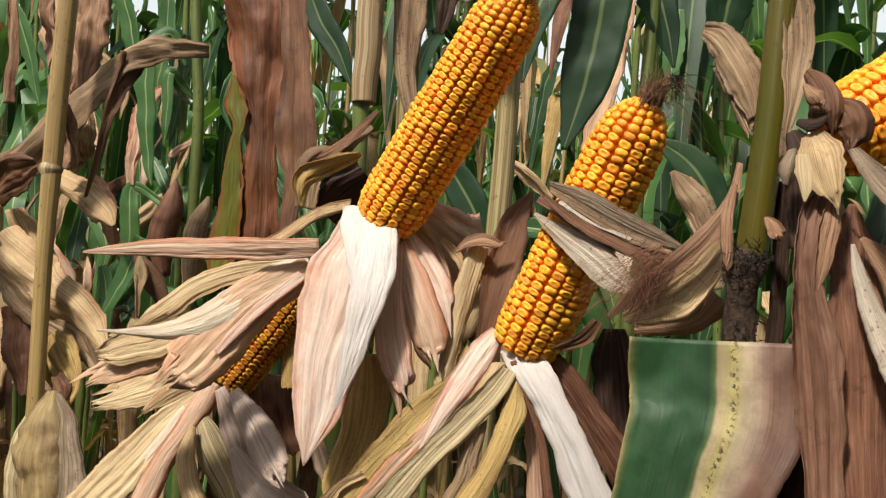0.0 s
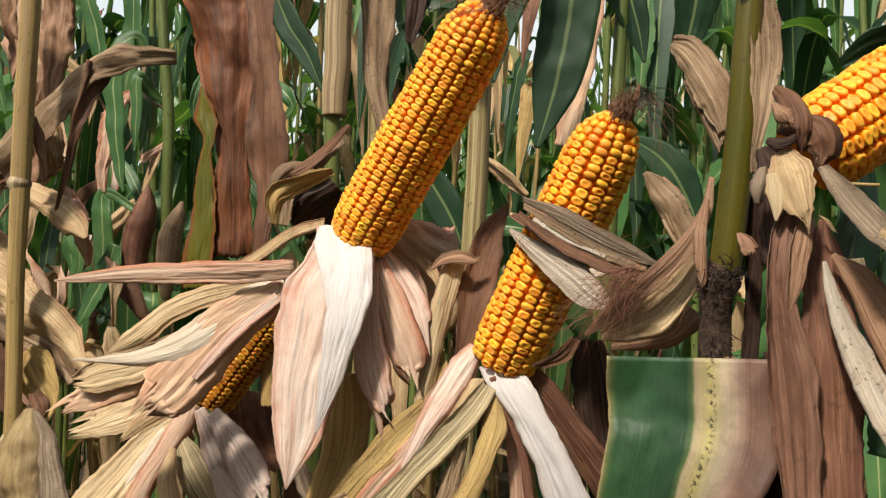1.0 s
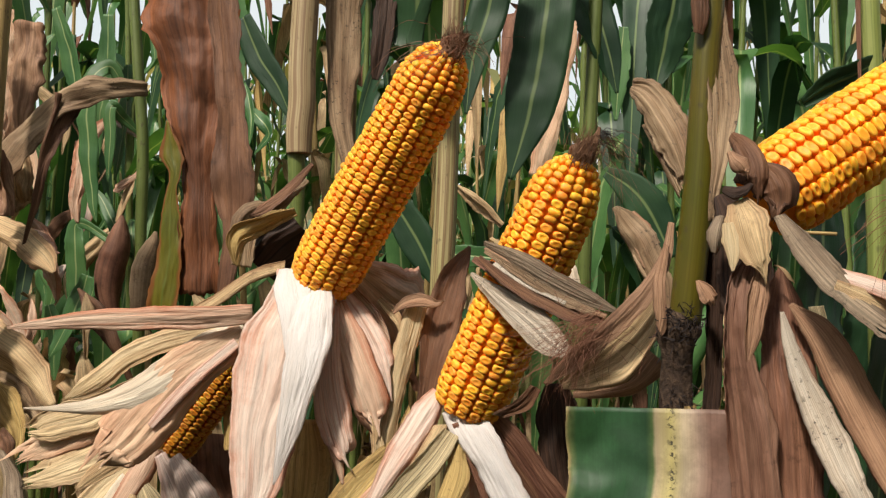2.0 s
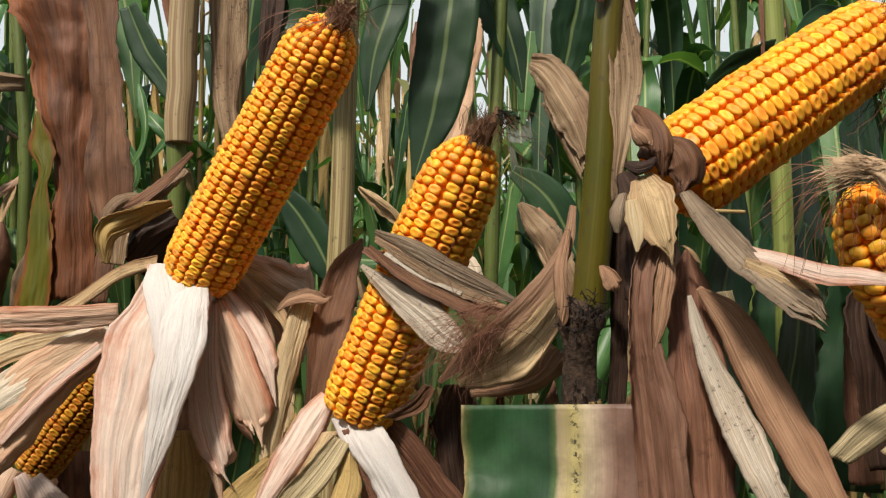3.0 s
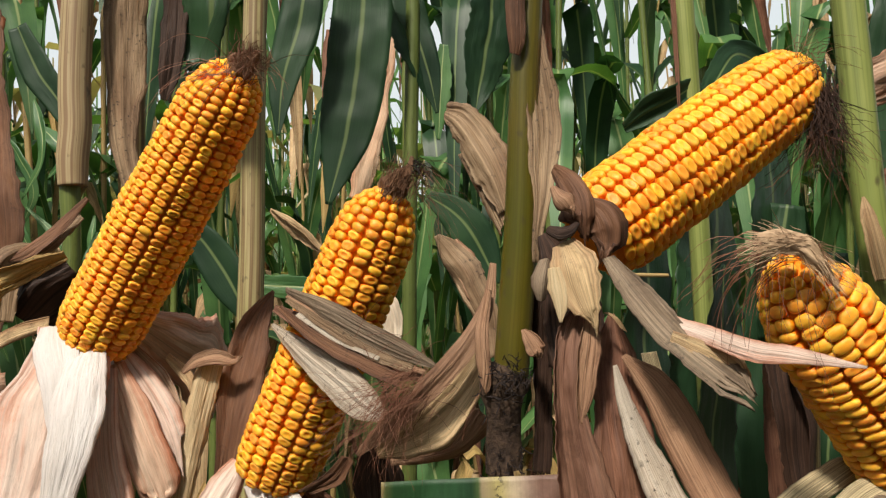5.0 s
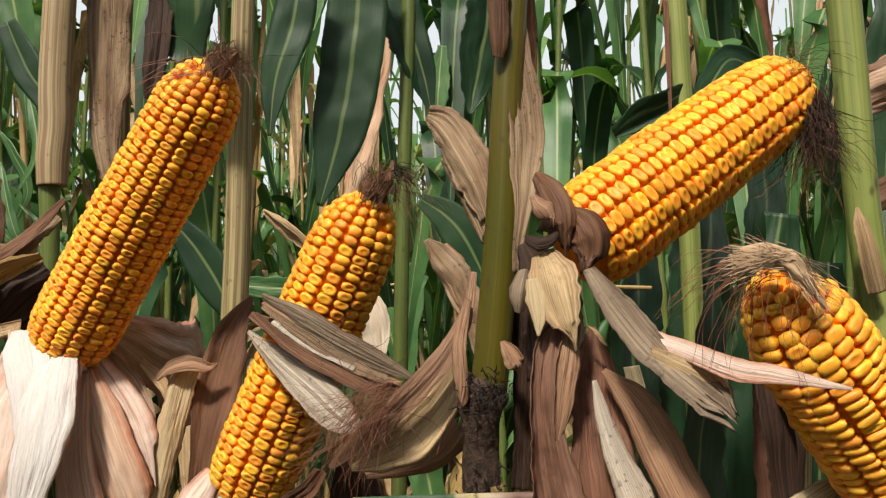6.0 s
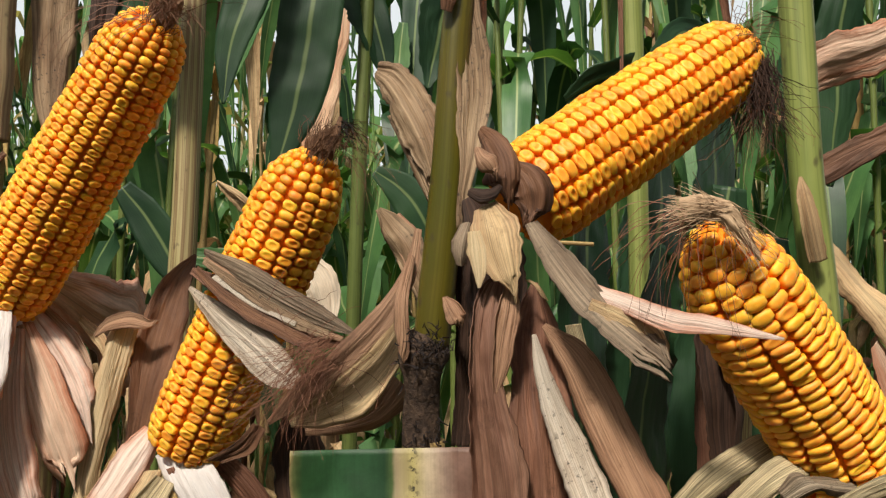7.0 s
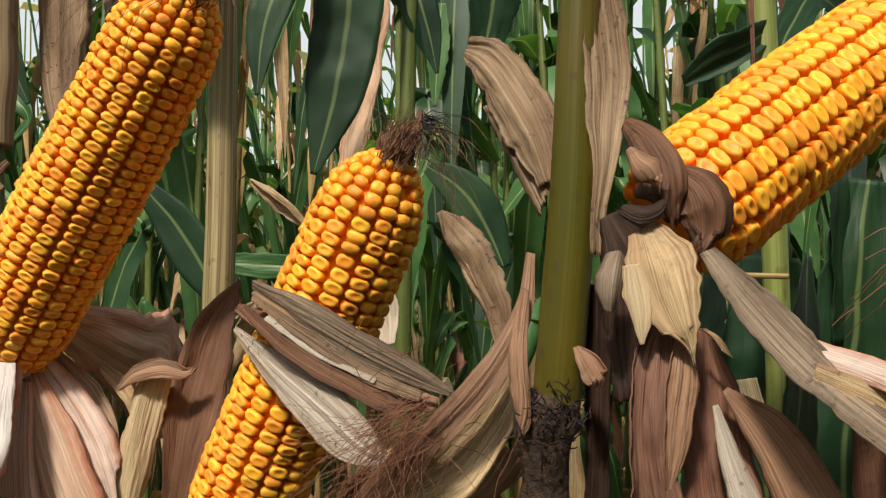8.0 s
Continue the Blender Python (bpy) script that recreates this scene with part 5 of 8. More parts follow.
sheet("husk", [(-0.011, 0.678, 1.079, 0.0045, 0.0000, 0.0035), (-0.018, 0.678, 1.056, 0.0080, 0.0000, 0.0025), (-0.022, 0.678, 1.038, 0.0085, 0.0000, 0.0010), (-0.031, 0.678, 1.019, 0.0100, 0.0000, 0.0010), (-0.061, 0.678, 0.956, 0.0080, 0.0000, 0.0008)], "grey", ear_b, crease=1.0, ripple=0.16, pleat=0.08, ragged=0.12, seed=58)
sheet("husk", [(0.014, 0.693, 1.133, 0.0150, 0.0000, -0.0008), (0.025, 0.683, 1.116, 0.0152, 0.0000, 0.0014), (0.040, 0.678, 1.092, 0.0169, 0.0000, 0.0000), (0.053, 0.675, 1.068, 0.0172, 0.0000, 0.0000), (0.070, 0.673, 1.030, 0.0155, 0.0000, 0.0015), (0.099, 0.670, 0.966, 0.0124, 0.0000, 0.0012)], "white", ear_b, "white papery husk", bow=0.12, crease=0.3, seed=59)
sheet("husk", [(0.009, 0.688, 1.125, 0.0025, 0.0000, 0.0010), (0.021, 0.688, 1.098, 0.0025, 0.0000, 0.0015), (0.032, 0.688, 1.071, 0.0025, 0.0000, 0.0015), (0.040, 0.688, 1.023, 0.0040, 0.0000, 0.0005), (0.052, 0.688, 0.954, 0.0032, 0.0000, 0.0004)], "mauve", ear_b, crease=1.0, ripple=0.16, pleat=0.08, ragged=0.12, seed=60)
sheet("husk", [(0.022, 0.698, 1.087, 0.0050, 0.0000, 0.0005), (0.026, 0.698, 1.058, 0.0055, 0.0000, 0.0005), (0.029, 0.698, 1.020, 0.0065, 0.0000, 0.0005), (0.035, 0.698, 0.950, 0.0052, 0.0000, 0.0004)], "pink", ear_b, seed=61)
sheet("husk", [(0.028, 0.703, 1.136, 0.0050, 0.0000, 0.0040), (0.051, 0.703, 1.112, 0.0075, 0.0000, 0.0040), (0.072, 0.703, 1.083, 0.0075, 0.0000, 0.0040), (0.096, 0.703, 1.051, 0.0090, 0.0000, 0.0050), (0.112, 0.703, 1.026, 0.0090, 0.0000, 0.0035), (0.150, 0.703, 0.967, 0.0072, 0.0000, 0.0028)], "mauve", ear_b, bow=0.2, crease=1.0, ripple=0.16, pleat=0.08, ragged=0.12, seed=62)
sheet("husk", [(0.043, 0.708, 1.107, 0.0030, 0.0000, 0.0025), (0.067, 0.708, 1.075, 0.0065, 0.0000, 0.0025), (0.088, 0.708, 1.042, 0.0060, 0.0000, 0.0005), (0.101, 0.708, 1.023, 0.0100, 0.0000, 0.0010), (0.141, 0.708, 0.965, 0.0080, 0.0000, 0.0008)], "brown", ear_b, crease=1.0, ripple=0.16, pleat=0.08, ragged=0.12, seed=63)
sheet("husk", [(-0.022, 0.702, 1.211, 0.0070, 0.0000, -0.0025), (-0.028, 0.700, 1.189, 0.0084, 0.0000, -0.0026), (-0.034, 0.699, 1.163, 0.0084, 0.0000, -0.0022), (-0.039, 0.698, 1.137, 0.0075, 0.0000, -0.0017), (-0.045, 0.698, 1.100, 0.0065, 0.0000, -0.0013)], "straw", plant_b, bow=0.04, crease=1.5, ripple=0.1, ragged=0.14, roll=0.9, pleat=0.05, seed=64)
sheet("leaf", [(0.014, 0.735, 1.254, 0.0009, 0.0000, -0.0006), (0.005, 0.728, 1.235, 0.0101, 0.0000, -0.0048), (-0.001, 0.720, 1.214, 0.0141, 0.0000, -0.0047), (-0.006, 0.714, 1.189, 0.0125, 0.0000, -0.0032), (-0.011, 0.710, 1.158, 0.0091, 0.0000, -0.0020), (-0.017, 0.708, 1.121, 0.0067, 0.0000, -0.0014)], "brown", plant_b, "brown dry leaf beside the ear", bow=-0.3, crease=0.8, ripple=0.12, ragged=0.1, seed=65)
sheet("husk", [(-0.039, 0.699, 1.203, 0.0009, 0.0000, -0.0010), (-0.030, 0.697, 1.210, 0.0018, 0.0000, -0.0037), (-0.017, 0.696, 1.213, 0.0002, 0.0000, -0.0055), (-0.006, 0.697, 1.211, 0.0004, 0.0000, -0.0038), (0.002, 0.700, 1.215, 0.0004, 0.0000, -0.0009)], "umber", plant_b, bow=0.08, crease=1.2, ripple=0.16, ragged=0.3, roll=0.8, tear=0.2, seed=66)
sheet("leaf", [(-0.054, 0.720, 1.213, 0.0015, 0.0000, 0.0020), (-0.043, 0.715, 1.204, 0.0025, 0.0000, 0.0035), (-0.036, 0.710, 1.195, 0.0025, 0.0000, 0.0020), (-0.032, 0.710, 1.179, 0.0015, 0.0000, 0.0015)], "tan", plant_b, seed=67)

# leaves of the olive plant folded across the second ear
sheet("leaf", [(0.031, 0.668, 1.253, 0.0008, 0.0000, 0.0016), (0.055, 0.640, 1.241, 0.0028, 0.0000, 0.0052), (0.076, 0.628, 1.229, 0.0031, 0.0000, 0.0057), (0.097, 0.618, 1.218, 0.0027, 0.0000, 0.0050), (0.119, 0.606, 1.207, 0.0006, 0.0000, 0.0011)], "weathered", plant_c, "weathered dry leaf folded across the ear", bow=0.2, crease=0.9, ripple=0.08, pleat=0.05, ragged=0.08, seed=68)
sheet("leaf", [(0.032, 0.662, 1.249, 0.0006, 0.0000, 0.0008), (0.051, 0.644, 1.237, 0.0013, 0.0000, 0.0018), (0.072, 0.632, 1.223, 0.0014, 0.0000, 0.0023), (0.094, 0.622, 1.211, 0.0012, 0.0000, 0.0024), (0.113, 0.612, 1.204, 0.0006, 0.0000, 0.0016)], "umber", plant_c, bow=0.4, crease=0.9, ripple=0.12, ragged=0.12, seed=69)
sheet("leaf", [(0.023, 0.674, 1.242, 0.0011, 0.0000, 0.0019), (0.048, 0.650, 1.229, 0.0033, 0.0000, 0.0055), (0.071, 0.638, 1.215, 0.0029, 0.0000, 0.0053), (0.093, 0.626, 1.205, 0.0018, 0.0000, 0.0053), (0.112, 0.614, 1.202, 0.0004, 0.0000, 0.0022)], "lilac", plant_c, bow=0.3, crease=1.0, ripple=0.12, pleat=0.06, ragged=0.12, seed=70)
sheet("leaf", [(0.021, 0.678, 1.232, 0.0009, 0.0000, 0.0010), (0.044, 0.648, 1.215, 0.0050, 0.0000, 0.0056), (0.063, 0.630, 1.201, 0.0069, 0.0000, 0.0078), (0.078, 0.620, 1.188, 0.0063, 0.0000, 0.0075), (0.092, 0.614, 1.179, 0.0014, 0.0000, 0.0018)], "mottled", plant_c, "pale dry leaf folded across the ear", bow=0.15, crease=0.6, ripple=0.08, pleat=0.03, ragged=0.06, seed=71)
sheet("leaf", [(0.029, 0.655, 1.242, -0.0010, 0.0000, -0.0015), (0.053, 0.636, 1.223, -0.0010, 0.0000, -0.0035), (0.082, 0.621, 1.208, -0.0015, 0.0000, -0.0035), (0.100, 0.611, 1.200, -0.0010, 0.0000, -0.0035)], "brown", plant_c, ragged=0.25, crease=1.3, seed=72)
sheet("leaf", [(0.033, 0.656, 1.247, -0.0010, 0.0000, -0.0015), (0.056, 0.637, 1.232, -0.0010, 0.0000, -0.0025), (0.084, 0.621, 1.215, -0.0015, 0.0000, -0.0030), (0.106, 0.609, 1.206, -0.0010, 0.0000, -0.0020)], "grey", plant_c, ragged=0.25, crease=1.3, seed=73)
sheet("leaf", [(0.040, 0.648, 1.238, -0.0010, 0.0000, -0.0010), (0.063, 0.632, 1.223, -0.0010, 0.0000, -0.0010), (0.088, 0.618, 1.212, -0.0005, 0.0000, -0.0010)], "mottled", plant_c, ragged=0.25, seed=74)
sheet("leaf", [(0.153, 0.620, 1.263, 0.0018, 0.0000, -0.0003), (0.149, 0.612, 1.243, 0.0036, 0.0000, -0.0010), (0.140, 0.604, 1.225, 0.0046, 0.0000, -0.0028), (0.126, 0.598, 1.208, 0.0046, 0.0000, -0.0043), (0.108, 0.597, 1.191, 0.0041, 0.0000, -0.0044), (0.091, 0.600, 1.176, 0.0035, 0.0000, -0.0039), (0.075, 0.605, 1.162, 0.0008, 0.0000, -0.0009)], "umber", plant_c, "tan sheath leaf bent from the stalk", bow=0.3, crease=0.7, ripple=0.06, pleat=0.04, ragged=0.06, seed=75)
sheet("leaf", [(0.146, 0.622, 1.211, 0.0077, 0.0000, -0.0049), (0.132, 0.616, 1.191, 0.0108, 0.0000, -0.0088), (0.116, 0.611, 1.176, 0.0096, 0.0000, -0.0120), (0.100, 0.611, 1.167, 0.0045, 0.0000, -0.0086), (0.085, 0.613, 1.161, 0.0012, 0.0000, -0.0029)], "tan", plant_c, bow=-0.25, crease=0.3, ripple=0.05, pleat=0.04, seed=76)
sheet("leaf", [(0.145, 0.634, 1.179, 0.0120, 0.0000, -0.0105), (0.130, 0.632, 1.162, 0.0051, 0.0000, -0.0073), (0.111, 0.630, 1.156, 0.0012, 0.0000, -0.0048), (0.092, 0.630, 1.154, 0.0003, 0.0000, -0.0021)], "umber", plant_c, crease=0.8, ripple=0.12, ragged=0.12, seed=77)
sheet("leaf", [(0.149, 0.610, 1.248, 0.0015, 0.0000, -0.0015), (0.143, 0.592, 1.226, 0.0030, 0.0000, -0.0015), (0.143, 0.588, 1.206, 0.0035, 0.0000, -0.0060), (0.142, 0.588, 1.196, 0.0015, 0.0000, -0.0035)], "umber", plant_c, bow=0.5, crease=1.0, ripple=0.16, pleat=0.08, ragged=0.12, seed=78)
sheet("leaf", [(0.069, 0.620, 1.159, 0.0030, 0.0000, -0.0015), (0.060, 0.625, 1.147, 0.0045, 0.0000, -0.0025), (0.044, 0.630, 1.139, 0.0045, 0.0000, -0.0010)], "brown", plant_c, crease=1.0, ripple=0.16, pleat=0.08, ragged=0.12, seed=79)
sheet("leaf", [(0.167, 0.585, 1.425, 0.0070, 0.0000, 0.0000), (0.166, 0.583, 1.397, 0.0055, 0.0000, 0.0000), (0.166, 0.583, 1.380, 0.0045, 0.0000, -0.0010), (0.165, 0.585, 1.371, 0.0030, 0.0000, -0.0010)], "brown", plant_c, "brown sheath round the top of the stalk", bow=0.6, ragged=0.15, seed=80)
sheet("husk", [(0.131, 0.648, 1.356, 0.0025, 0.0000, 0.0043), (0.140, 0.640, 1.349, 0.0075, 0.0000, 0.0077), (0.150, 0.632, 1.332, 0.0107, 0.0000, 0.0064), (0.158, 0.625, 1.313, 0.0094, 0.0000, 0.0036), (0.163, 0.620, 1.292, 0.0059, 0.0000, 0.0019)], "grey", plant_c, "brown torn sheath tip", bow=0.15, crease=1.4, ripple=0.2, ragged=0.22, roll=0.8, pleat=0.08, seed=81)
sheet("leaf", [(0.138, 0.640, 1.329, 0.0015, 0.0000, 0.0005), (0.148, 0.635, 1.313, 0.0040, 0.0000, 0.0010), (0.155, 0.630, 1.300, 0.0055, 0.0000, 0.0035), (0.161, 0.625, 1.284, 0.0035, 0.0000, 0.0065)], "grey", plant_c, bow=0.3, crease=1.0, ripple=0.16, pleat=0.08, ragged=0.12, seed=82)
sheet("husk", [(0.174, 0.600, 1.426, 0.0066, 0.0000, 0.0005), (0.175, 0.599, 1.386, 0.0072, 0.0000, 0.0008), (0.178, 0.597, 1.359, 0.0086, 0.0000, 0.0011), (0.180, 0.594, 1.334, 0.0088, 0.0000, 0.0004), (0.178, 0.590, 1.312, 0.0073, 0.0000, -0.0004), (0.176, 0.586, 1.294, 0.0046, 0.0000, -0.0005), (0.173, 0.585, 1.276, 0.0031, 0.0000, -0.0004), (0.172, 0.585, 1.260, 0.0028, 0.0000, -0.0003)], "grey", plant_c, "brown dry sheath beside the stalk", bow=0.3, crease=1.4, ripple=0.14, pleat=0.1, ragged=0.12, roll=0.8, crumple=0.06, seed=83)
sheet("leaf", [(0.186, 0.610, 1.420, 0.0030, 0.0000, 0.0000), (0.186, 0.610, 1.381, 0.0035, 0.0000, 0.0000), (0.186, 0.605, 1.351, 0.0025, 0.0000, -0.0035), (0.187, 0.600, 1.323, 0.0020, 0.0000, -0.0015)], "mauve", plant_c, bow=0.3, crease=1.0, ripple=0.16, pleat=0.08, ragged=0.12, seed=84)
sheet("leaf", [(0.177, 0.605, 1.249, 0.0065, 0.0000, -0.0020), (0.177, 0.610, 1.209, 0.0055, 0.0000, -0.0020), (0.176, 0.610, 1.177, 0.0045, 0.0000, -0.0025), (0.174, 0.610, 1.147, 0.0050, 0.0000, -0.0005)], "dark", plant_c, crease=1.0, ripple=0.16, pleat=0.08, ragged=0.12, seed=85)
# two near-black sheets, coloured as the shade low between the plants
sheet("husk", [(0.193, 0.605, 1.156, 0.0112, -0.0000, 0.0005), (0.192, 0.604, 1.115, 0.0159, 0.0000, 0.0009), (0.186, 0.603, 1.077, 0.0238, 0.0000, 0.0017), (0.179, 0.602, 1.040, 0.0301, 0.0000, 0.0025), (0.173, 0.602, 0.999, 0.0239, 0.0000, 0.0023)], "dark", plant_c, "withered husk, dark brown with shade in its colour", bow=0.2, crease=1.0, ripple=0.15, ragged=0.12, roll=0.5, seed=253)
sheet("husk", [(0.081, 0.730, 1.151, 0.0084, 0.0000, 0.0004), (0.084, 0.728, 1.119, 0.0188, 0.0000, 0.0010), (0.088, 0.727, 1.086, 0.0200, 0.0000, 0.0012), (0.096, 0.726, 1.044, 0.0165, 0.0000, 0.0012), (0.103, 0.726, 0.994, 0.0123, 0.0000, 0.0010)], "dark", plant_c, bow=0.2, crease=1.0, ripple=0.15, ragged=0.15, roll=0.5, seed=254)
sheet("husk", [(0.164, 0.588, 1.226, 0.0010, 0.0000, 0.0005), (0.167, 0.583, 1.221, 0.0036, 0.0000, 0.0022), (0.170, 0.581, 1.215, 0.0047, 0.0000, 0.0019), (0.172, 0.583, 1.208, 0.0017, 0.0000, 0.0003)], "umber", plant_c, bow=-0.2, crease=1.3, ripple=0.2, ragged=0.2, tear=0.4, roll=0.8, seed=86)
sheet("husk", [(0.180, 0.568, 1.308, 0.0023, 0.0000, 0.0020), (0.184, 0.558, 1.300, 0.0063, 0.0000, 0.0044), (0.188, 0.552, 1.290, 0.0092, 0.0000, 0.0038), (0.189, 0.550, 1.281, 0.0087, 0.0000, 0.0015), (0.191, 0.552, 1.271, 0.0045, 0.0000, 0.0004), (0.192, 0.556, 1.261, 0.0019, 0.0000, 0.0001)], "brown", ear_c, "torn brown husk with a pale rim", bow=0.5, tear=0.2, roll=0.9, crease=1.0, ripple=0.16, pleat=0.06, ragged=0.16, crumple=0.06, seed=240)
sheet("husk", [(0.193, 0.556, 1.289, 0.0021, 0.0000, 0.0025), (0.198, 0.549, 1.283, 0.0072, 0.0000, 0.0059), (0.201, 0.546, 1.276, 0.0111, 0.0000, 0.0035), (0.202, 0.547, 1.268, 0.0099, 0.0000, -0.0015), (0.199, 0.550, 1.259, 0.0055, 0.0000, -0.0019), (0.197, 0.556, 1.251, 0.0015, 0.0000, -0.0005)], "brown", ear_c, "brown husk torn open round the ear", bow=0.6, tear=0.2, roll=0.9, crease=1.0, ripple=0.16, pleat=0.06, ragged=0.16, crumple=0.06, seed=241)
sheet("husk", [(0.175, 0.546, 1.295, 0.0014, 0.0000, 0.0008), (0.177, 0.542, 1.290, 0.0030, 0.0000, 0.0026), (0.180, 0.541, 1.287, 0.0041, 0.0000, 0.0032), (0.183, 0.542, 1.282, 0.0032, 0.0000, 0.0010), (0.184, 0.544, 1.277, 0.0010, 0.0000, 0.0001)], "umber", ear_c, bow=0.4, tear=0.25, roll=0.8, crease=1.0, ripple=0.16, pleat=0.06, ragged=0.16, crumple=0.06, seed=243)
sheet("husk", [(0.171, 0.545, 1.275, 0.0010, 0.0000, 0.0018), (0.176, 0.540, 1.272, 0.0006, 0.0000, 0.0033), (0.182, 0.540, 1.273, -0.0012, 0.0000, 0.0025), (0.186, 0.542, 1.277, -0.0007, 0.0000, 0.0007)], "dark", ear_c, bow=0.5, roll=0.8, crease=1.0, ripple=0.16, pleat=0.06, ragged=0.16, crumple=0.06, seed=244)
# dark sheet standing in for the shaded hollow behind the torn husks
sheet("husk", [(0.175, 0.575, 1.275, 0.0037, 0.0000, 0.0021), (0.182, 0.572, 1.262, 0.0115, 0.0000, 0.0050), (0.187, 0.570, 1.246, 0.0159, 0.0000, 0.0024), (0.187, 0.570, 1.227, 0.0152, 0.0000, -0.0005), (0.185, 0.572, 1.205, 0.0110, 0.0000, -0.0007)], "dark", ear_c, "withered husk, dark brown with shade in its colour", bow=0.2, roll=0.5, crease=1.0, ripple=0.16, pleat=0.06, ragged=0.16, crumple=0.06, seed=246)
sheet("husk", [(0.172, 0.552, 1.261, 0.0030, 0.0000, -0.0009), (0.169, 0.548, 1.253, 0.0048, 0.0000, -0.0010), (0.168, 0.548, 1.246, 0.0044, 0.0000, -0.0003), (0.168, 0.550, 1.240, 0.0021, 0.0000, -0.0000)], "weathered", ear_c, bow=0.7, crease=1.0, ripple=0.1, pleat=0.16, ragged=0.1, seed=247)

# husks of the third ear
sheet("husk", [(0.179, 0.545, 1.268, 0.0054, 0.0000, 0.0020), (0.182, 0.540, 1.257, 0.0103, 0.0000, 0.0033), (0.184, 0.538, 1.247, 0.0101, 0.0000, 0.0030), (0.187, 0.536, 1.236, 0.0071, 0.0000, 0.0021), (0.190, 0.536, 1.227, 0.0037, 0.0000, 0.0009), (0.192, 0.536, 1.217, 0.0007, 0.0000, 0.0002)], "tan", ear_c, "torn yellowish husk with ragged edges", bow=0.12, crease=0.8, ripple=0.12, ragged=0.24, roll=0.5, pleat=0.04, tear=0.15, crumple=0.05, seed=96)
sheet("husk", [(0.173, 0.541, 1.256, 0.0028, 0.0000, 0.0003), (0.174, 0.539, 1.247, 0.0043, 0.0000, 0.0005), (0.175, 0.538, 1.238, 0.0033, 0.0000, 0.0004), (0.175, 0.538, 1.230, 0.0006, 0.0000, 0.0001)], "straw", ear_c, ragged=0.2, roll=0.4, ripple=0.12, crumple=0.05, seed=97)
sheet("husk", [(0.187, 0.552, 1.239, 0.0013, 0.0000, -0.0004), (0.181, 0.546, 1.224, 0.0083, 0.0000, -0.0019), (0.178, 0.543, 1.207, 0.0090, 0.0000, -0.0007), (0.178, 0.542, 1.190, 0.0084, 0.0000, 0.0005), (0.180, 0.541, 1.172, 0.0101, 0.0000, 0.0013), (0.183, 0.540, 1.152, 0.0116, 0.0000, 0.0011), (0.186, 0.538, 1.118, 0.0125, 0.0000, 0.0008), (0.188, 0.536, 1.076, 0.0111, 0.0000, 0.0005), (0.196, 0.532, 0.916, 0.0089, 0.0000, 0.0004)], "lilac", ear_c, "long wrinkled brown husk", bow=0.05, crease=1.7, ripple=0.16, ragged=0.16, steps=64, crumple=0.1, pleat=0.06, roll=0.8, seed=99)
sheet("husk", [(0.206, 0.568, 1.233, 0.0015, 0.0000, -0.0000), (0.205, 0.564, 1.211, 0.0120, 0.0000, -0.0001), (0.204, 0.560, 1.186, 0.0140, 0.0000, 0.0004), (0.205, 0.556, 1.163, 0.0154, 0.0000, 0.0012), (0.207, 0.550, 1.121, 0.0156, 0.0000, 0.0009), (0.209, 0.545, 1.072, 0.0128, 0.0000, 0.0004), (0.216, 0.537, 0.912, 0.0102, 0.0000, 0.0003)], "mauve", ear_c, bow=0.2, crease=1.0, ripple=0.12, ragged=0.1, steps=60, crumple=0.05, seed=101)
sheet("husk", [(0.191, 0.548, 1.237, 0.0005, 0.0000, -0.0000), (0.189, 0.541, 1.222, 0.0051, 0.0000, -0.0005), (0.186, 0.539, 1.207, 0.0056, 0.0000, -0.0007), (0.184, 0.538, 1.195, 0.0043, 0.0000, -0.0006), (0.182, 0.538, 1.183, 0.0010, 0.0000, -0.0002)], "umber", ear_c, bow=0.1, crease=1.5, ripple=0.16, ragged=0.16, crumple=0.08, pleat=0.06, roll=0.8, seed=100)
sheet("husk", [(0.199, 0.550, 1.234, 0.0010, 0.0000, 0.0000), (0.203, 0.548, 1.231, 0.0015, 0.0000, -0.0005), (0.207, 0.548, 1.225, 0.0015, 0.0000, -0.0010)], "tan", ear_c, ragged=0.2, seed=102)
sheet("husk", [(0.207, 0.552, 1.213, 0.0009, 0.0000, 0.0008), (0.219, 0.547, 1.199, 0.0062, 0.0000, 0.0042), (0.229, 0.542, 1.180, 0.0092, 0.0000, 0.0048), (0.237, 0.537, 1.161, 0.0099, 0.0000, 0.0047), (0.250, 0.528, 1.131, 0.0093, 0.0000, 0.0041), (0.264, 0.520, 1.098, 0.0066, 0.0000, 0.0028), (0.332, 0.501, 0.938, 0.0053, 0.0000, 0.0022)], "umber", ear_c, "tan-brown husk with fine veins", bow=0.15, crease=0.7, ripple=0.06, pleat=0.05, ragged=0.06, steps=60, seed=104)
sheet("husk", [(0.201, 0.545, 1.209, 0.0009, 0.0000, 0.0003), (0.204, 0.540, 1.193, 0.0040, 0.0000, 0.0012), (0.209, 0.535, 1.176, 0.0067, 0.0000, 0.0024), (0.215, 0.528, 1.159, 0.0082, 0.0000, 0.0032), (0.222, 0.515, 1.135, 0.0074, 0.0000, 0.0028), (0.232, 0.505, 1.106, 0.0056, 0.0000, 0.0020), (0.287, 0.477, 0.946, 0.0045, 0.0000, 0.0016)], "mottled", ear_c, "pale mottled husk", bow=0.15, crease=0.6, ragged=0.12, steps=60, seed=105)
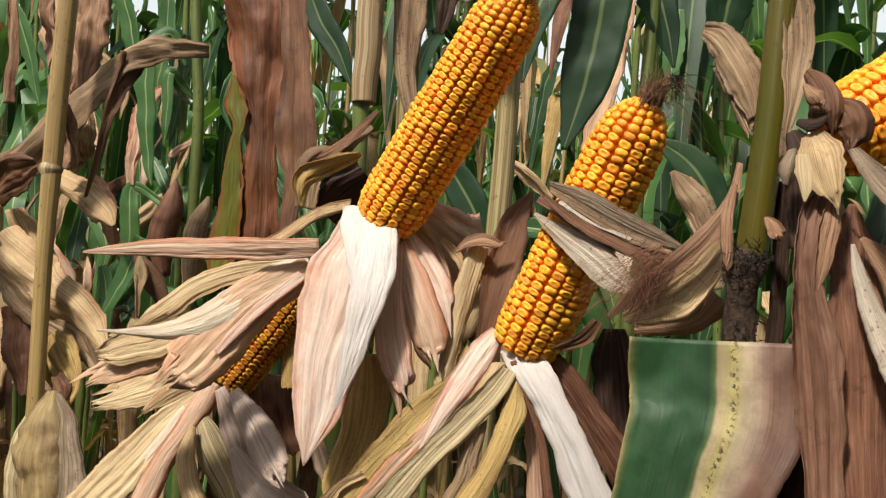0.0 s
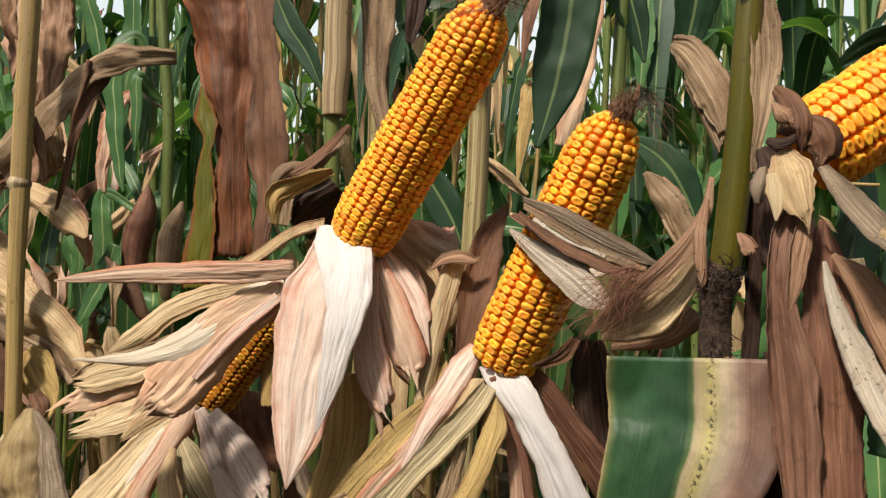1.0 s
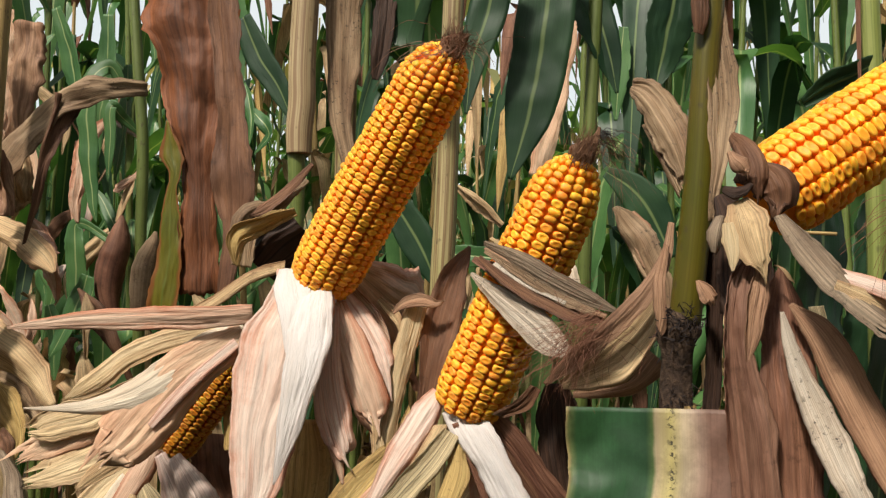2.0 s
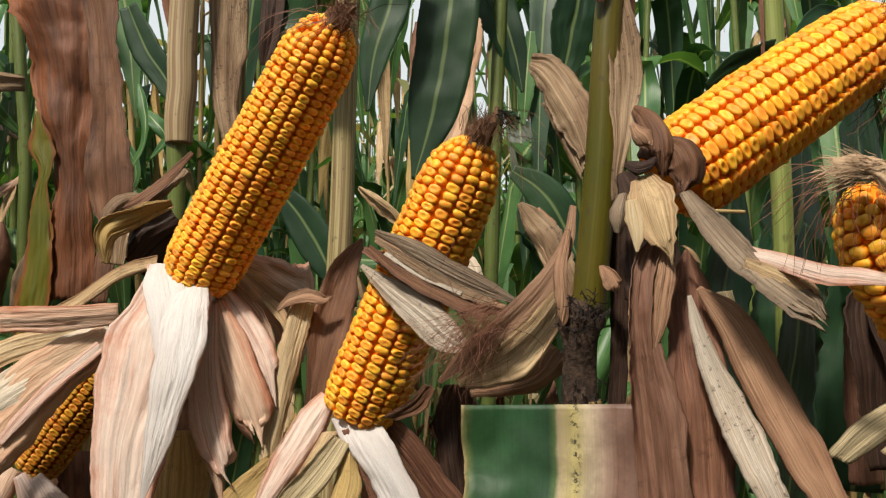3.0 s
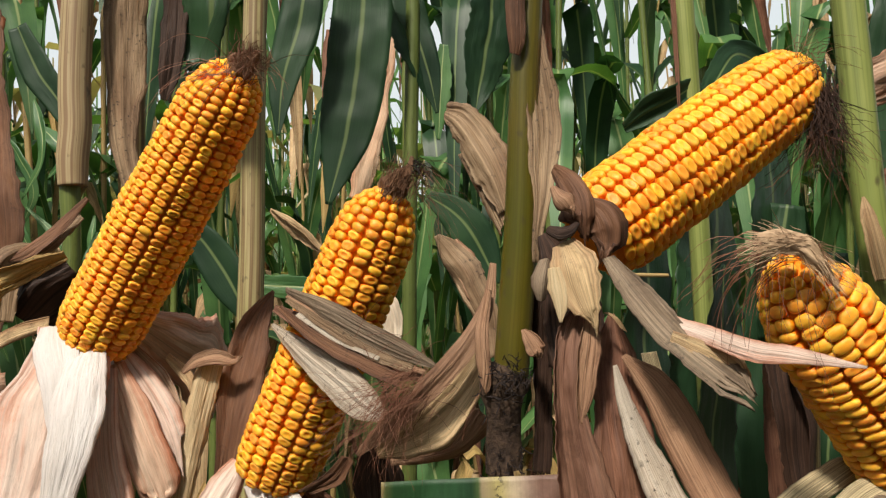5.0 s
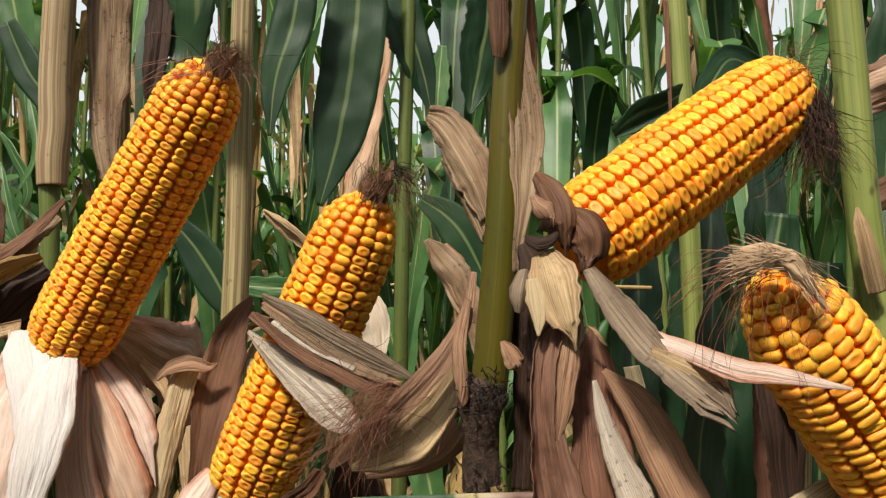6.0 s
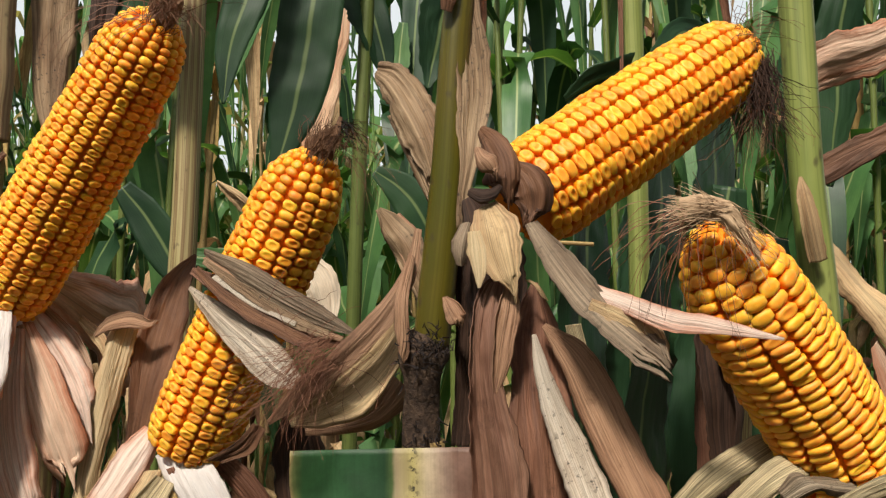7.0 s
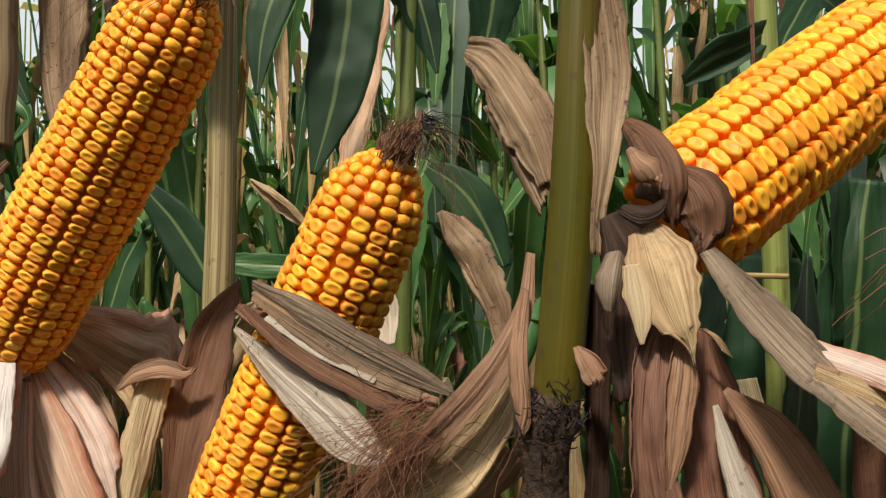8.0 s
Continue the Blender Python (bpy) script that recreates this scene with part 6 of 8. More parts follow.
sheet("husk", [(0.230, 0.590, 1.212, 0.0045, 0.0000, 0.0005), (0.233, 0.590, 1.199, 0.0040, 0.0000, 0.0000), (0.233, 0.590, 1.188, 0.0025, 0.0000, 0.0015)], "cream", ear_c, seed=106)
sheet("husk", [(0.200, 0.545, 1.260, 0.0028, 0.0000, 0.0019), (0.210, 0.530, 1.241, 0.0061, 0.0000, 0.0045), (0.221, 0.512, 1.222, 0.0058, 0.0000, 0.0054), (0.234, 0.500, 1.208, 0.0052, 0.0000, 0.0060), (0.242, 0.492, 1.200, 0.0052, 0.0000, 0.0051), (0.249, 0.488, 1.191, 0.0026, 0.0000, 0.0021)], "weathered", ear_c, "weathered grey husk with a frayed end", bow=0.06, crease=0.9, ripple=0.1, pleat=0.04, ragged=0.16, prongs=4, crumple=0.12, tear=0.5, seed=107)
sheet("husk", [(0.227, 0.525, 1.227, 0.0024, 0.0000, 0.0028), (0.236, 0.515, 1.217, 0.0051, 0.0000, 0.0051), (0.243, 0.508, 1.207, 0.0057, 0.0000, 0.0043), (0.248, 0.504, 1.198, 0.0022, 0.0000, 0.0014)], "tan", ear_c, bow=0.3, crease=0.9, ripple=0.12, ragged=0.15, crumple=0.12, seed=108)
sheet("husk", [(0.218, 0.510, 1.223, -0.0010, 0.0000, -0.0025), (0.232, 0.505, 1.216, -0.0015, 0.0000, -0.0035), (0.243, 0.502, 1.208, -0.0010, 0.0000, -0.0025)], "tan", ear_c, seed=109)
sheet("husk", [(0.213, 0.550, 1.247, 0.0013, 0.0000, 0.0010), (0.219, 0.530, 1.232, 0.0024, 0.0000, 0.0031), (0.232, 0.508, 1.224, 0.0019, 0.0000, 0.0040), (0.246, 0.490, 1.217, 0.0017, 0.0000, 0.0045), (0.256, 0.478, 1.215, 0.0009, 0.0000, 0.0041), (0.281, 0.466, 1.210, 0.0001, 0.0000, 0.0005)], "blush", ear_c, "thin pink husk", bow=0.3, crease=0.6, ripple=0.08, pleat=0.04, ragged=0.08, seed=110)

# plant with the fourth ear and the green stalk
plant_d = thing("maize_plant", (0.418, 0.7, 0.0), "green-stalked maize plant with an uneven orange ear in cream husks", "plant", "ripe maize plants")
part("stalk", tube_mesh([(0.378, 0.700, 2.200, 0.0050), (0.383, 0.700, 2.050, 0.0065), (0.388, 0.700, 1.900, 0.0080), (0.395, 0.700, 1.757, 0.0090), (0.401, 0.700, 1.613, 0.0100), (0.408, 0.700, 1.470, 0.0110), (0.411, 0.700, 1.401, 0.0110), (0.415, 0.700, 1.303, 0.0110), (0.422, 0.700, 1.228, 0.0115), (0.427, 0.700, 1.125, 0.0115), (0.429, 0.700, 0.984, 0.0117), (0.432, 0.700, 0.844, 0.0119), (0.434, 0.700, 0.703, 0.0121), (0.437, 0.700, 0.562, 0.0123), (0.440, 0.700, 0.422, 0.0124), (0.442, 0.700, 0.281, 0.0126), (0.445, 0.700, 0.141, 0.0128), (0.447, 0.700, 0.000, 0.0130)], steps=110, uneven=0.008, sides=24), STALK["spotted"], plant_d)
ear_d = ear(plant_d, (0.351, 0.53, 1.139), (0.263, 0.5, 1.255), 0.0262, 15, 0.0043, "ripe", 19, "uneven orange maize ear with crooked rows of big kernels", wobble=0.7, tip_round=0.2)
blade("leaf", [(0.457, 0.800, 1.392, 0.0320, 0), (0.484, 0.790, 1.408, 0.0420, 20), (0.520, 0.780, 1.419, 0.0380, 20), (0.578, 0.770, 1.440, 0.0280, 0)], "pink", plant_d, "pinkish dry leaf behind the stalk", ripple=0.09, crease=0.2, seed=111)
blade("leaf", [(0.463, 0.780, 1.314, 0.0270, 0), (0.484, 0.770, 1.325, 0.0310, 0), (0.509, 0.760, 1.337, 0.0310, 0), (0.561, 0.750, 1.369, 0.0220, 0)], "brown", plant_d, ripple=0.12, seed=112)
blade("leaf", [(0.396, 0.672, 1.301, 0.0020, 0), (0.397, 0.670, 1.288, 0.0100, 0), (0.402, 0.672, 1.270, 0.0120, 0), (0.410, 0.680, 1.249, 0.0110, 0)], "tan", plant_d, "dry sheath tip against the stalk", ripple=0.12, seed=113)
blade("leaf", [(0.444, 0.740, 1.268, 0.0250, 0), (0.463, 0.730, 1.248, 0.0330, 0), (0.481, 0.720, 1.220, 0.0370, 0), (0.500, 0.720, 1.182, 0.0280, 0)], "tan", plant_d, ripple=0.09, seed=114)
blade("leaf", [(0.355, 0.740, 1.201, 0.0020, 0), (0.359, 0.740, 1.177, 0.0130, 0), (0.362, 0.740, 1.142, 0.0200, 0), (0.366, 0.740, 1.081, 0.0240, 0)], "mauve", plant_d, ripple=0.12, seed=115)
# dark leaf added before the stalk in place of the shade there
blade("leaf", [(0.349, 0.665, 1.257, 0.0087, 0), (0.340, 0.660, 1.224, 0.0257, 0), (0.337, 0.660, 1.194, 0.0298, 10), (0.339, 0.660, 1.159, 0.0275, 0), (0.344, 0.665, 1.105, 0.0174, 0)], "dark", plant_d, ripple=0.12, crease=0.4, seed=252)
part("stalk", tube_mesh([(0.417, 0.800, 1.211, 0.0050), (0.413, 0.800, 1.151, 0.0070), (0.408, 0.800, 1.066, 0.0075)]), STALK["mixed"], plant_d)
blade("leaf", [(0.418, 0.830, 1.315, 0.0280, 0), (0.407, 0.830, 1.247, 0.0520, 0), (0.399, 0.830, 1.170, 0.0560, 0), (0.390, 0.830, 1.059, 0.0510, 0)], "green", plant_d, ripple=0.06, hem=0, crease=0.2, seed=116)
blade("leaf", [(0.465, 0.850, 1.276, 0.0250, 0), (0.458, 0.850, 1.210, 0.0390, 0), (0.452, 0.850, 1.136, 0.0340, 0), (0.448, 0.850, 1.053, 0.0290, 0)], "green", plant_d, ripple=0.06, hem=0, crease=0.2, seed=117)
# four dark-coloured leaves turned from the sun, in place of the ear's shade
blade("leaf", [(0.327, 0.735, 1.263, 0.0120, -50), (0.319, 0.730, 1.221, 0.0437, -50), (0.311, 0.726, 1.160, 0.0620, -50), (0.303, 0.722, 1.094, 0.0618, -50), (0.294, 0.720, 1.022, 0.0418, -50)], "green", plant_d, "hanging green leaf, its colour darkened for shade", ripple=0.05, hem=0, crease=0.15, sway=0.03, fold=0.1, seed=118)
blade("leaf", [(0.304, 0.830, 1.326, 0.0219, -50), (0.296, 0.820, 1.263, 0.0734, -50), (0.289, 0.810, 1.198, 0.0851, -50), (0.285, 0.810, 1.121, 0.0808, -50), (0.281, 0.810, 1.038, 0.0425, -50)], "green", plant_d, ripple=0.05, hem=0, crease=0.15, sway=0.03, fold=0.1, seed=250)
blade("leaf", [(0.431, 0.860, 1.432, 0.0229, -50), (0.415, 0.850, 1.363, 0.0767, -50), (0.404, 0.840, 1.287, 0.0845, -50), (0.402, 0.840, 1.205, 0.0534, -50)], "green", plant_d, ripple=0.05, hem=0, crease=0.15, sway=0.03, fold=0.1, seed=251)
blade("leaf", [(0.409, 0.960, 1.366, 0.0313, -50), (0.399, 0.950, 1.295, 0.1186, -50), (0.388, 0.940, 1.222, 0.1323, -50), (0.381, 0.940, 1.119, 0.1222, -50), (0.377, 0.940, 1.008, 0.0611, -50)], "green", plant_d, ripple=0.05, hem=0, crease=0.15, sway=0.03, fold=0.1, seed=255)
blade("leaf", [(0.565, 0.900, 1.529, 0.0330, 0), (0.557, 0.900, 1.455, 0.0460, 0), (0.550, 0.900, 1.392, 0.0380, 0), (0.543, 0.900, 1.325, 0.0060, 0)], "green", plant_d, ripple=0.06, hem=0, crease=0.2, seed=119)

# plant behind the third ear
plant_f = thing("maize_plant", (0.315, 0.76, 0.0), "maize plant with a yellow-green stalk", "plant", "ripe maize plants")
part("stalk", tube_mesh([(0.294, 0.760, 2.000, 0.0050), (0.299, 0.760, 1.877, 0.0059), (0.304, 0.760, 1.754, 0.0068), (0.309, 0.760, 1.632, 0.0076), (0.314, 0.760, 1.509, 0.0085), (0.316, 0.760, 1.442, 0.0085), (0.318, 0.760, 1.379, 0.0080), (0.320, 0.760, 1.277, 0.0075), (0.320, 0.760, 1.172, 0.0075), (0.320, 0.760, 1.025, 0.0082), (0.320, 0.760, 0.879, 0.0089), (0.320, 0.760, 0.732, 0.0096), (0.320, 0.760, 0.586, 0.0103), (0.320, 0.760, 0.440, 0.0109), (0.320, 0.760, 0.293, 0.0116), (0.320, 0.760, 0.147, 0.0123), (0.320, 0.760, 0.000, 0.0130)], steps=110, uneven=0.008, sides=24, flute=0.03), STALK["spotted"], plant_f)
sheet("leaf", [(0.304, 0.745, 1.461, 0.0020, 0.0000, 0.0000), (0.304, 0.744, 1.411, 0.0020, 0.0000, 0.0000), (0.304, 0.743, 1.373, 0.0010, 0.0000, -0.0020), (0.304, 0.743, 1.355, 0.0005, 0.0000, -0.0005)], "mauve", plant_f, "brown dry sheath edge", seed=120)
blade("leaf", [(0.324, 0.770, 1.369, 0.0040, 0), (0.347, 0.790, 1.405, 0.0190, 0), (0.378, 0.820, 1.436, 0.0260, 0), (0.414, 0.850, 1.432, 0.0200, 0), (0.437, 0.870, 1.404, 0.0030, 0)], "green", plant_f, ripple=0.08, hem=0, crease=0.2, fold=0.2, seed=121)

# withered plant at the start of the walk
plant_g = thing("maize_plant", (-0.803, 1.3, 0.0), "withered maize plant with a straw stalk and a bulging dry husk", "plant", "ripe maize plants")
part("stalk", tube_mesh([(-0.656, 1.165, 2.178, 0.0045), (-0.665, 1.165, 2.057, 0.0067), (-0.674, 1.165, 1.936, 0.0089), (-0.683, 1.165, 1.815, 0.0112), (-0.692, 1.165, 1.694, 0.0134), (-0.698, 1.165, 1.562, 0.0134), (-0.703, 1.165, 1.431, 0.0138), (-0.705, 1.165, 1.318, 0.0134), (-0.707, 1.165, 1.204, 0.0116), (-0.706, 1.165, 1.097, 0.0114), (-0.705, 1.165, 0.990, 0.0112), (-0.708, 1.165, 0.867, 0.0112), (-0.710, 1.165, 0.743, 0.0111), (-0.713, 1.165, 0.620, 0.0110), (-0.715, 1.165, 0.497, 0.0109), (-0.718, 1.165, 0.374, 0.0109), (-0.720, 1.165, 0.250, 0.0108), (-0.723, 1.165, 0.000, 0.0107)], steps=110, uneven=0.008, sides=24), STALK["straw"], plant_g)
part("node", tube_mesh([(-0.705, 1.165, 1.327, 0.0129), (-0.706, 1.165, 1.318, 0.0160), (-0.706, 1.165, 1.308, 0.0129)]), STALK["sheath"], plant_g)
blade("leaf", [(-0.543, 1.300, 1.531, 0.0250, 0), (-0.587, 1.240, 1.518, 0.0390, 0), (-0.645, 1.230, 1.500, 0.0460, 20), (-0.699, 1.220, 1.453, 0.0550, 30), (-0.751, 1.220, 1.397, 0.0660, 20), (-0.830, 1.220, 1.322, 0.0570, 0), (-0.886, 1.220, 1.295, 0.0290, 0)], "grey", plant_g, "drooping grey-brown dry leaf", ripple=0.15, seed=122)
blade("leaf", [(-0.788, 1.230, 1.655, 0.0580, 0), (-0.782, 1.230, 1.585, 0.0610, 0), (-0.770, 1.230, 1.524, 0.0580, 0), (-0.769, 1.230, 1.481, 0.0130, 0)], "umber", plant_g, ripple=0.18, seed=123)
blade("leaf", [(-0.639, 1.220, 1.504, 0.0280, 0), (-0.656, 1.220, 1.428, 0.0220, 0), (-0.666, 1.220, 1.377, 0.0120, 0), (-0.686, 1.220, 1.284, 0.0030, 0)], "brown", plant_g, ripple=0.24, seed=124)
blade("leaf", [(-0.747, 1.230, 1.317, 0.0280, 0), (-0.696, 1.220, 1.292, 0.0371, 0), (-0.662, 1.220, 1.268, 0.0330, 0), (-0.638, 1.220, 1.244, 0.0060, 0)], "tan", plant_g, ripple=0.18, seed=125)
blade("leaf", [(-0.711, 1.200, 1.414, 0.0280, 0), (-0.699, 1.200, 1.373, 0.0510, 0), (-0.699, 1.200, 1.323, 0.0370, 0)], "umber", plant_g, ripple=0.18, seed=126)
blade("leaf", [(-0.825, 1.200, 1.219, 0.0661, 0), (-0.748, 1.190, 1.163, 0.0641, 0), (-0.681, 1.190, 1.118, 0.0591, 0), (-0.615, 1.190, 1.058, 0.0170, 0)], "tan", plant_g, ripple=0.09, seed=127)
blade("leaf", [(-0.841, 1.210, 1.202, 0.0560, 0), (-0.750, 1.210, 1.122, 0.0561, 0), (-0.683, 1.210, 1.085, 0.0541, 0), (-0.643, 1.210, 1.038, 0.0180, 0)], "grey", plant_g, ripple=0.12, seed=128)
blade("leaf", [(-0.780, 1.200, 1.121, 0.0460, 0), (-0.765, 1.200, 1.056, 0.0551, 0), (-0.750, 1.200, 0.991, 0.0190, 0)], "mauve", plant_g, ripple=0.18, seed=129)
blade("leaf", [(-0.708, 1.200, 1.084, 0.0271, 0), (-0.692, 1.200, 1.060, 0.0531, 0), (-0.671, 1.200, 1.021, 0.0351, 0), (-0.677, 1.200, 0.980, 0.0061, 0)], "ochre", plant_g, ripple=0.24, seed=130)
blade("leaf", [(-0.822, 1.200, 1.627, 0.0290, 0), (-0.817, 1.200, 1.524, 0.0320, 0), (-0.819, 1.200, 1.421, 0.0290, 0)], "umber", plant_g, ripple=0.18, seed=131)
blade("leaf", [(-0.833, 1.190, 1.293, 0.0560, 0), (-0.781, 1.180, 1.318, 0.0550, 0), (-0.745, 1.180, 1.327, 0.0180, 0)], "brown", plant_g, ripple=0.18, seed=132)
part("husked_ear", tube_mesh([(-0.687, 1.200, 1.015, 0.0060), (-0.689, 1.190, 0.993, 0.0160), (-0.691, 1.180, 0.950, 0.0406), (-0.692, 1.180, 0.894, 0.0512), (-0.687, 1.180, 0.824, 0.0472), (-0.690, 1.190, 0.774, 0.0267)], uneven=0.05, sides=36, steps=60), HUSK["cream"], plant_g, "bulging cream husk with a brown neck")
sheet("husk", [(-0.650, 1.120, 1.013, 0.0107, 0.0000, 0.0006), (-0.648, 1.105, 0.987, 0.0300, 0.0000, 0.0018), (-0.646, 1.090, 0.956, 0.0448, 0.0000, 0.0030), (-0.644, 1.085, 0.917, 0.0517, 0.0000, 0.0037), (-0.637, 1.085, 0.874, 0.0523, 0.0000, 0.0041), (-0.627, 1.090, 0.805, 0.0397, 0.0000, 0.0035)], "pod", plant_g, "dull olive-brown swollen husk", bow=0.75, crease=0.5, ripple=0.1, pleat=0.04, ragged=0.04, roll=0.0, seed=133)
sheet("husk", [(-0.640, 1.115, 1.011, 0.0082, 0.0000, 0.0005), (-0.612, 1.095, 0.986, 0.0136, 0.0000, 0.0008), (-0.595, 1.075, 0.955, 0.0188, 0.0000, 0.0013), (-0.587, 1.070, 0.917, 0.0240, 0.0000, 0.0018), (-0.586, 1.070, 0.878, 0.0294, 0.0000, 0.0023), (-0.589, 1.075, 0.813, 0.0272, 0.0000, 0.0024)], "weathered", plant_g, "pale grey inner husk", bow=0.5, crease=0.7, ripple=0.1, pleat=0.04, ragged=0.08, seed=134)
sheet("leaf", [(-0.821, 1.240, 1.265, 0.0132, 0.0000, 0.0048), (-0.792, 1.240, 1.206, 0.0270, 0.0000, 0.0077), (-0.772, 1.240, 1.138, 0.0234, 0.0000, 0.0025), (-0.771, 1.240, 1.070, 0.0113, 0.0000, -0.0009), (-0.782, 1.240, 1.027, 0.0028, 0.0000, -0.0005)], "tan", plant_g, bow=0.3, crease=0.9, ripple=0.2, ragged=0.2, tear=0.5, seed=235)
sheet("leaf", [(-0.746, 1.250, 1.320, 0.0057, 0.0000, 0.0067), (-0.703, 1.245, 1.291, 0.0154, 0.0000, 0.0156), (-0.664, 1.240, 1.257, 0.0190, 0.0000, 0.0128), (-0.648, 1.240, 1.228, 0.0065, 0.0000, 0.0029)], "blush", plant_g, bow=0.3, crease=0.9, ripple=0.2, ragged=0.2, tear=0.5, seed=234)
sheet("leaf", [(-0.740, 1.270, 1.447, 0.0116, 0.0000, -0.0016), (-0.741, 1.265, 1.402, 0.0297, 0.0000, -0.0026), (-0.738, 1.260, 1.353, 0.0315, 0.0000, -0.0028), (-0.744, 1.260, 1.300, 0.0114, 0.0000, -0.0014)], "tan", plant_g, bow=0.3, crease=1.0, ripple=0.2, ragged=0.2, tear=0.5, seed=233)
sheet("leaf", [(-0.773, 1.340, 1.651, 0.0286, 0.0000, -0.0030), (-0.772, 1.335, 1.574, 0.0305, 0.0000, -0.0035), (-0.774, 1.330, 1.507, 0.0233, 0.0000, -0.0020), (-0.773, 1.330, 1.442, 0.0131, 0.0000, 0.0002), (-0.766, 1.330, 1.405, 0.0030, 0.0000, 0.0003)], "umber", plant_g, bow=0.3, crease=1.0, ripple=0.2, ragged=0.2, seed=232)
sheet("leaf", [(-0.838, 1.330, 1.677, 0.0362, 0.0000, -0.0014), (-0.830, 1.325, 1.590, 0.0408, 0.0000, 0.0010), (-0.812, 1.320, 1.513, 0.0384, 0.0000, 0.0005), (-0.813, 1.320, 1.444, 0.0223, 0.0000, -0.0024), (-0.819, 1.320, 1.416, 0.0050, 0.0000, -0.0011)], "peach", plant_g, "sunlit peach-tan dry leaf", bow=0.3, crease=0.9, ripple=0.2, ragged=0.15, tear=0.4, seed=231)
sheet("husk", [(-0.665, 1.150, 1.030, 0.0100, 0.0000, 0.0035), (-0.641, 1.130, 1.016, 0.0160, 0.0000, 0.0035), (-0.642, 1.130, 0.996, 0.0080, 0.0000, 0.0020)], "brown", plant_g, crease=1.4, ripple=0.25, seed=135)

# green plants close behind
plant_h = thing("maize_plant", (0.130, 1.35, 0.0), "green maize plant with broad dark hanging leaves", "plant", "ripe maize plants")
blade("leaf", [(0.069, 1.300, 1.729, 0.0731, 0), (0.054, 1.300, 1.597, 0.0841, 0), (0.035, 1.300, 1.483, 0.0730, 0), (0.007, 1.300, 1.383, 0.0081, 0)], "green", plant_h, ripple=0.05, crease=0.1, hem=0, sway=0.03, bulge=0.04, ragged=0.03, fold=0.2, across=10, seed=136)
blade("leaf", [(0.106, 1.350, 1.748, 0.0420, 0), (0.129, 1.350, 1.644, 0.0460, 0), (0.148, 1.350, 1.575, 0.0360, 0), (0.159, 1.350, 1.515, 0.0050, 0)], "green", plant_h, ripple=0.05, crease=0.1, hem=0, sway=0.03, bulge=0.04, ragged=0.03, fold=0.2, across=10, seed=137)
blade("leaf", [(0.137, 1.200, 1.378, 0.0150, 0), (0.170, 1.200, 1.355, 0.0430, 0), (0.197, 1.200, 1.318, 0.0500, 0), (0.218, 1.200, 1.267, 0.0150, 0)], "green", plant_h, ripple=0.05, crease=0.1, hem=0, sway=0.03, bulge=0.04, ragged=0.03, fold=0.2, across=10, seed=140)
blade("leaf", [(-0.145, 1.150, 1.349, 0.0220, 0), (-0.116, 1.150, 1.313, 0.0430, 0), (-0.091, 1.150, 1.270, 0.0430, 0), (-0.074, 1.150, 1.227, 0.0070, 0)], "green", plant_h, ripple=0.05, crease=0.1, hem=0, sway=0.03, bulge=0.04, ragged=0.03, fold=0.2, across=10, seed=141)
blade("leaf", [(-0.005, 1.250, 1.696, 0.0470, 0), (-0.022, 1.250, 1.609, 0.0550, 0), (-0.043, 1.250, 1.538, 0.0391, 0), (-0.051, 1.250, 1.467, 0.0040, 0)], "green", plant_h, ripple=0.05, crease=0.1, hem=0, sway=0.03, bulge=0.04, ragged=0.03, fold=0.2, across=10, seed=142)
blade("leaf", [(-0.356, 1.200, 1.598, 0.0240, 0), (-0.332, 1.200, 1.543, 0.0390, 0), (-0.301, 1.200, 1.495, 0.0310, 0), (-0.281, 1.200, 1.449, 0.0050, 0)], "green", plant_h, ripple=0.05, crease=0.1, hem=0, sway=0.03, bulge=0.04, ragged=0.03, fold=0.2, across=10, seed=143)
blade("leaf", [(-0.007, 1.500, 1.761, 0.0261, 0), (-0.032, 1.500, 1.688, 0.0452, 20), (-0.058, 1.500, 1.625, 0.0400, 20), (-0.084, 1.500, 1.545, 0.0043, 0)], "fresh", plant_h, ripple=0.06, hem=0, crease=0.12, sway=0.04, fold=0.2, seed=270)
blade("leaf", [(0.099, 1.450, 1.666, 0.0134, 0), (0.091, 1.450, 1.596, 0.0251, 0), (0.071, 1.450, 1.519, 0.0469, 10), (0.056, 1.450, 1.468, 0.0419, 0), (0.042, 1.450, 1.408, 0.0335, 0)], "peach", plant_h, ripple=0.16, crease=0.5, seed=272)
blade("leaf", [(-0.098, 1.500, 1.403, 0.0070, 0), (-0.072, 1.500, 1.386, 0.0296, 0), (-0.046, 1.500, 1.366, 0.0348, 10), (-0.016, 1.500, 1.336, 0.0157, 0)], "tan", plant_h, ripple=0.16, crease=0.5, seed=273)
blade("leaf", [(0.136, 1.000, 1.311, 0.0110, 0), (0.147, 1.000, 1.293, 0.0383, 0), (0.163, 1.000, 1.265, 0.0460, 15), (0.177, 1.000, 1.232, 0.0383, 0), (0.188, 1.000, 1.189, 0.0110, 0)], "grey", plant_h, ripple=0.16, crease=0.5, seed=274)
blade("leaf", [(0.157, 1.020, 1.309, 0.0056, 0), (0.165, 1.010, 1.288, 0.0222, 0), (0.175, 1.000, 1.260, 0.0241, 0), (0.182, 1.000, 1.230, 0.0044, 0)], "umber", plant_h, ripple=0.16, crease=0.5, seed=275)
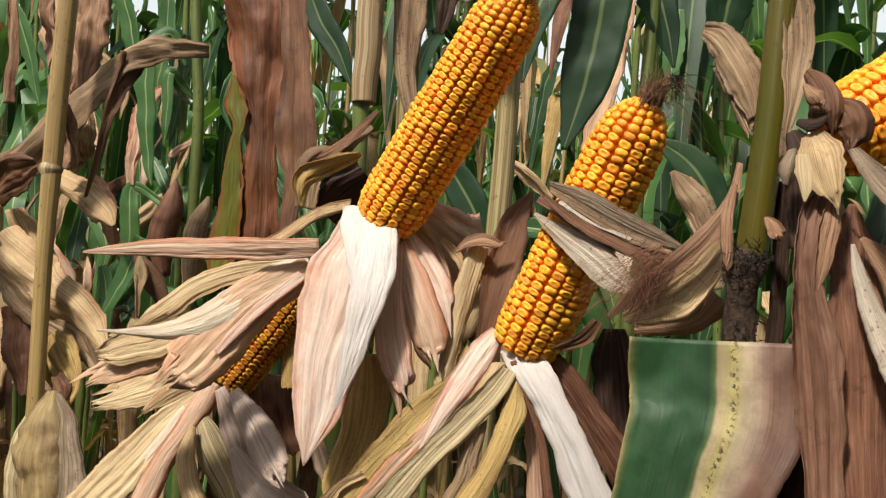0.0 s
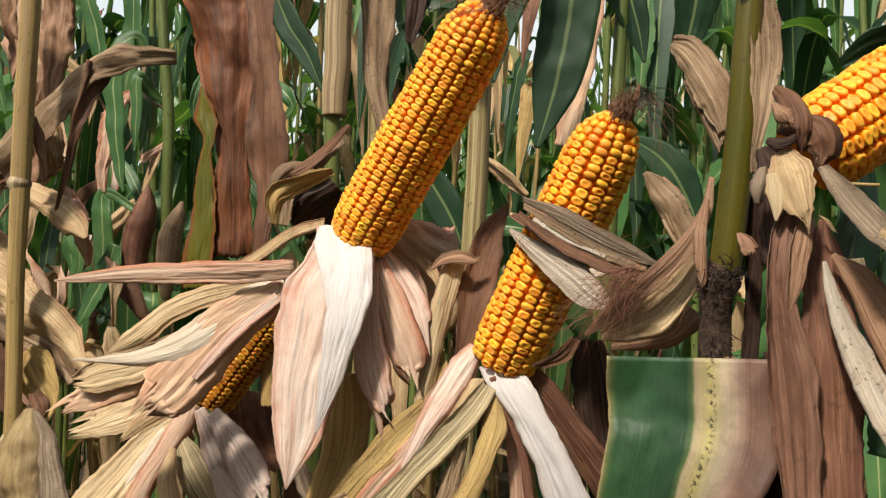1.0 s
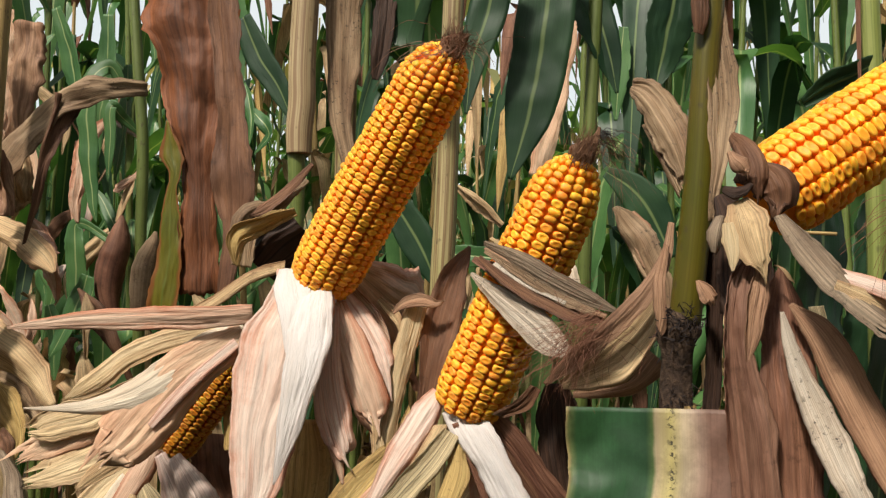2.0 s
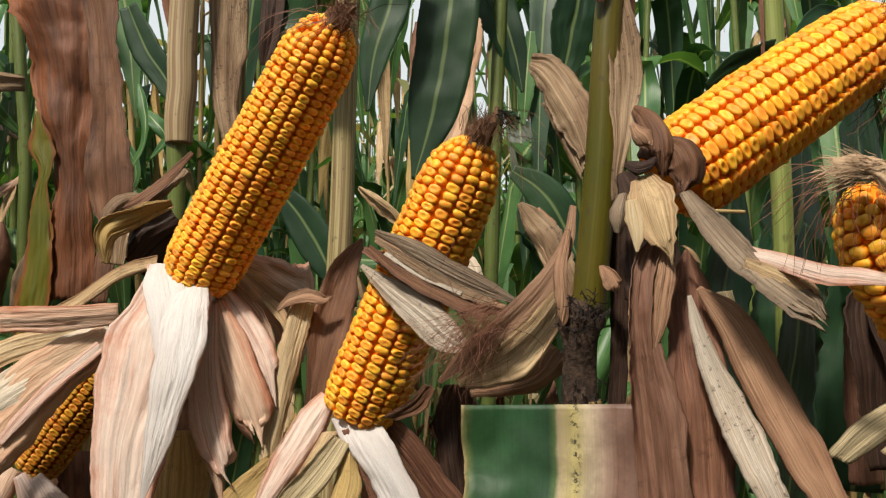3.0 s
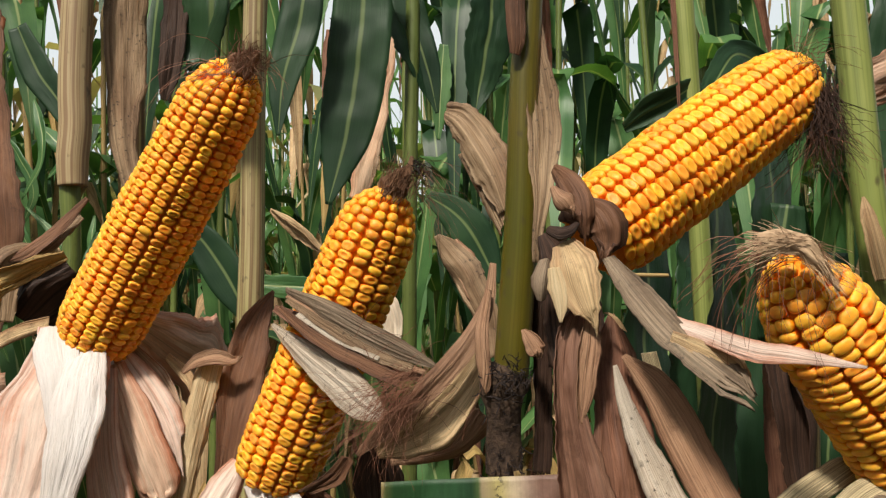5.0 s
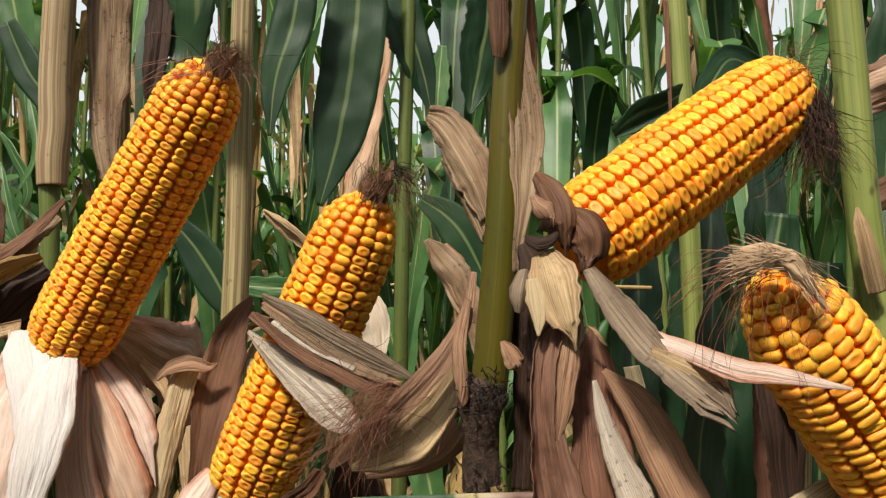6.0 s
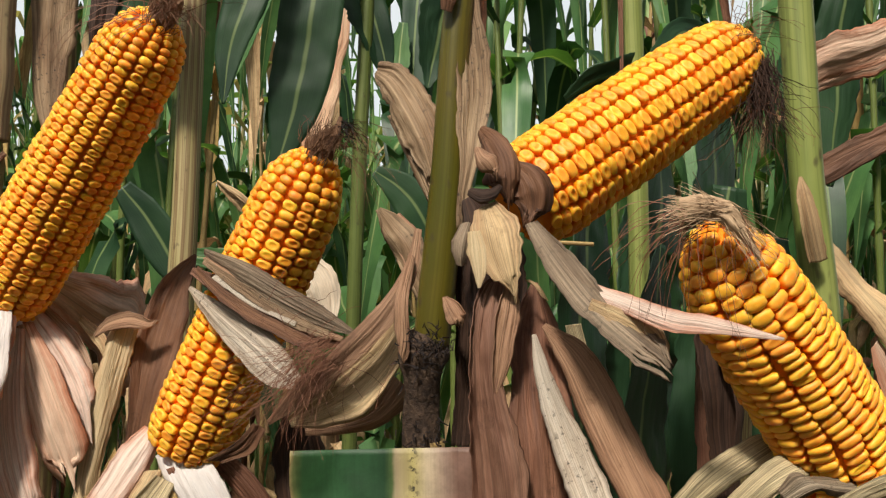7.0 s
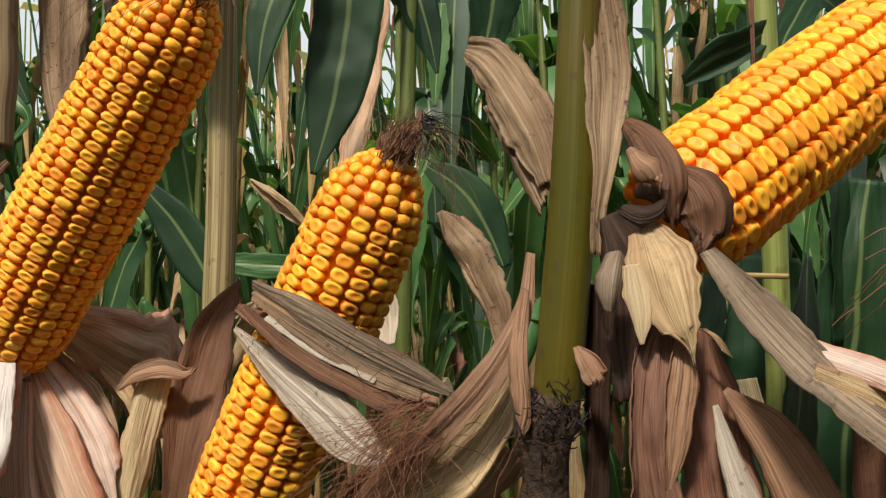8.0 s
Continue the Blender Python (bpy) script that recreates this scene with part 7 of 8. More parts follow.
blade("leaf", [(0.092, 1.350, 1.704, 0.0464, -40), (0.116, 1.350, 1.641, 0.0696, -40), (0.140, 1.350, 1.585, 0.0541, -40), (0.152, 1.350, 1.530, 0.0046, 0)], "green", plant_h, ripple=0.06, hem=0, crease=0.12, sway=0.04, fold=0.2, seed=276)
blade("leaf", [(0.238, 1.300, 1.689, 0.0519, -30), (0.231, 1.300, 1.619, 0.0711, -30), (0.219, 1.300, 1.557, 0.0519, -30), (0.208, 1.300, 1.503, 0.0044, 0)], "green", plant_h, ripple=0.06, hem=0, crease=0.12, sway=0.04, fold=0.2, seed=277)
blade("leaf", [(0.203, 1.900, 1.783, 0.0180, 0), (0.197, 1.900, 1.725, 0.0406, 0), (0.192, 1.900, 1.666, 0.0383, 0), (0.186, 1.900, 1.585, 0.0068, 0)], "fresh", plant_h, ripple=0.06, hem=0, crease=0.12, sway=0.04, fold=0.2, seed=278)
blade("leaf", [(-0.151, 1.400, 1.288, 0.0081, 0), (-0.081, 1.400, 1.280, 0.0322, 0), (-0.018, 1.400, 1.273, 0.0274, 0), (0.030, 1.400, 1.241, 0.0048, 0)], "fresh", plant_h, ripple=0.06, hem=0, crease=0.12, sway=0.04, fold=0.2, seed=279)
blade("leaf", [(0.055, 1.000, 1.257, 0.0044, 0), (0.073, 1.000, 1.254, 0.0274, 0), (0.085, 1.000, 1.232, 0.0329, 0), (0.090, 1.000, 1.200, 0.0164, 0)], "ivory", plant_h, ripple=0.16, crease=0.5, seed=280)
part("stalk", tube_mesh([(0.134, 1.350, 1.807, 0.0110), (0.126, 1.350, 1.592, 0.0100), (0.115, 1.350, 1.341, 0.0100), (0.103, 1.350, 0.935, 0.0105)]), STALK["green"], plant_h)
part("stalk", tube_mesh([(0.103, 1.35, 0.935, 0.010), (0.103, 1.35, 0.0, 0.012)]), STALK["green"], plant_h)

# silks
silk(ear_a, (0.019, 0.603, 1.373), (0.3, -0.2, 0.9), SILK_DARK, count=90, length=0.012, spread=0.3, root=0.004, seed=1, label='tuft of dark dried silk')
silk(ear_a, (0.011, 0.6, 1.37), (-0.8, -0.2, 0.1), SILK_RED, count=16, length=0.05, spread=0.4, root=0.004, seed=2, droop=0.3)
silk(ear_a, (0.028, 0.6, 1.375), (0.8, -0.1, -0.3), SILK_DARK, count=10, length=0.03, spread=0.4, root=0.003, seed=3)
silk(ear_b, (0.101, 0.657, 1.311), (0.35, -0.1, 0.9), SILK_DARK, count=40, length=0.016, spread=0.5, root=0.006, curly=0.5, droop=0.05, seed=4, label='shrivelled brown silk')
silk(ear_b, (0.112, 0.655, 1.323), (0.7, -0.1, 0.1), SILK_DARK, count=26, length=0.03, spread=0.3, root=0.002, seed=5, droop=0.5)
silk(ear_b, (0.114, 0.655, 1.31), (0.8, -0.1, -0.3), SILK_DARK, count=24, length=0.045, spread=0.4, root=0.004, seed=6, droop=0.5, thin=0.00014)
silk(ear_c, (0.343, 0.615, 1.357), (0.05, 0, -0.9), SILK_BROWN, count=260, length=0.048, spread=0.03, root=0.0036, curly=0.7, seed=7, droop=0.25, thin=0.0003, label='dark hanging silk')
silk(ear_c, (0.343, 0.62, 1.345), (0.0, 0, -0.9), SILK_RED, count=90, length=0.050, spread=0.06, root=0.0045, curly=0.8, seed=34, droop=0.25)
silk(ear_c, (0.335, 0.61, 1.373), (0.3, -0.1, 0.6), SILK_DARK, count=40, length=0.025, spread=0.6, root=0.004, seed=8)
silk(plant_c, (0.103, 0.59, 1.198), (-0.8, -0.1, -0.5), SILK_RED, count=170, length=0.055, spread=0.12, root=0.0055, curly=0.6, seed=13, droop=0.25, thin=0.00016, label='matted reddish silk')
silk(plant_c, (0.097, 0.595, 1.201), (0.5, -0.1, 0.2), SILK_RED, count=24, length=0.03, spread=0.5, root=0.012, seed=14, droop=0.25)
part("dried_tip", tube_mesh([(0.093, 0.660, 1.306, 0.0060), (0.098, 0.660, 1.312, 0.0080), (0.103, 0.659, 1.319, 0.0055), (0.108, 0.658, 1.325, 0.0025), (0.110, 0.657, 1.331, 0.0010)], uneven=0.5, steps=50, sides=28), SILK_DARK, ear_b, "shrivelled brown ear tip")
part("dried_tip", tube_mesh([(0.005, 0.652, 1.382, 0.0065), (0.010, 0.650, 1.386, 0.0075), (0.016, 0.648, 1.391, 0.0050), (0.021, 0.646, 1.394, 0.0015)], uneven=0.5, steps=50, sides=28), SILK_DARK, ear_a, "shrivelled brown ear tip")
silk(ear_b, (0.098, 0.648, 1.31), (0.45, -0.15, 0.9), SILK_DARK, count=140, length=0.015, spread=0.2, root=0.0045, curly=0.35, droop=0.02, seed=31, thin=0.0003)
silk(ear_b, (0.111, 0.656, 1.325), (0.9, -0.1, -0.1), SILK_BLACK, count=30, length=0.022, spread=0.35, root=0.002, curly=1.0, droop=0.35, seed=32, thin=0.0003)
silk(ear_a, (0.012, 0.64, 1.382), (0.4, -0.2, 0.7), SILK_RED, count=110, length=0.014, spread=0.35, root=0.005, curly=0.5, droop=0.05, seed=33, thin=0.0003)

# husks and silk of the fourth ear
sheet("husk", [(0.267, 0.535, 1.131, 0.0060, 0.0000, -0.0020), (0.279, 0.530, 1.144, 0.0050, 0.0000, -0.0050), (0.293, 0.530, 1.153, 0.0050, 0.0000, -0.0055), (0.309, 0.535, 1.160, 0.0050, 0.0000, -0.0050), (0.321, 0.545, 1.159, 0.0020, 0.0000, -0.0035)], "cream", ear_d, "olive cream husk", bow=0.3, seed=144)
sheet("husk", [(0.283, 0.515, 1.135, 0.0055, 0.0000, -0.0020), (0.295, 0.510, 1.147, 0.0040, 0.0000, -0.0050), (0.308, 0.512, 1.153, 0.0040, 0.0000, -0.0060), (0.319, 0.518, 1.151, 0.0035, 0.0000, -0.0050)], "cream", ear_d, bow=0.4, seed=145)
sheet("husk", [(0.299, 0.505, 1.141, 0.0030, 0.0000, -0.0030), (0.309, 0.500, 1.148, 0.0050, 0.0000, -0.0035), (0.324, 0.502, 1.146, 0.0025, 0.0000, -0.0040), (0.377, 0.509, 1.139, 0.0020, 0.0000, -0.0032)], "pale", ear_d, bow=0.4, crease=1.0, seed=146)
sheet("husk", [(0.318, 0.490, 1.140, 0.0045, 0.0000, -0.0035), (0.326, 0.485, 1.146, 0.0035, 0.0000, -0.0050), (0.335, 0.480, 1.151, 0.0045, 0.0000, -0.0050), (0.351, 0.480, 1.156, 0.0030, 0.0000, -0.0050)], "cream", ear_d, "pale green-white husk", bow=0.2, seed=147)
sheet("husk", [(0.335, 0.520, 1.137, 0.0000, 0.0000, -0.0055), (0.358, 0.530, 1.143, 0.0010, 0.0000, -0.0050), (0.383, 0.540, 1.151, 0.0025, 0.0000, -0.0050)], "cream", ear_d, bow=0.3, seed=148)
sheet("leaf", [(0.472, 0.720, 1.194, 0.0040, 0.0000, 0.0035), (0.481, 0.720, 1.176, 0.0105, 0.0000, 0.0020), (0.489, 0.720, 1.151, 0.0100, 0.0000, 0.0000)], "pink", plant_d, seed=149)
part("matted_silk", tube_mesh([(0.248, 0.484, 1.264, 0.0012), (0.254, 0.480, 1.262, 0.0034), (0.262, 0.476, 1.259, 0.0040), (0.267, 0.475, 1.254, 0.0032), (0.271, 0.474, 1.248, 0.0016), (0.276, 0.474, 1.240, 0.0004)], uneven=0.55, steps=60, sides=28), SILK_PALE, ear_d, "matted pale silk")
silk(ear_d, (0.262, 0.476, 1.259), (-0.9, -0.1, 0.2), SILK_PALE, count=170, length=0.022, spread=0.14, root=0.0022, curly=0.25, seed=10, droop=0.1, thin=0.0002, label="matted pale silk")
silk(ear_d, (0.262, 0.476, 1.259), (0.8, -0.1, -0.5), SILK_PALE, count=120, length=0.018, spread=0.14, root=0.0022, curly=0.25, seed=41, droop=0.1, thin=0.0002)
silk(ear_d, (0.267, 0.475, 1.254), (0.6, -0.05, -0.8), SILK_PALE, count=60, length=0.020, spread=0.14, root=0.0022, curly=0.25, seed=42, droop=0.1, thin=0.0002)
silk(ear_d, (0.257, 0.486, 1.256), (-0.8, -0.1, 0.0), SILK_RED, count=46, length=0.045, spread=0.4, root=0.004, curly=0.35, seed=9, droop=0.55)
silk(ear_d, (0.260, 0.474, 1.252), (0.2, -0.3, -0.9), SILK_RED, count=10, length=0.05, spread=0.3, root=0.006, seed=12, droop=0.8, thin=0.00015)

# frayed collar of the rotten node
silk(plant_c, (0.155, 0.590, 1.199), (0, -0.3, 0.4), SILK_BLACK, count=150, length=0.007, spread=0.9, root=0.0065, curly=0.6, seed=21, droop=0, thin=0.0005, name='frayed_collar', label='black frayed fibres')
silk(plant_c, (0.154, 0.596, 1.154), (0, -0.3, -0.2), SILK_BLACK, count=60, length=0.006, spread=0.9, root=0.006, curly=0.6, seed=22, droop=0, thin=0.0005, name='frayed_collar')

# rust-coloured leaf with its yellow fringe
sheet("leaf", [(-0.342, 0.960, 1.608, 0.0618, 0.0000, -0.0015), (-0.335, 0.958, 1.553, 0.0599, 0.0000, -0.0013), (-0.329, 0.956, 1.512, 0.0540, 0.0000, -0.0011), (-0.320, 0.955, 1.459, 0.0433, 0.0000, -0.0007), (-0.315, 0.953, 1.407, 0.0310, 0.0000, -0.0004), (-0.311, 0.953, 1.355, 0.0206, 0.0000, -0.0002), (-0.308, 0.953, 1.316, 0.0188, 0.0000, -0.0002), (-0.307, 0.952, 1.265, 0.0215, 0.0000, -0.0001), (-0.307, 0.952, 1.210, 0.0254, 0.0000, -0.0001)], "rust", plant_a, "long rust-brown dry leaf with an orange edge", steps=70, bow=0.12, crease=1.0, ripple=0.1, pleat=0.03, ragged=0.1, roll=0.5, seed=150)
sheet("leaf", [(-0.278, 0.930, 1.575, 0.0170, 0.0000, -0.0004), (-0.272, 0.930, 1.507, 0.0180, 0.0000, -0.0004), (-0.264, 0.925, 1.455, 0.0167, 0.0000, -0.0003), (-0.258, 0.920, 1.409, 0.0176, 0.0000, -0.0003), (-0.255, 0.917, 1.365, 0.0229, 0.0000, -0.0003), (-0.251, 0.915, 1.321, 0.0238, 0.0000, -0.0002), (-0.251, 0.915, 1.284, 0.0157, 0.0000, -0.0001), (-0.255, 0.915, 1.246, 0.0108, 0.0000, -0.0001), (-0.259, 0.915, 1.209, 0.0081, 0.0000, -0.0000)], "brown", plant_a, "brown dry leaf beside the rust-coloured one", steps=60, bow=0.12, crease=1.0, ripple=0.1, pleat=0.04, ragged=0.12, roll=0.5, seed=8)
sheet("leaf", [(-0.342, 0.951, 1.403, 0.0017, 0.0000, -0.0000), (-0.339, 0.950, 1.386, 0.0069, 0.0000, -0.0001), (-0.336, 0.949, 1.365, 0.0137, 0.0000, -0.0002), (-0.331, 0.949, 1.345, 0.0063, 0.0000, -0.0001), (-0.335, 0.949, 1.321, 0.0074, 0.0000, -0.0001), (-0.335, 0.948, 1.293, 0.0130, 0.0000, -0.0001), (-0.335, 0.948, 1.254, 0.0147, 0.0000, -0.0001), (-0.342, 0.948, 1.210, 0.0175, 0.0000, -0.0001), (-0.345, 0.948, 1.177, 0.0169, 0.0000, -0.0000)], "turning", plant_a, "yellow-green leaf edged with brown", steps=60, bow=0.1, crease=0.5, ripple=0.12, pleat=0.02, ragged=0.2, roll=0.3, seed=152)

# plant behind with two brown pods
plant_i = thing("maize_plant", (-0.758, 1.7, 0.0), "maize plant behind with two brown husked ears", "plant", "ripe maize plants")
part("stalk", tube_mesh([(-0.788, 1.700, 1.864, 0.0105), (-0.777, 1.700, 1.746, 0.0108), (-0.766, 1.700, 1.629, 0.0112), (-0.755, 1.700, 1.511, 0.0115), (-0.754, 1.700, 1.366, 0.0115), (-0.754, 1.700, 1.222, 0.0115), (-0.751, 1.700, 1.080, 0.0118), (-0.748, 1.700, 0.938, 0.0120), (-0.748, 1.700, 0.782, 0.0120), (-0.748, 1.700, 0.625, 0.0120), (-0.748, 1.700, 0.469, 0.0120), (-0.748, 1.700, 0.313, 0.0120), (-0.748, 1.700, 0.156, 0.0120), (-0.748, 1.700, 0.000, 0.0120)], steps=110, uneven=0.008, sides=24), STALK["green"], plant_i)
part("husked_ear", tube_mesh([(-0.784, 1.680, 1.370, 0.0030), (-0.786, 1.680, 1.339, 0.0170), (-0.794, 1.680, 1.299, 0.0270), (-0.804, 1.680, 1.264, 0.0280), (-0.808, 1.680, 1.219, 0.0245), (-0.797, 1.680, 1.174, 0.0125)], uneven=0.14), HUSK["mauve"], plant_i, "brown dry pod")
part("husked_ear", tube_mesh([(-0.702, 1.660, 1.336, 0.0030), (-0.709, 1.660, 1.309, 0.0145), (-0.722, 1.660, 1.277, 0.0215), (-0.726, 1.660, 1.243, 0.0235), (-0.730, 1.660, 1.187, 0.0180), (-0.729, 1.660, 1.143, 0.0080)], uneven=0.14), HUSK["grey"], plant_i, "brown dry pod")
blade("leaf", [(-0.788, 1.700, 1.604, 0.0070, 0), (-0.820, 1.680, 1.669, 0.0320, 0), (-0.853, 1.660, 1.616, 0.0420, 0), (-0.849, 1.660, 1.501, 0.0430, 0), (-0.837, 1.660, 1.398, 0.0240, 0), (-0.826, 1.660, 1.353, 0.0030, 0)], "fresh", plant_i, ripple=0.08, hem=0, crease=0.2, fold=0.2, across=8, seed=153)
blade("leaf", [(-0.761, 1.700, 1.534, 0.0060, 0), (-0.788, 1.680, 1.564, 0.0240, 0), (-0.803, 1.660, 1.582, 0.0270, 0), (-0.803, 1.660, 1.502, 0.0240, 0), (-0.805, 1.660, 1.433, 0.0040, 0)], "fresh", plant_i, ripple=0.08, hem=0, crease=0.2, fold=0.2, across=8, seed=154)
blade("leaf", [(-0.754, 1.700, 1.279, 0.0070, 0), (-0.884, 1.700, 1.356, 0.0240, 0), (-0.892, 1.700, 1.298, 0.0490, 0), (-0.889, 1.700, 1.216, 0.0361, 0), (-0.890, 1.700, 1.135, 0.0050, 0)], "fresh", plant_i, ripple=0.08, hem=0, crease=0.2, fold=0.2, across=8, seed=155)
blade("leaf", [(-0.851, 1.750, 1.580, 0.0110, 0), (-0.864, 1.720, 1.537, 0.0390, 0), (-0.873, 1.700, 1.474, 0.0430, 0), (-0.887, 1.700, 1.403, 0.0330, 0), (-0.889, 1.700, 1.356, 0.0050, 0)], "pink", plant_i, ripple=0.2, seed=156)
blade("leaf", [(-0.760, 1.700, 1.464, 0.0080, 0), (-0.772, 1.690, 1.445, 0.0220, 0), (-0.796, 1.680, 1.423, 0.0270, 0), (-0.805, 1.680, 1.418, 0.0050, 0)], "pink", plant_i, ripple=0.2, seed=157)
blade("leaf", [(-0.731, 1.300, 1.328, 0.0100, 0), (-0.703, 1.290, 1.300, 0.0330, 0), (-0.678, 1.280, 1.247, 0.0380, 0), (-0.671, 1.280, 1.204, 0.0100, 0)], "pink", plant_g, ripple=0.2, seed=158)
blade("leaf", [(-0.866, 1.750, 1.800, 0.0228, 0), (-0.866, 1.750, 1.686, 0.0570, 20), (-0.877, 1.750, 1.572, 0.0513, 25), (-0.891, 1.750, 1.459, 0.0057, 0)], "fresh", plant_i, ripple=0.06, hem=0, crease=0.15, sway=0.04, fold=0.2, seed=260)
blade("leaf", [(-1.079, 1.900, 1.871, 0.0220, 0), (-1.043, 1.900, 1.767, 0.0549, 20), (-1.019, 1.900, 1.665, 0.0494, 25), (-0.998, 1.900, 1.563, 0.0055, 0)], "fresh", plant_i, ripple=0.06, hem=0, crease=0.15, sway=0.04, fold=0.2, seed=261)
blade("leaf", [(-1.203, 1.700, 1.750, 0.0204, 0), (-1.166, 1.700, 1.672, 0.0511, 20), (-1.140, 1.700, 1.595, 0.0460, 25), (-1.117, 1.700, 1.518, 0.0051, 0)], "fresh", plant_i, ripple=0.06, hem=0, crease=0.15, sway=0.04, fold=0.2, seed=262)
blade("leaf", [(-0.845, 1.800, 1.705, 0.0181, 0), (-0.845, 1.800, 1.622, 0.0452, 20), (-0.855, 1.800, 1.539, 0.0406, 25), (-0.868, 1.800, 1.456, 0.0045, 0)], "fresh", plant_i, ripple=0.06, hem=0, crease=0.15, sway=0.04, fold=0.2, seed=263)
blade("leaf", [(-0.954, 1.800, 1.542, 0.0154, 0), (-0.948, 1.800, 1.484, 0.0384, 20), (-0.954, 1.800, 1.425, 0.0345, 25), (-0.961, 1.800, 1.367, 0.0038, 0)], "pink", plant_i, ripple=0.06, hem=0, crease=0.15, sway=0.04, fold=0.2, seed=264)
blade("leaf", [(-0.909, 1.600, 1.343, 0.0176, 0), (-0.887, 1.600, 1.307, 0.0440, 20), (-0.875, 1.600, 1.270, 0.0396, 25), (-0.865, 1.600, 1.234, 0.0044, 0)], "blush", plant_i, ripple=0.06, hem=0, crease=0.15, sway=0.04, fold=0.2, seed=265)
blade("leaf", [(-0.777, 1.700, 1.452, 0.0128, 0), (-0.780, 1.700, 1.421, 0.0319, 20), (-0.793, 1.700, 1.390, 0.0287, 25), (-0.808, 1.700, 1.359, 0.0032, 0)], "tan", plant_i, ripple=0.06, hem=0, crease=0.15, sway=0.04, fold=0.2, seed=266)
blade("leaf", [(-1.126, 1.800, 1.629, 0.0181, 0), (-1.081, 1.800, 1.579, 0.0452, 20), (-1.048, 1.800, 1.528, 0.0406, 25), (-1.017, 1.800, 1.478, 0.0045, 0)], "fresh", plant_i, ripple=0.06, hem=0, crease=0.15, sway=0.04, fold=0.2, seed=267)
blade("leaf", [(-0.835, 1.650, 1.250, 0.0248, 0), (-0.852, 1.650, 1.197, 0.0619, 20), (-0.879, 1.650, 1.143, 0.0557, 25), (-0.909, 1.650, 1.089, 0.0062, 0)], "fresh", plant_i, ripple=0.06, hem=0, crease=0.15, sway=0.04, fold=0.2, seed=268)
blade("leaf", [(-0.947, 1.700, 1.191, 0.0196, 0), (-0.934, 1.700, 1.141, 0.0490, 20), (-0.931, 1.700, 1.091, 0.0441, 25), (-0.930, 1.700, 1.040, 0.0049, 0)], "fresh", plant_i, ripple=0.06, hem=0, crease=0.15, sway=0.04, fold=0.2, seed=269)
blade("leaf", [(-1.045, 1.750, 1.542, 0.0149, 0), (-1.025, 1.750, 1.497, 0.0373, 20), (-1.015, 1.750, 1.453, 0.0336, 25), (-1.008, 1.750, 1.408, 0.0037, 0)], "peach", plant_i, ripple=0.06, hem=0, crease=0.15, sway=0.04, fold=0.2, seed=270)

# dry leaves hanging among the plants at the start of the walk
blade("leaf", [(-1.157, 1.669, 1.130, 0.0051, 0), (-1.137, 1.649, 1.080, 0.0430, -25.677), (-1.122, 1.639, 1.011, 0.0391, -18.525), (-1.122, 1.649, 0.929, 0.0061, 0)], "tan", plant_i, ripple=0.22, steps=30, across=12, seed=159)
blade("leaf", [(-0.882, 1.544, 1.204, 0.0020, 0), (-0.868, 1.524, 1.173, 0.0180, -17.197), (-0.871, 1.514, 1.131, 0.0160, -3.83), (-0.939, 1.524, 1.078, 0.0030, 0)], "pink", plant_g, ripple=0.22, steps=30, across=12, seed=160)
blade("leaf", [(-0.985, 2.024, 1.753, 0.0030, 0), (-0.961, 2.004, 1.677, 0.0270, -22.01), (-0.953, 1.994, 1.579, 0.0250, 1.873), (-1.024, 2.004, 1.470, 0.0050, 0)], "grey", plant_i, ripple=0.22, steps=30, across=12, seed=161)
blade("leaf", [(-0.800, 1.586, 1.216, 0.0030, 0), (-0.789, 1.566, 1.185, 0.0270, -8.047), (-0.782, 1.556, 1.143, 0.0241, 27.033), (-0.784, 1.566, 1.094, 0.0051, 0)], "tan", plant_i, ripple=0.22, steps=30, across=12, seed=162)
blade("leaf", [(-1.002, 1.926, 1.499, 0.0040, 0), (-0.987, 1.906, 1.456, 0.0330, -7.779), (-0.982, 1.896, 1.399, 0.0290, -3.273), (-1.012, 1.906, 1.335, 0.0051, 0)], "blush", plant_i, ripple=0.22, steps=30, across=12, seed=163)
blade("leaf", [(-1.043, 1.961, 1.426, 0.0050, 0), (-1.066, 1.941, 1.394, 0.0420, 8.063), (-1.096, 1.931, 1.351, 0.0380, 1.832), (-1.127, 1.941, 1.305, 0.0060, 0)], "brown", plant_i, ripple=0.22, steps=30, across=12, seed=164)
blade("leaf", [(-1.091, 1.748, 1.689, 0.0040, 0), (-1.009, 1.728, 1.637, 0.0330, 10.975), (-0.939, 1.718, 1.570, 0.0290, -35.75), (-0.946, 1.728, 1.500, 0.0050, 0)], "tan", plant_i, ripple=0.22, steps=30, across=12, seed=165)
blade("leaf", [(-1.164, 1.824, 1.270, 0.0060, 0), (-1.120, 1.804, 1.209, 0.0460, 20.489), (-1.077, 1.794, 1.125, 0.0400, -29.511), (-1.042, 1.804, 1.030, 0.0070, 0)], "pink", plant_i, ripple=0.22, steps=30, across=12, seed=166)
blade("leaf", [(-0.995, 1.572, 1.339, 0.0022, 0), (-1.011, 1.552, 1.299, 0.0200, -11.975), (-1.033, 1.542, 1.246, 0.0180, -26.76), (-1.046, 1.552, 1.188, 0.0032, 0)], "grey", plant_i, ripple=0.22, steps=30, across=12, seed=167)
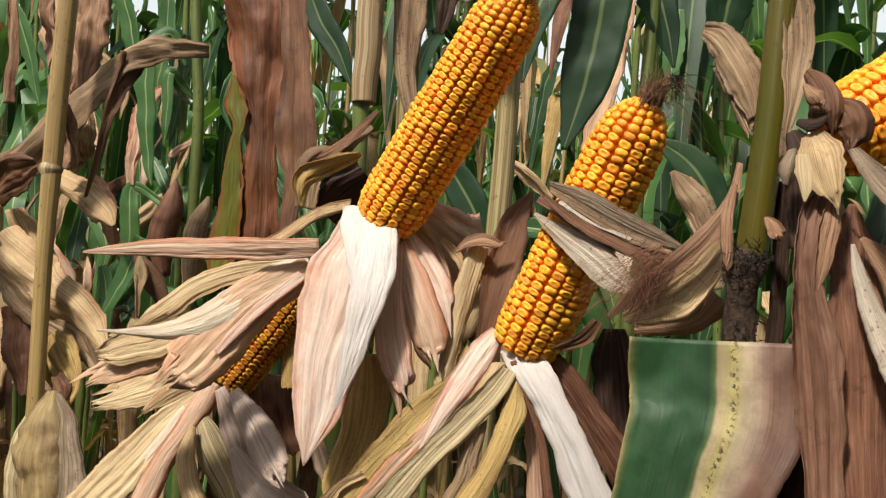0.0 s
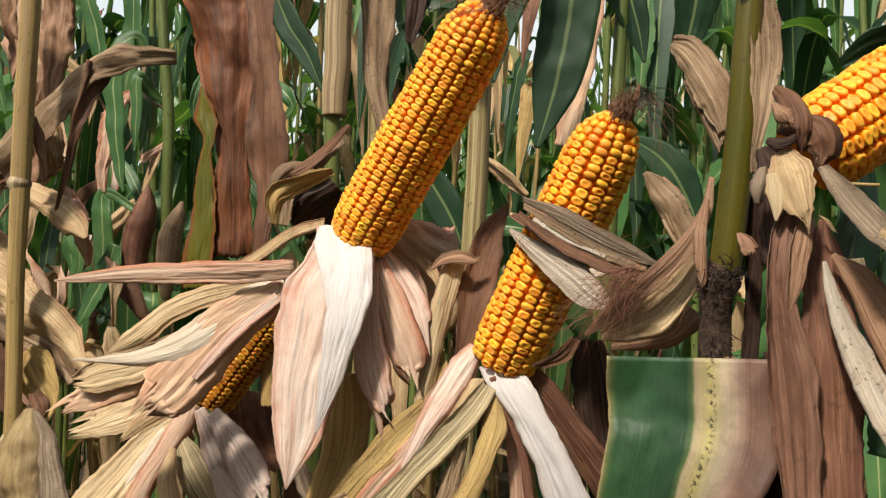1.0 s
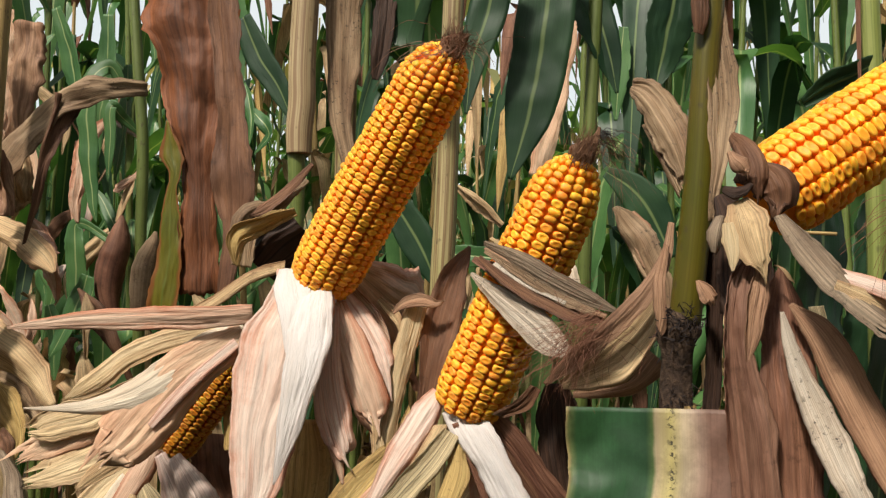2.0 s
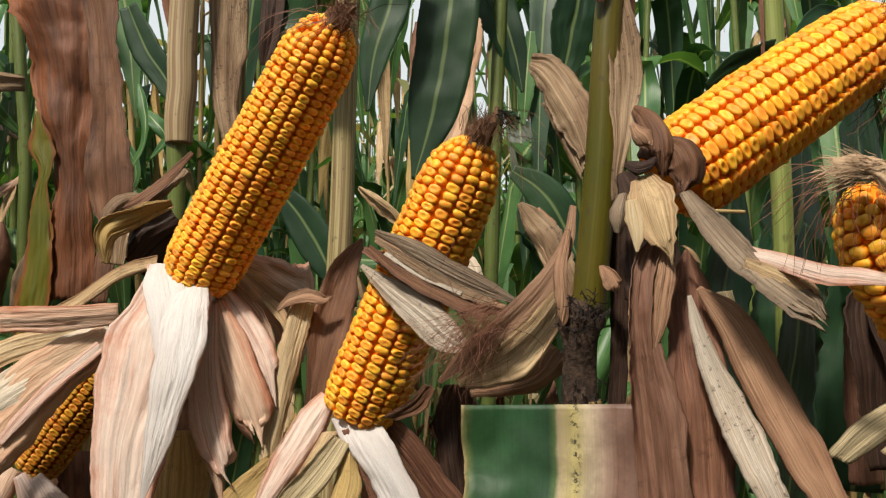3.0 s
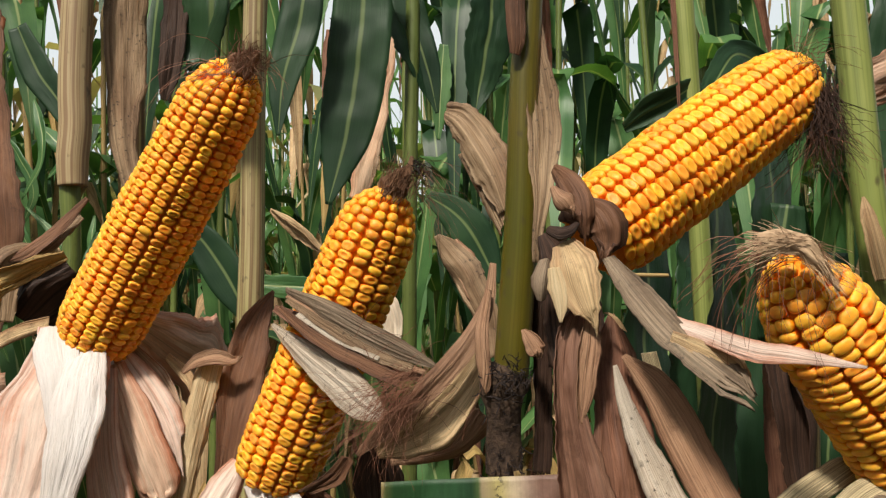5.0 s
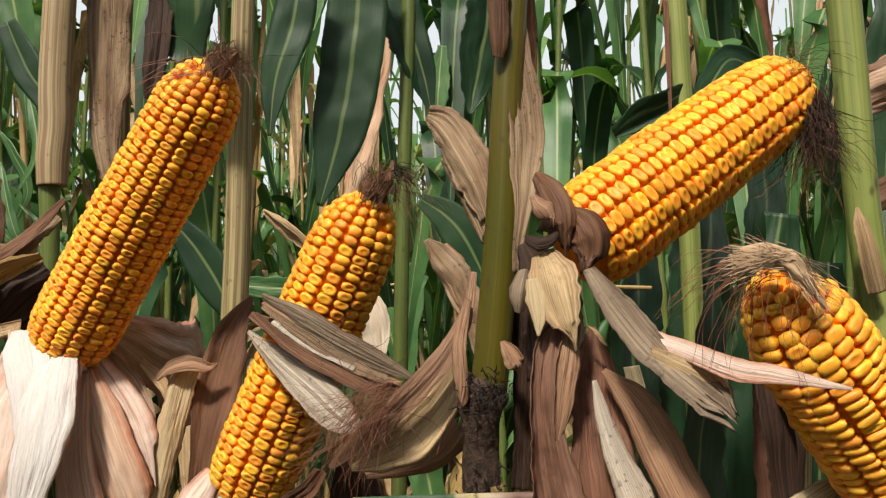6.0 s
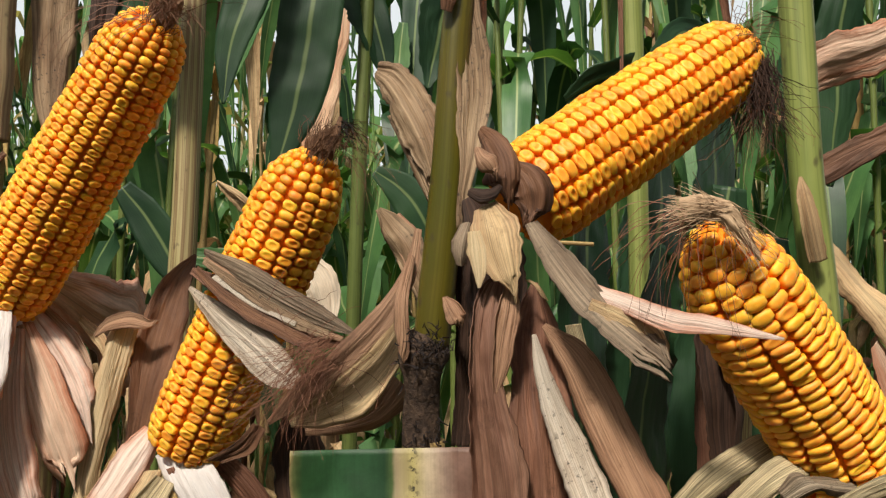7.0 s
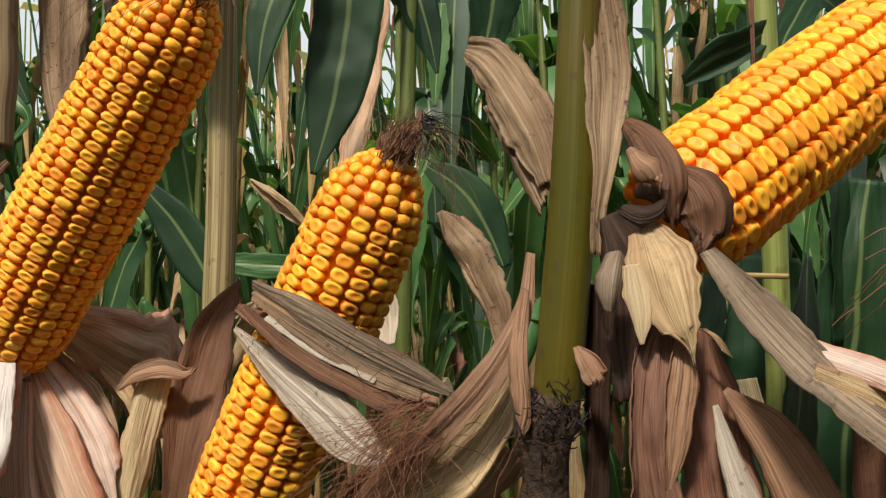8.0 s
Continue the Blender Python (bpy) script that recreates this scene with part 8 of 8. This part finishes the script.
blade("leaf", [(-0.987, 1.630, 1.356, 0.0040, 0), (-0.986, 1.610, 1.307, 0.0300, 23.237), (-1.001, 1.600, 1.242, 0.0270, 13.994), (-1.068, 1.610, 1.166, 0.0041, 0)], "tan", plant_i, ripple=0.22, steps=30, across=12, seed=168)
blade("leaf", [(-0.794, 1.638, 1.046, 0.0030, 0), (-0.725, 1.618, 1.008, 0.0231, 13.035), (-0.660, 1.608, 0.953, 0.0200, -28.228), (-0.642, 1.618, 0.886, 0.0032, 0)], "blush", plant_i, ripple=0.22, steps=30, across=12, seed=169)
blade("leaf", [(-1.151, 2.050, 1.723, 0.0040, 0), (-1.105, 2.030, 1.652, 0.0350, 19.274), (-1.068, 2.020, 1.558, 0.0310, 20.841), (-1.081, 2.030, 1.455, 0.0050, 0)], "brown", plant_i, ripple=0.22, steps=30, across=12, seed=170)
blade("leaf", [(-1.239, 1.704, 1.379, 0.0040, 0), (-1.201, 1.684, 1.348, 0.0330, 26.509), (-1.177, 1.674, 1.307, 0.0300, -29.748), (-1.217, 1.684, 1.261, 0.0050, 0)], "tan", plant_i, ripple=0.22, steps=30, across=12, seed=171)
blade("leaf", [(-0.958, 1.485, 1.210, 0.0040, 0), (-0.908, 1.465, 1.185, 0.0291, 21.419), (-0.868, 1.455, 1.150, 0.0260, -37.306), (-0.876, 1.465, 1.108, 0.0040, 0)], "pink", plant_g, ripple=0.22, steps=30, across=12, seed=172)
blade("leaf", [(-1.046, 1.838, 1.125, 0.0030, 0), (-1.040, 1.818, 1.099, 0.0240, -18.148), (-1.055, 1.808, 1.060, 0.0220, -4.678), (-1.146, 1.818, 1.012, 0.0032, 0)], "grey", plant_i, ripple=0.22, steps=30, across=12, seed=173)
blade("leaf", [(-0.856, 1.675, 1.102, 0.0040, 0), (-0.836, 1.655, 1.060, 0.0371, -27.868), (-0.809, 1.645, 1.002, 0.0331, -17.477), (-0.749, 1.655, 0.937, 0.0060, 0)], "tan", plant_i, ripple=0.22, steps=30, across=12, seed=174)
blade("leaf", [(-0.939, 1.825, 1.680, 0.0020, 0), (-0.923, 1.805, 1.641, 0.0210, 1.483), (-0.896, 1.795, 1.592, 0.0190, 15.736), (-0.810, 1.805, 1.543, 0.0030, 0)], "blush", plant_i, ripple=0.22, steps=30, across=12, seed=175)
blade("leaf", [(-1.178, 1.896, 1.630, 0.0060, 0), (-1.166, 1.876, 1.572, 0.0480, -29.365), (-1.151, 1.866, 1.497, 0.0430, 26.451), (-1.108, 1.876, 1.416, 0.0070, 0)], "brown", plant_i, ripple=0.22, steps=30, across=12, seed=176)
blade("leaf", [(-0.864, 1.836, 1.379, 0.0040, 0), (-0.917, 1.816, 1.322, 0.0350, -13.704), (-0.969, 1.806, 1.244, 0.0320, -17.822), (-0.960, 1.816, 1.160, 0.0050, 0)], "tan", plant_i, ripple=0.22, steps=30, across=12, seed=177)
blade("leaf", [(-1.063, 1.580, 1.051, 0.0030, 0), (-1.013, 1.560, 1.017, 0.0191, -19.116), (-0.964, 1.550, 0.969, 0.0170, 1.681), (-0.917, 1.560, 0.913, 0.0020, 0)], "pink", plant_i, ripple=0.22, steps=30, across=12, seed=178)
blade("leaf", [(-1.128, 1.927, 1.494, 0.0030, 0), (-1.142, 1.907, 1.457, 0.0260, -17.623), (-1.161, 1.897, 1.409, 0.0230, 33.497), (-1.173, 1.907, 1.357, 0.0040, 0)], "grey", plant_i, ripple=0.22, steps=30, across=12, seed=179)
blade("leaf", [(-0.961, 1.888, 1.650, 0.0040, 0), (-0.941, 1.868, 1.607, 0.0320, 25.356), (-0.925, 1.858, 1.552, 0.0280, -9.399), (-0.920, 1.868, 1.494, 0.0041, 0)], "tan", plant_i, ripple=0.22, steps=30, across=12, seed=180)
blade("leaf", [(-1.018, 1.873, 1.277, 0.0050, 0), (-1.015, 1.853, 1.248, 0.0400, -12.745), (-1.022, 1.843, 1.208, 0.0361, 13.79), (-1.057, 1.853, 1.162, 0.0060, 0)], "blush", plant_i, ripple=0.22, steps=30, across=12, seed=181)
blade("leaf", [(-0.832, 1.612, 1.224, 0.0050, 0), (-0.780, 1.592, 1.175, 0.0391, -27.622), (-0.730, 1.582, 1.108, 0.0341, 39.091), (-0.702, 1.592, 1.030, 0.0060, 0)], "brown", plant_i, ripple=0.22, steps=30, across=12, seed=182)

# slender green leaves among the plants at the start of the walk
blade("leaf", [(-1.201, 1.765, 1.636, 0.0040, 0), (-1.207, 1.745, 1.606, 0.0220, 13.113), (-1.217, 1.735, 1.569, 0.0200, -15.351), (-1.211, 1.745, 1.532, 0.0020, 0)], "fresh", plant_i, ripple=0.1, steps=24, across=8, hem=0, crease=0.2, fold=0.25, seed=183)
blade("leaf", [(-0.846, 1.899, 1.800, 0.0040, 0), (-0.828, 1.879, 1.765, 0.0200, 20.716), (-0.825, 1.869, 1.723, 0.0190, 37.639), (-0.888, 1.879, 1.682, 0.0020, 0)], "fresh", plant_i, ripple=0.1, steps=24, across=8, hem=0, crease=0.2, fold=0.25, seed=184)
blade("leaf", [(-0.734, 2.006, 1.645, 0.0050, 0), (-0.689, 1.986, 1.585, 0.0230, 20.86), (-0.655, 1.976, 1.506, 0.0210, 1.333), (-0.693, 1.986, 1.419, 0.0020, 0)], "fresh", plant_i, ripple=0.1, steps=24, across=8, hem=0, crease=0.2, fold=0.25, seed=185)
blade("leaf", [(-1.203, 1.913, 1.670, 0.0060, 0), (-1.194, 1.893, 1.626, 0.0300, 23.989), (-1.182, 1.883, 1.569, 0.0270, 18.135), (-1.137, 1.893, 1.510, 0.0030, 0)], "fresh", plant_i, ripple=0.1, steps=24, across=8, hem=0, crease=0.2, fold=0.25, seed=186)
blade("leaf", [(-0.612, 1.873, 1.678, 0.0050, 0), (-0.592, 1.853, 1.624, 0.0250, 8.03), (-0.584, 1.843, 1.554, 0.0220, 31.867), (-0.626, 1.853, 1.477, 0.0030, 0)], "fresh", plant_i, ripple=0.1, steps=24, across=8, hem=0, crease=0.2, fold=0.25, seed=187)
blade("leaf", [(-0.926, 1.960, 1.369, 0.0080, 0), (-0.948, 1.940, 1.314, 0.0400, -15.527), (-0.978, 1.930, 1.240, 0.0360, 25.607), (-1.011, 1.940, 1.156, 0.0040, 0)], "fresh", plant_i, ripple=0.1, steps=24, across=8, hem=0, crease=0.2, fold=0.25, seed=188)
blade("leaf", [(-1.178, 1.848, 1.593, 0.0080, 0), (-1.121, 1.828, 1.542, 0.0390, 23.796), (-1.075, 1.818, 1.476, 0.0350, 13.255), (-1.088, 1.828, 1.404, 0.0040, 0)], "fresh", plant_i, ripple=0.1, steps=24, across=8, hem=0, crease=0.2, fold=0.25, seed=189)
blade("leaf", [(-1.173, 2.009, 1.373, 0.0060, 0), (-1.140, 1.989, 1.313, 0.0310, -26.562), (-1.117, 1.979, 1.232, 0.0270, -25.66), (-1.140, 1.989, 1.139, 0.0030, 0)], "fresh", plant_i, ripple=0.1, steps=24, across=8, hem=0, crease=0.2, fold=0.25, seed=190)
blade("leaf", [(-0.652, 1.991, 1.653, 0.0060, 0), (-0.613, 1.971, 1.620, 0.0320, -24.419), (-0.585, 1.961, 1.579, 0.0280, 28.587), (-0.624, 1.971, 1.536, 0.0030, 0)], "fresh", plant_i, ripple=0.1, steps=24, across=8, hem=0, crease=0.2, fold=0.25, seed=191)
blade("leaf", [(-1.189, 1.909, 1.625, 0.0061, 0), (-1.163, 1.889, 1.570, 0.0310, 34.55), (-1.141, 1.879, 1.500, 0.0280, -20.274), (-1.136, 1.889, 1.424, 0.0030, 0)], "fresh", plant_i, ripple=0.1, steps=24, across=8, hem=0, crease=0.2, fold=0.25, seed=192)
blade("leaf", [(-1.051, 1.771, 1.350, 0.0081, 0), (-1.003, 1.751, 1.301, 0.0380, -37.192), (-0.965, 1.741, 1.235, 0.0340, 0.726), (-0.980, 1.751, 1.159, 0.0030, 0)], "fresh", plant_i, ripple=0.1, steps=24, across=8, hem=0, crease=0.2, fold=0.25, seed=193)
blade("leaf", [(-0.960, 1.931, 1.445, 0.0040, 0), (-0.946, 1.911, 1.416, 0.0190, -27.938), (-0.943, 1.901, 1.378, 0.0160, 9.181), (-0.985, 1.911, 1.336, 0.0010, 0)], "fresh", plant_i, ripple=0.1, steps=24, across=8, hem=0, crease=0.2, fold=0.25, seed=194)
blade("leaf", [(-1.194, 1.889, 1.567, 0.0081, 0), (-1.192, 1.869, 1.514, 0.0360, 18.605), (-1.213, 1.859, 1.443, 0.0320, -39.832), (-1.315, 1.869, 1.363, 0.0040, 0)], "fresh", plant_i, ripple=0.1, steps=24, across=8, hem=0, crease=0.2, fold=0.25, seed=195)
blade("leaf", [(-0.724, 1.835, 1.496, 0.0050, 0), (-0.696, 1.815, 1.452, 0.0240, 17.265), (-0.677, 1.805, 1.395, 0.0220, -26.974), (-0.705, 1.815, 1.331, 0.0030, 0)], "fresh", plant_i, ripple=0.1, steps=24, across=8, hem=0, crease=0.2, fold=0.25, seed=196)
blade("leaf", [(-0.648, 1.833, 1.385, 0.0050, 0), (-0.626, 1.813, 1.352, 0.0230, 34.01), (-0.618, 1.803, 1.308, 0.0200, 9.486), (-0.674, 1.813, 1.258, 0.0020, 0)], "fresh", plant_i, ripple=0.1, steps=24, across=8, hem=0, crease=0.2, fold=0.25, seed=197)
blade("leaf", [(-1.177, 1.828, 1.740, 0.0070, 0), (-1.181, 1.808, 1.704, 0.0300, -24.951), (-1.182, 1.798, 1.659, 0.0270, -14.083), (-1.136, 1.808, 1.614, 0.0030, 0)], "fresh", plant_i, ripple=0.1, steps=24, across=8, hem=0, crease=0.2, fold=0.25, seed=198)
blade("leaf", [(-0.713, 1.776, 1.627, 0.0040, 0), (-0.719, 1.756, 1.586, 0.0180, -22.539), (-0.724, 1.746, 1.534, 0.0160, -34.985), (-0.703, 1.756, 1.479, 0.0020, 0)], "fresh", plant_i, ripple=0.1, steps=24, across=8, hem=0, crease=0.2, fold=0.25, seed=199)
blade("leaf", [(-0.635, 1.809, 1.537, 0.0050, 0), (-0.617, 1.789, 1.481, 0.0220, 13.822), (-0.596, 1.779, 1.408, 0.0210, -17.351), (-0.561, 1.789, 1.329, 0.0020, 0)], "fresh", plant_i, ripple=0.1, steps=24, across=8, hem=0, crease=0.2, fold=0.25, seed=200)
blade("leaf", [(-1.040, 1.832, 1.321, 0.0080, 0), (-1.027, 1.812, 1.266, 0.0390, -29.345), (-1.019, 1.802, 1.192, 0.0350, 36.948), (-1.029, 1.812, 1.108, 0.0040, 0)], "fresh", plant_i, ripple=0.1, steps=24, across=8, hem=0, crease=0.2, fold=0.25, seed=201)
blade("leaf", [(-0.629, 1.877, 1.466, 0.0030, 0), (-0.566, 1.857, 1.406, 0.0160, -14.463), (-0.512, 1.847, 1.327, 0.0150, 22.153), (-0.526, 1.857, 1.236, 0.0010, 0)], "fresh", plant_i, ripple=0.1, steps=24, across=8, hem=0, crease=0.2, fold=0.25, seed=202)
blade("leaf", [(-0.551, 2.035, 1.464, 0.0050, 0), (-0.548, 2.015, 1.397, 0.0270, 34.965), (-0.537, 2.005, 1.307, 0.0240, 20.569), (-0.475, 2.015, 1.209, 0.0030, 0)], "fresh", plant_i, ripple=0.1, steps=24, across=8, hem=0, crease=0.2, fold=0.25, seed=203)
blade("leaf", [(-1.199, 1.782, 1.432, 0.0061, 0), (-1.143, 1.762, 1.387, 0.0290, 36.996), (-1.097, 1.752, 1.328, 0.0260, 7.111), (-1.113, 1.762, 1.262, 0.0030, 0)], "fresh", plant_i, ripple=0.1, steps=24, across=8, hem=0, crease=0.2, fold=0.25, seed=204)
blade("leaf", [(-0.915, 1.796, 1.444, 0.0050, 0), (-0.872, 1.776, 1.395, 0.0260, -11.253), (-0.841, 1.766, 1.331, 0.0230, -31.815), (-0.871, 1.776, 1.258, 0.0030, 0)], "fresh", plant_i, ripple=0.1, steps=24, across=8, hem=0, crease=0.2, fold=0.25, seed=205)
blade("leaf", [(-1.193, 1.751, 1.540, 0.0030, 0), (-1.174, 1.731, 1.489, 0.0180, 24.469), (-1.147, 1.721, 1.424, 0.0160, 16.095), (-1.073, 1.731, 1.354, 0.0020, 0)], "fresh", plant_i, ripple=0.1, steps=24, across=8, hem=0, crease=0.2, fold=0.25, seed=206)
blade("leaf", [(-0.573, 1.838, 1.379, 0.0060, 0), (-0.556, 1.818, 1.337, 0.0270, -18.379), (-0.536, 1.808, 1.280, 0.0240, -32.535), (-0.505, 1.818, 1.217, 0.0030, 0)], "fresh", plant_i, ripple=0.1, steps=24, across=8, hem=0, crease=0.2, fold=0.25, seed=207)
blade("leaf", [(-0.718, 1.987, 1.436, 0.0050, 0), (-0.683, 1.967, 1.403, 0.0230, -2.745), (-0.649, 1.957, 1.361, 0.0210, -18.969), (-0.622, 1.967, 1.315, 0.0020, 0)], "fresh", plant_i, ripple=0.1, steps=24, across=8, hem=0, crease=0.2, fold=0.25, seed=208)
blade("leaf", [(-0.735, 1.763, 1.326, 0.0050, 0), (-0.721, 1.743, 1.305, 0.0270, 11.065), (-0.722, 1.733, 1.276, 0.0240, -8.324), (-0.781, 1.743, 1.243, 0.0030, 0)], "fresh", plant_i, ripple=0.1, steps=24, across=8, hem=0, crease=0.2, fold=0.25, seed=209)
blade("leaf", [(-1.161, 2.026, 1.850, 0.0091, 0), (-1.221, 2.006, 1.785, 0.0450, 30.091), (-1.281, 1.996, 1.699, 0.0410, -36.624), (-1.272, 2.006, 1.608, 0.0050, 0)], "fresh", plant_i, ripple=0.1, steps=24, across=8, hem=0, crease=0.2, fold=0.25, seed=210)
blade("leaf", [(-0.524, 1.972, 1.422, 0.0070, 0), (-0.522, 1.952, 1.371, 0.0370, -37.772), (-0.536, 1.942, 1.303, 0.0340, 14.409), (-0.617, 1.952, 1.224, 0.0040, 0)], "fresh", plant_i, ripple=0.1, steps=24, across=8, hem=0, crease=0.2, fold=0.25, seed=211)
blade("leaf", [(-0.573, 1.817, 1.331, 0.0060, 0), (-0.542, 1.797, 1.295, 0.0280, 26.961), (-0.509, 1.787, 1.246, 0.0240, 38.305), (-0.473, 1.797, 1.192, 0.0020, 0)], "fresh", plant_i, ripple=0.1, steps=24, across=8, hem=0, crease=0.2, fold=0.25, seed=212)
blade("leaf", [(-0.702, 1.805, 1.309, 0.0040, 0), (-0.669, 1.785, 1.272, 0.0180, 14.271), (-0.637, 1.775, 1.221, 0.0150, -18.283), (-0.619, 1.785, 1.164, 0.0020, 0)], "fresh", plant_i, ripple=0.1, steps=24, across=8, hem=0, crease=0.2, fold=0.25, seed=213)
blade("leaf", [(-0.745, 1.849, 1.333, 0.0070, 0), (-0.745, 1.829, 1.288, 0.0320, 15.387), (-0.754, 1.819, 1.226, 0.0290, -36.374), (-0.788, 1.829, 1.156, 0.0032, 0)], "fresh", plant_i, ripple=0.1, steps=24, across=8, hem=0, crease=0.2, fold=0.25, seed=214)
blade("leaf", [(-1.263, 1.838, 1.623, 0.0080, 0), (-1.281, 1.818, 1.579, 0.0390, 30.604), (-1.303, 1.808, 1.521, 0.0360, -9.67), (-1.309, 1.818, 1.461, 0.0040, 0)], "fresh", plant_i, ripple=0.1, steps=24, across=8, hem=0, crease=0.2, fold=0.25, seed=215)
blade("leaf", [(-0.858, 1.855, 1.377, 0.0060, 0), (-0.844, 1.835, 1.350, 0.0300, -16.597), (-0.832, 1.825, 1.314, 0.0260, 12.444), (-0.823, 1.835, 1.276, 0.0030, 0)], "fresh", plant_i, ripple=0.1, steps=24, across=8, hem=0, crease=0.2, fold=0.25, seed=216)
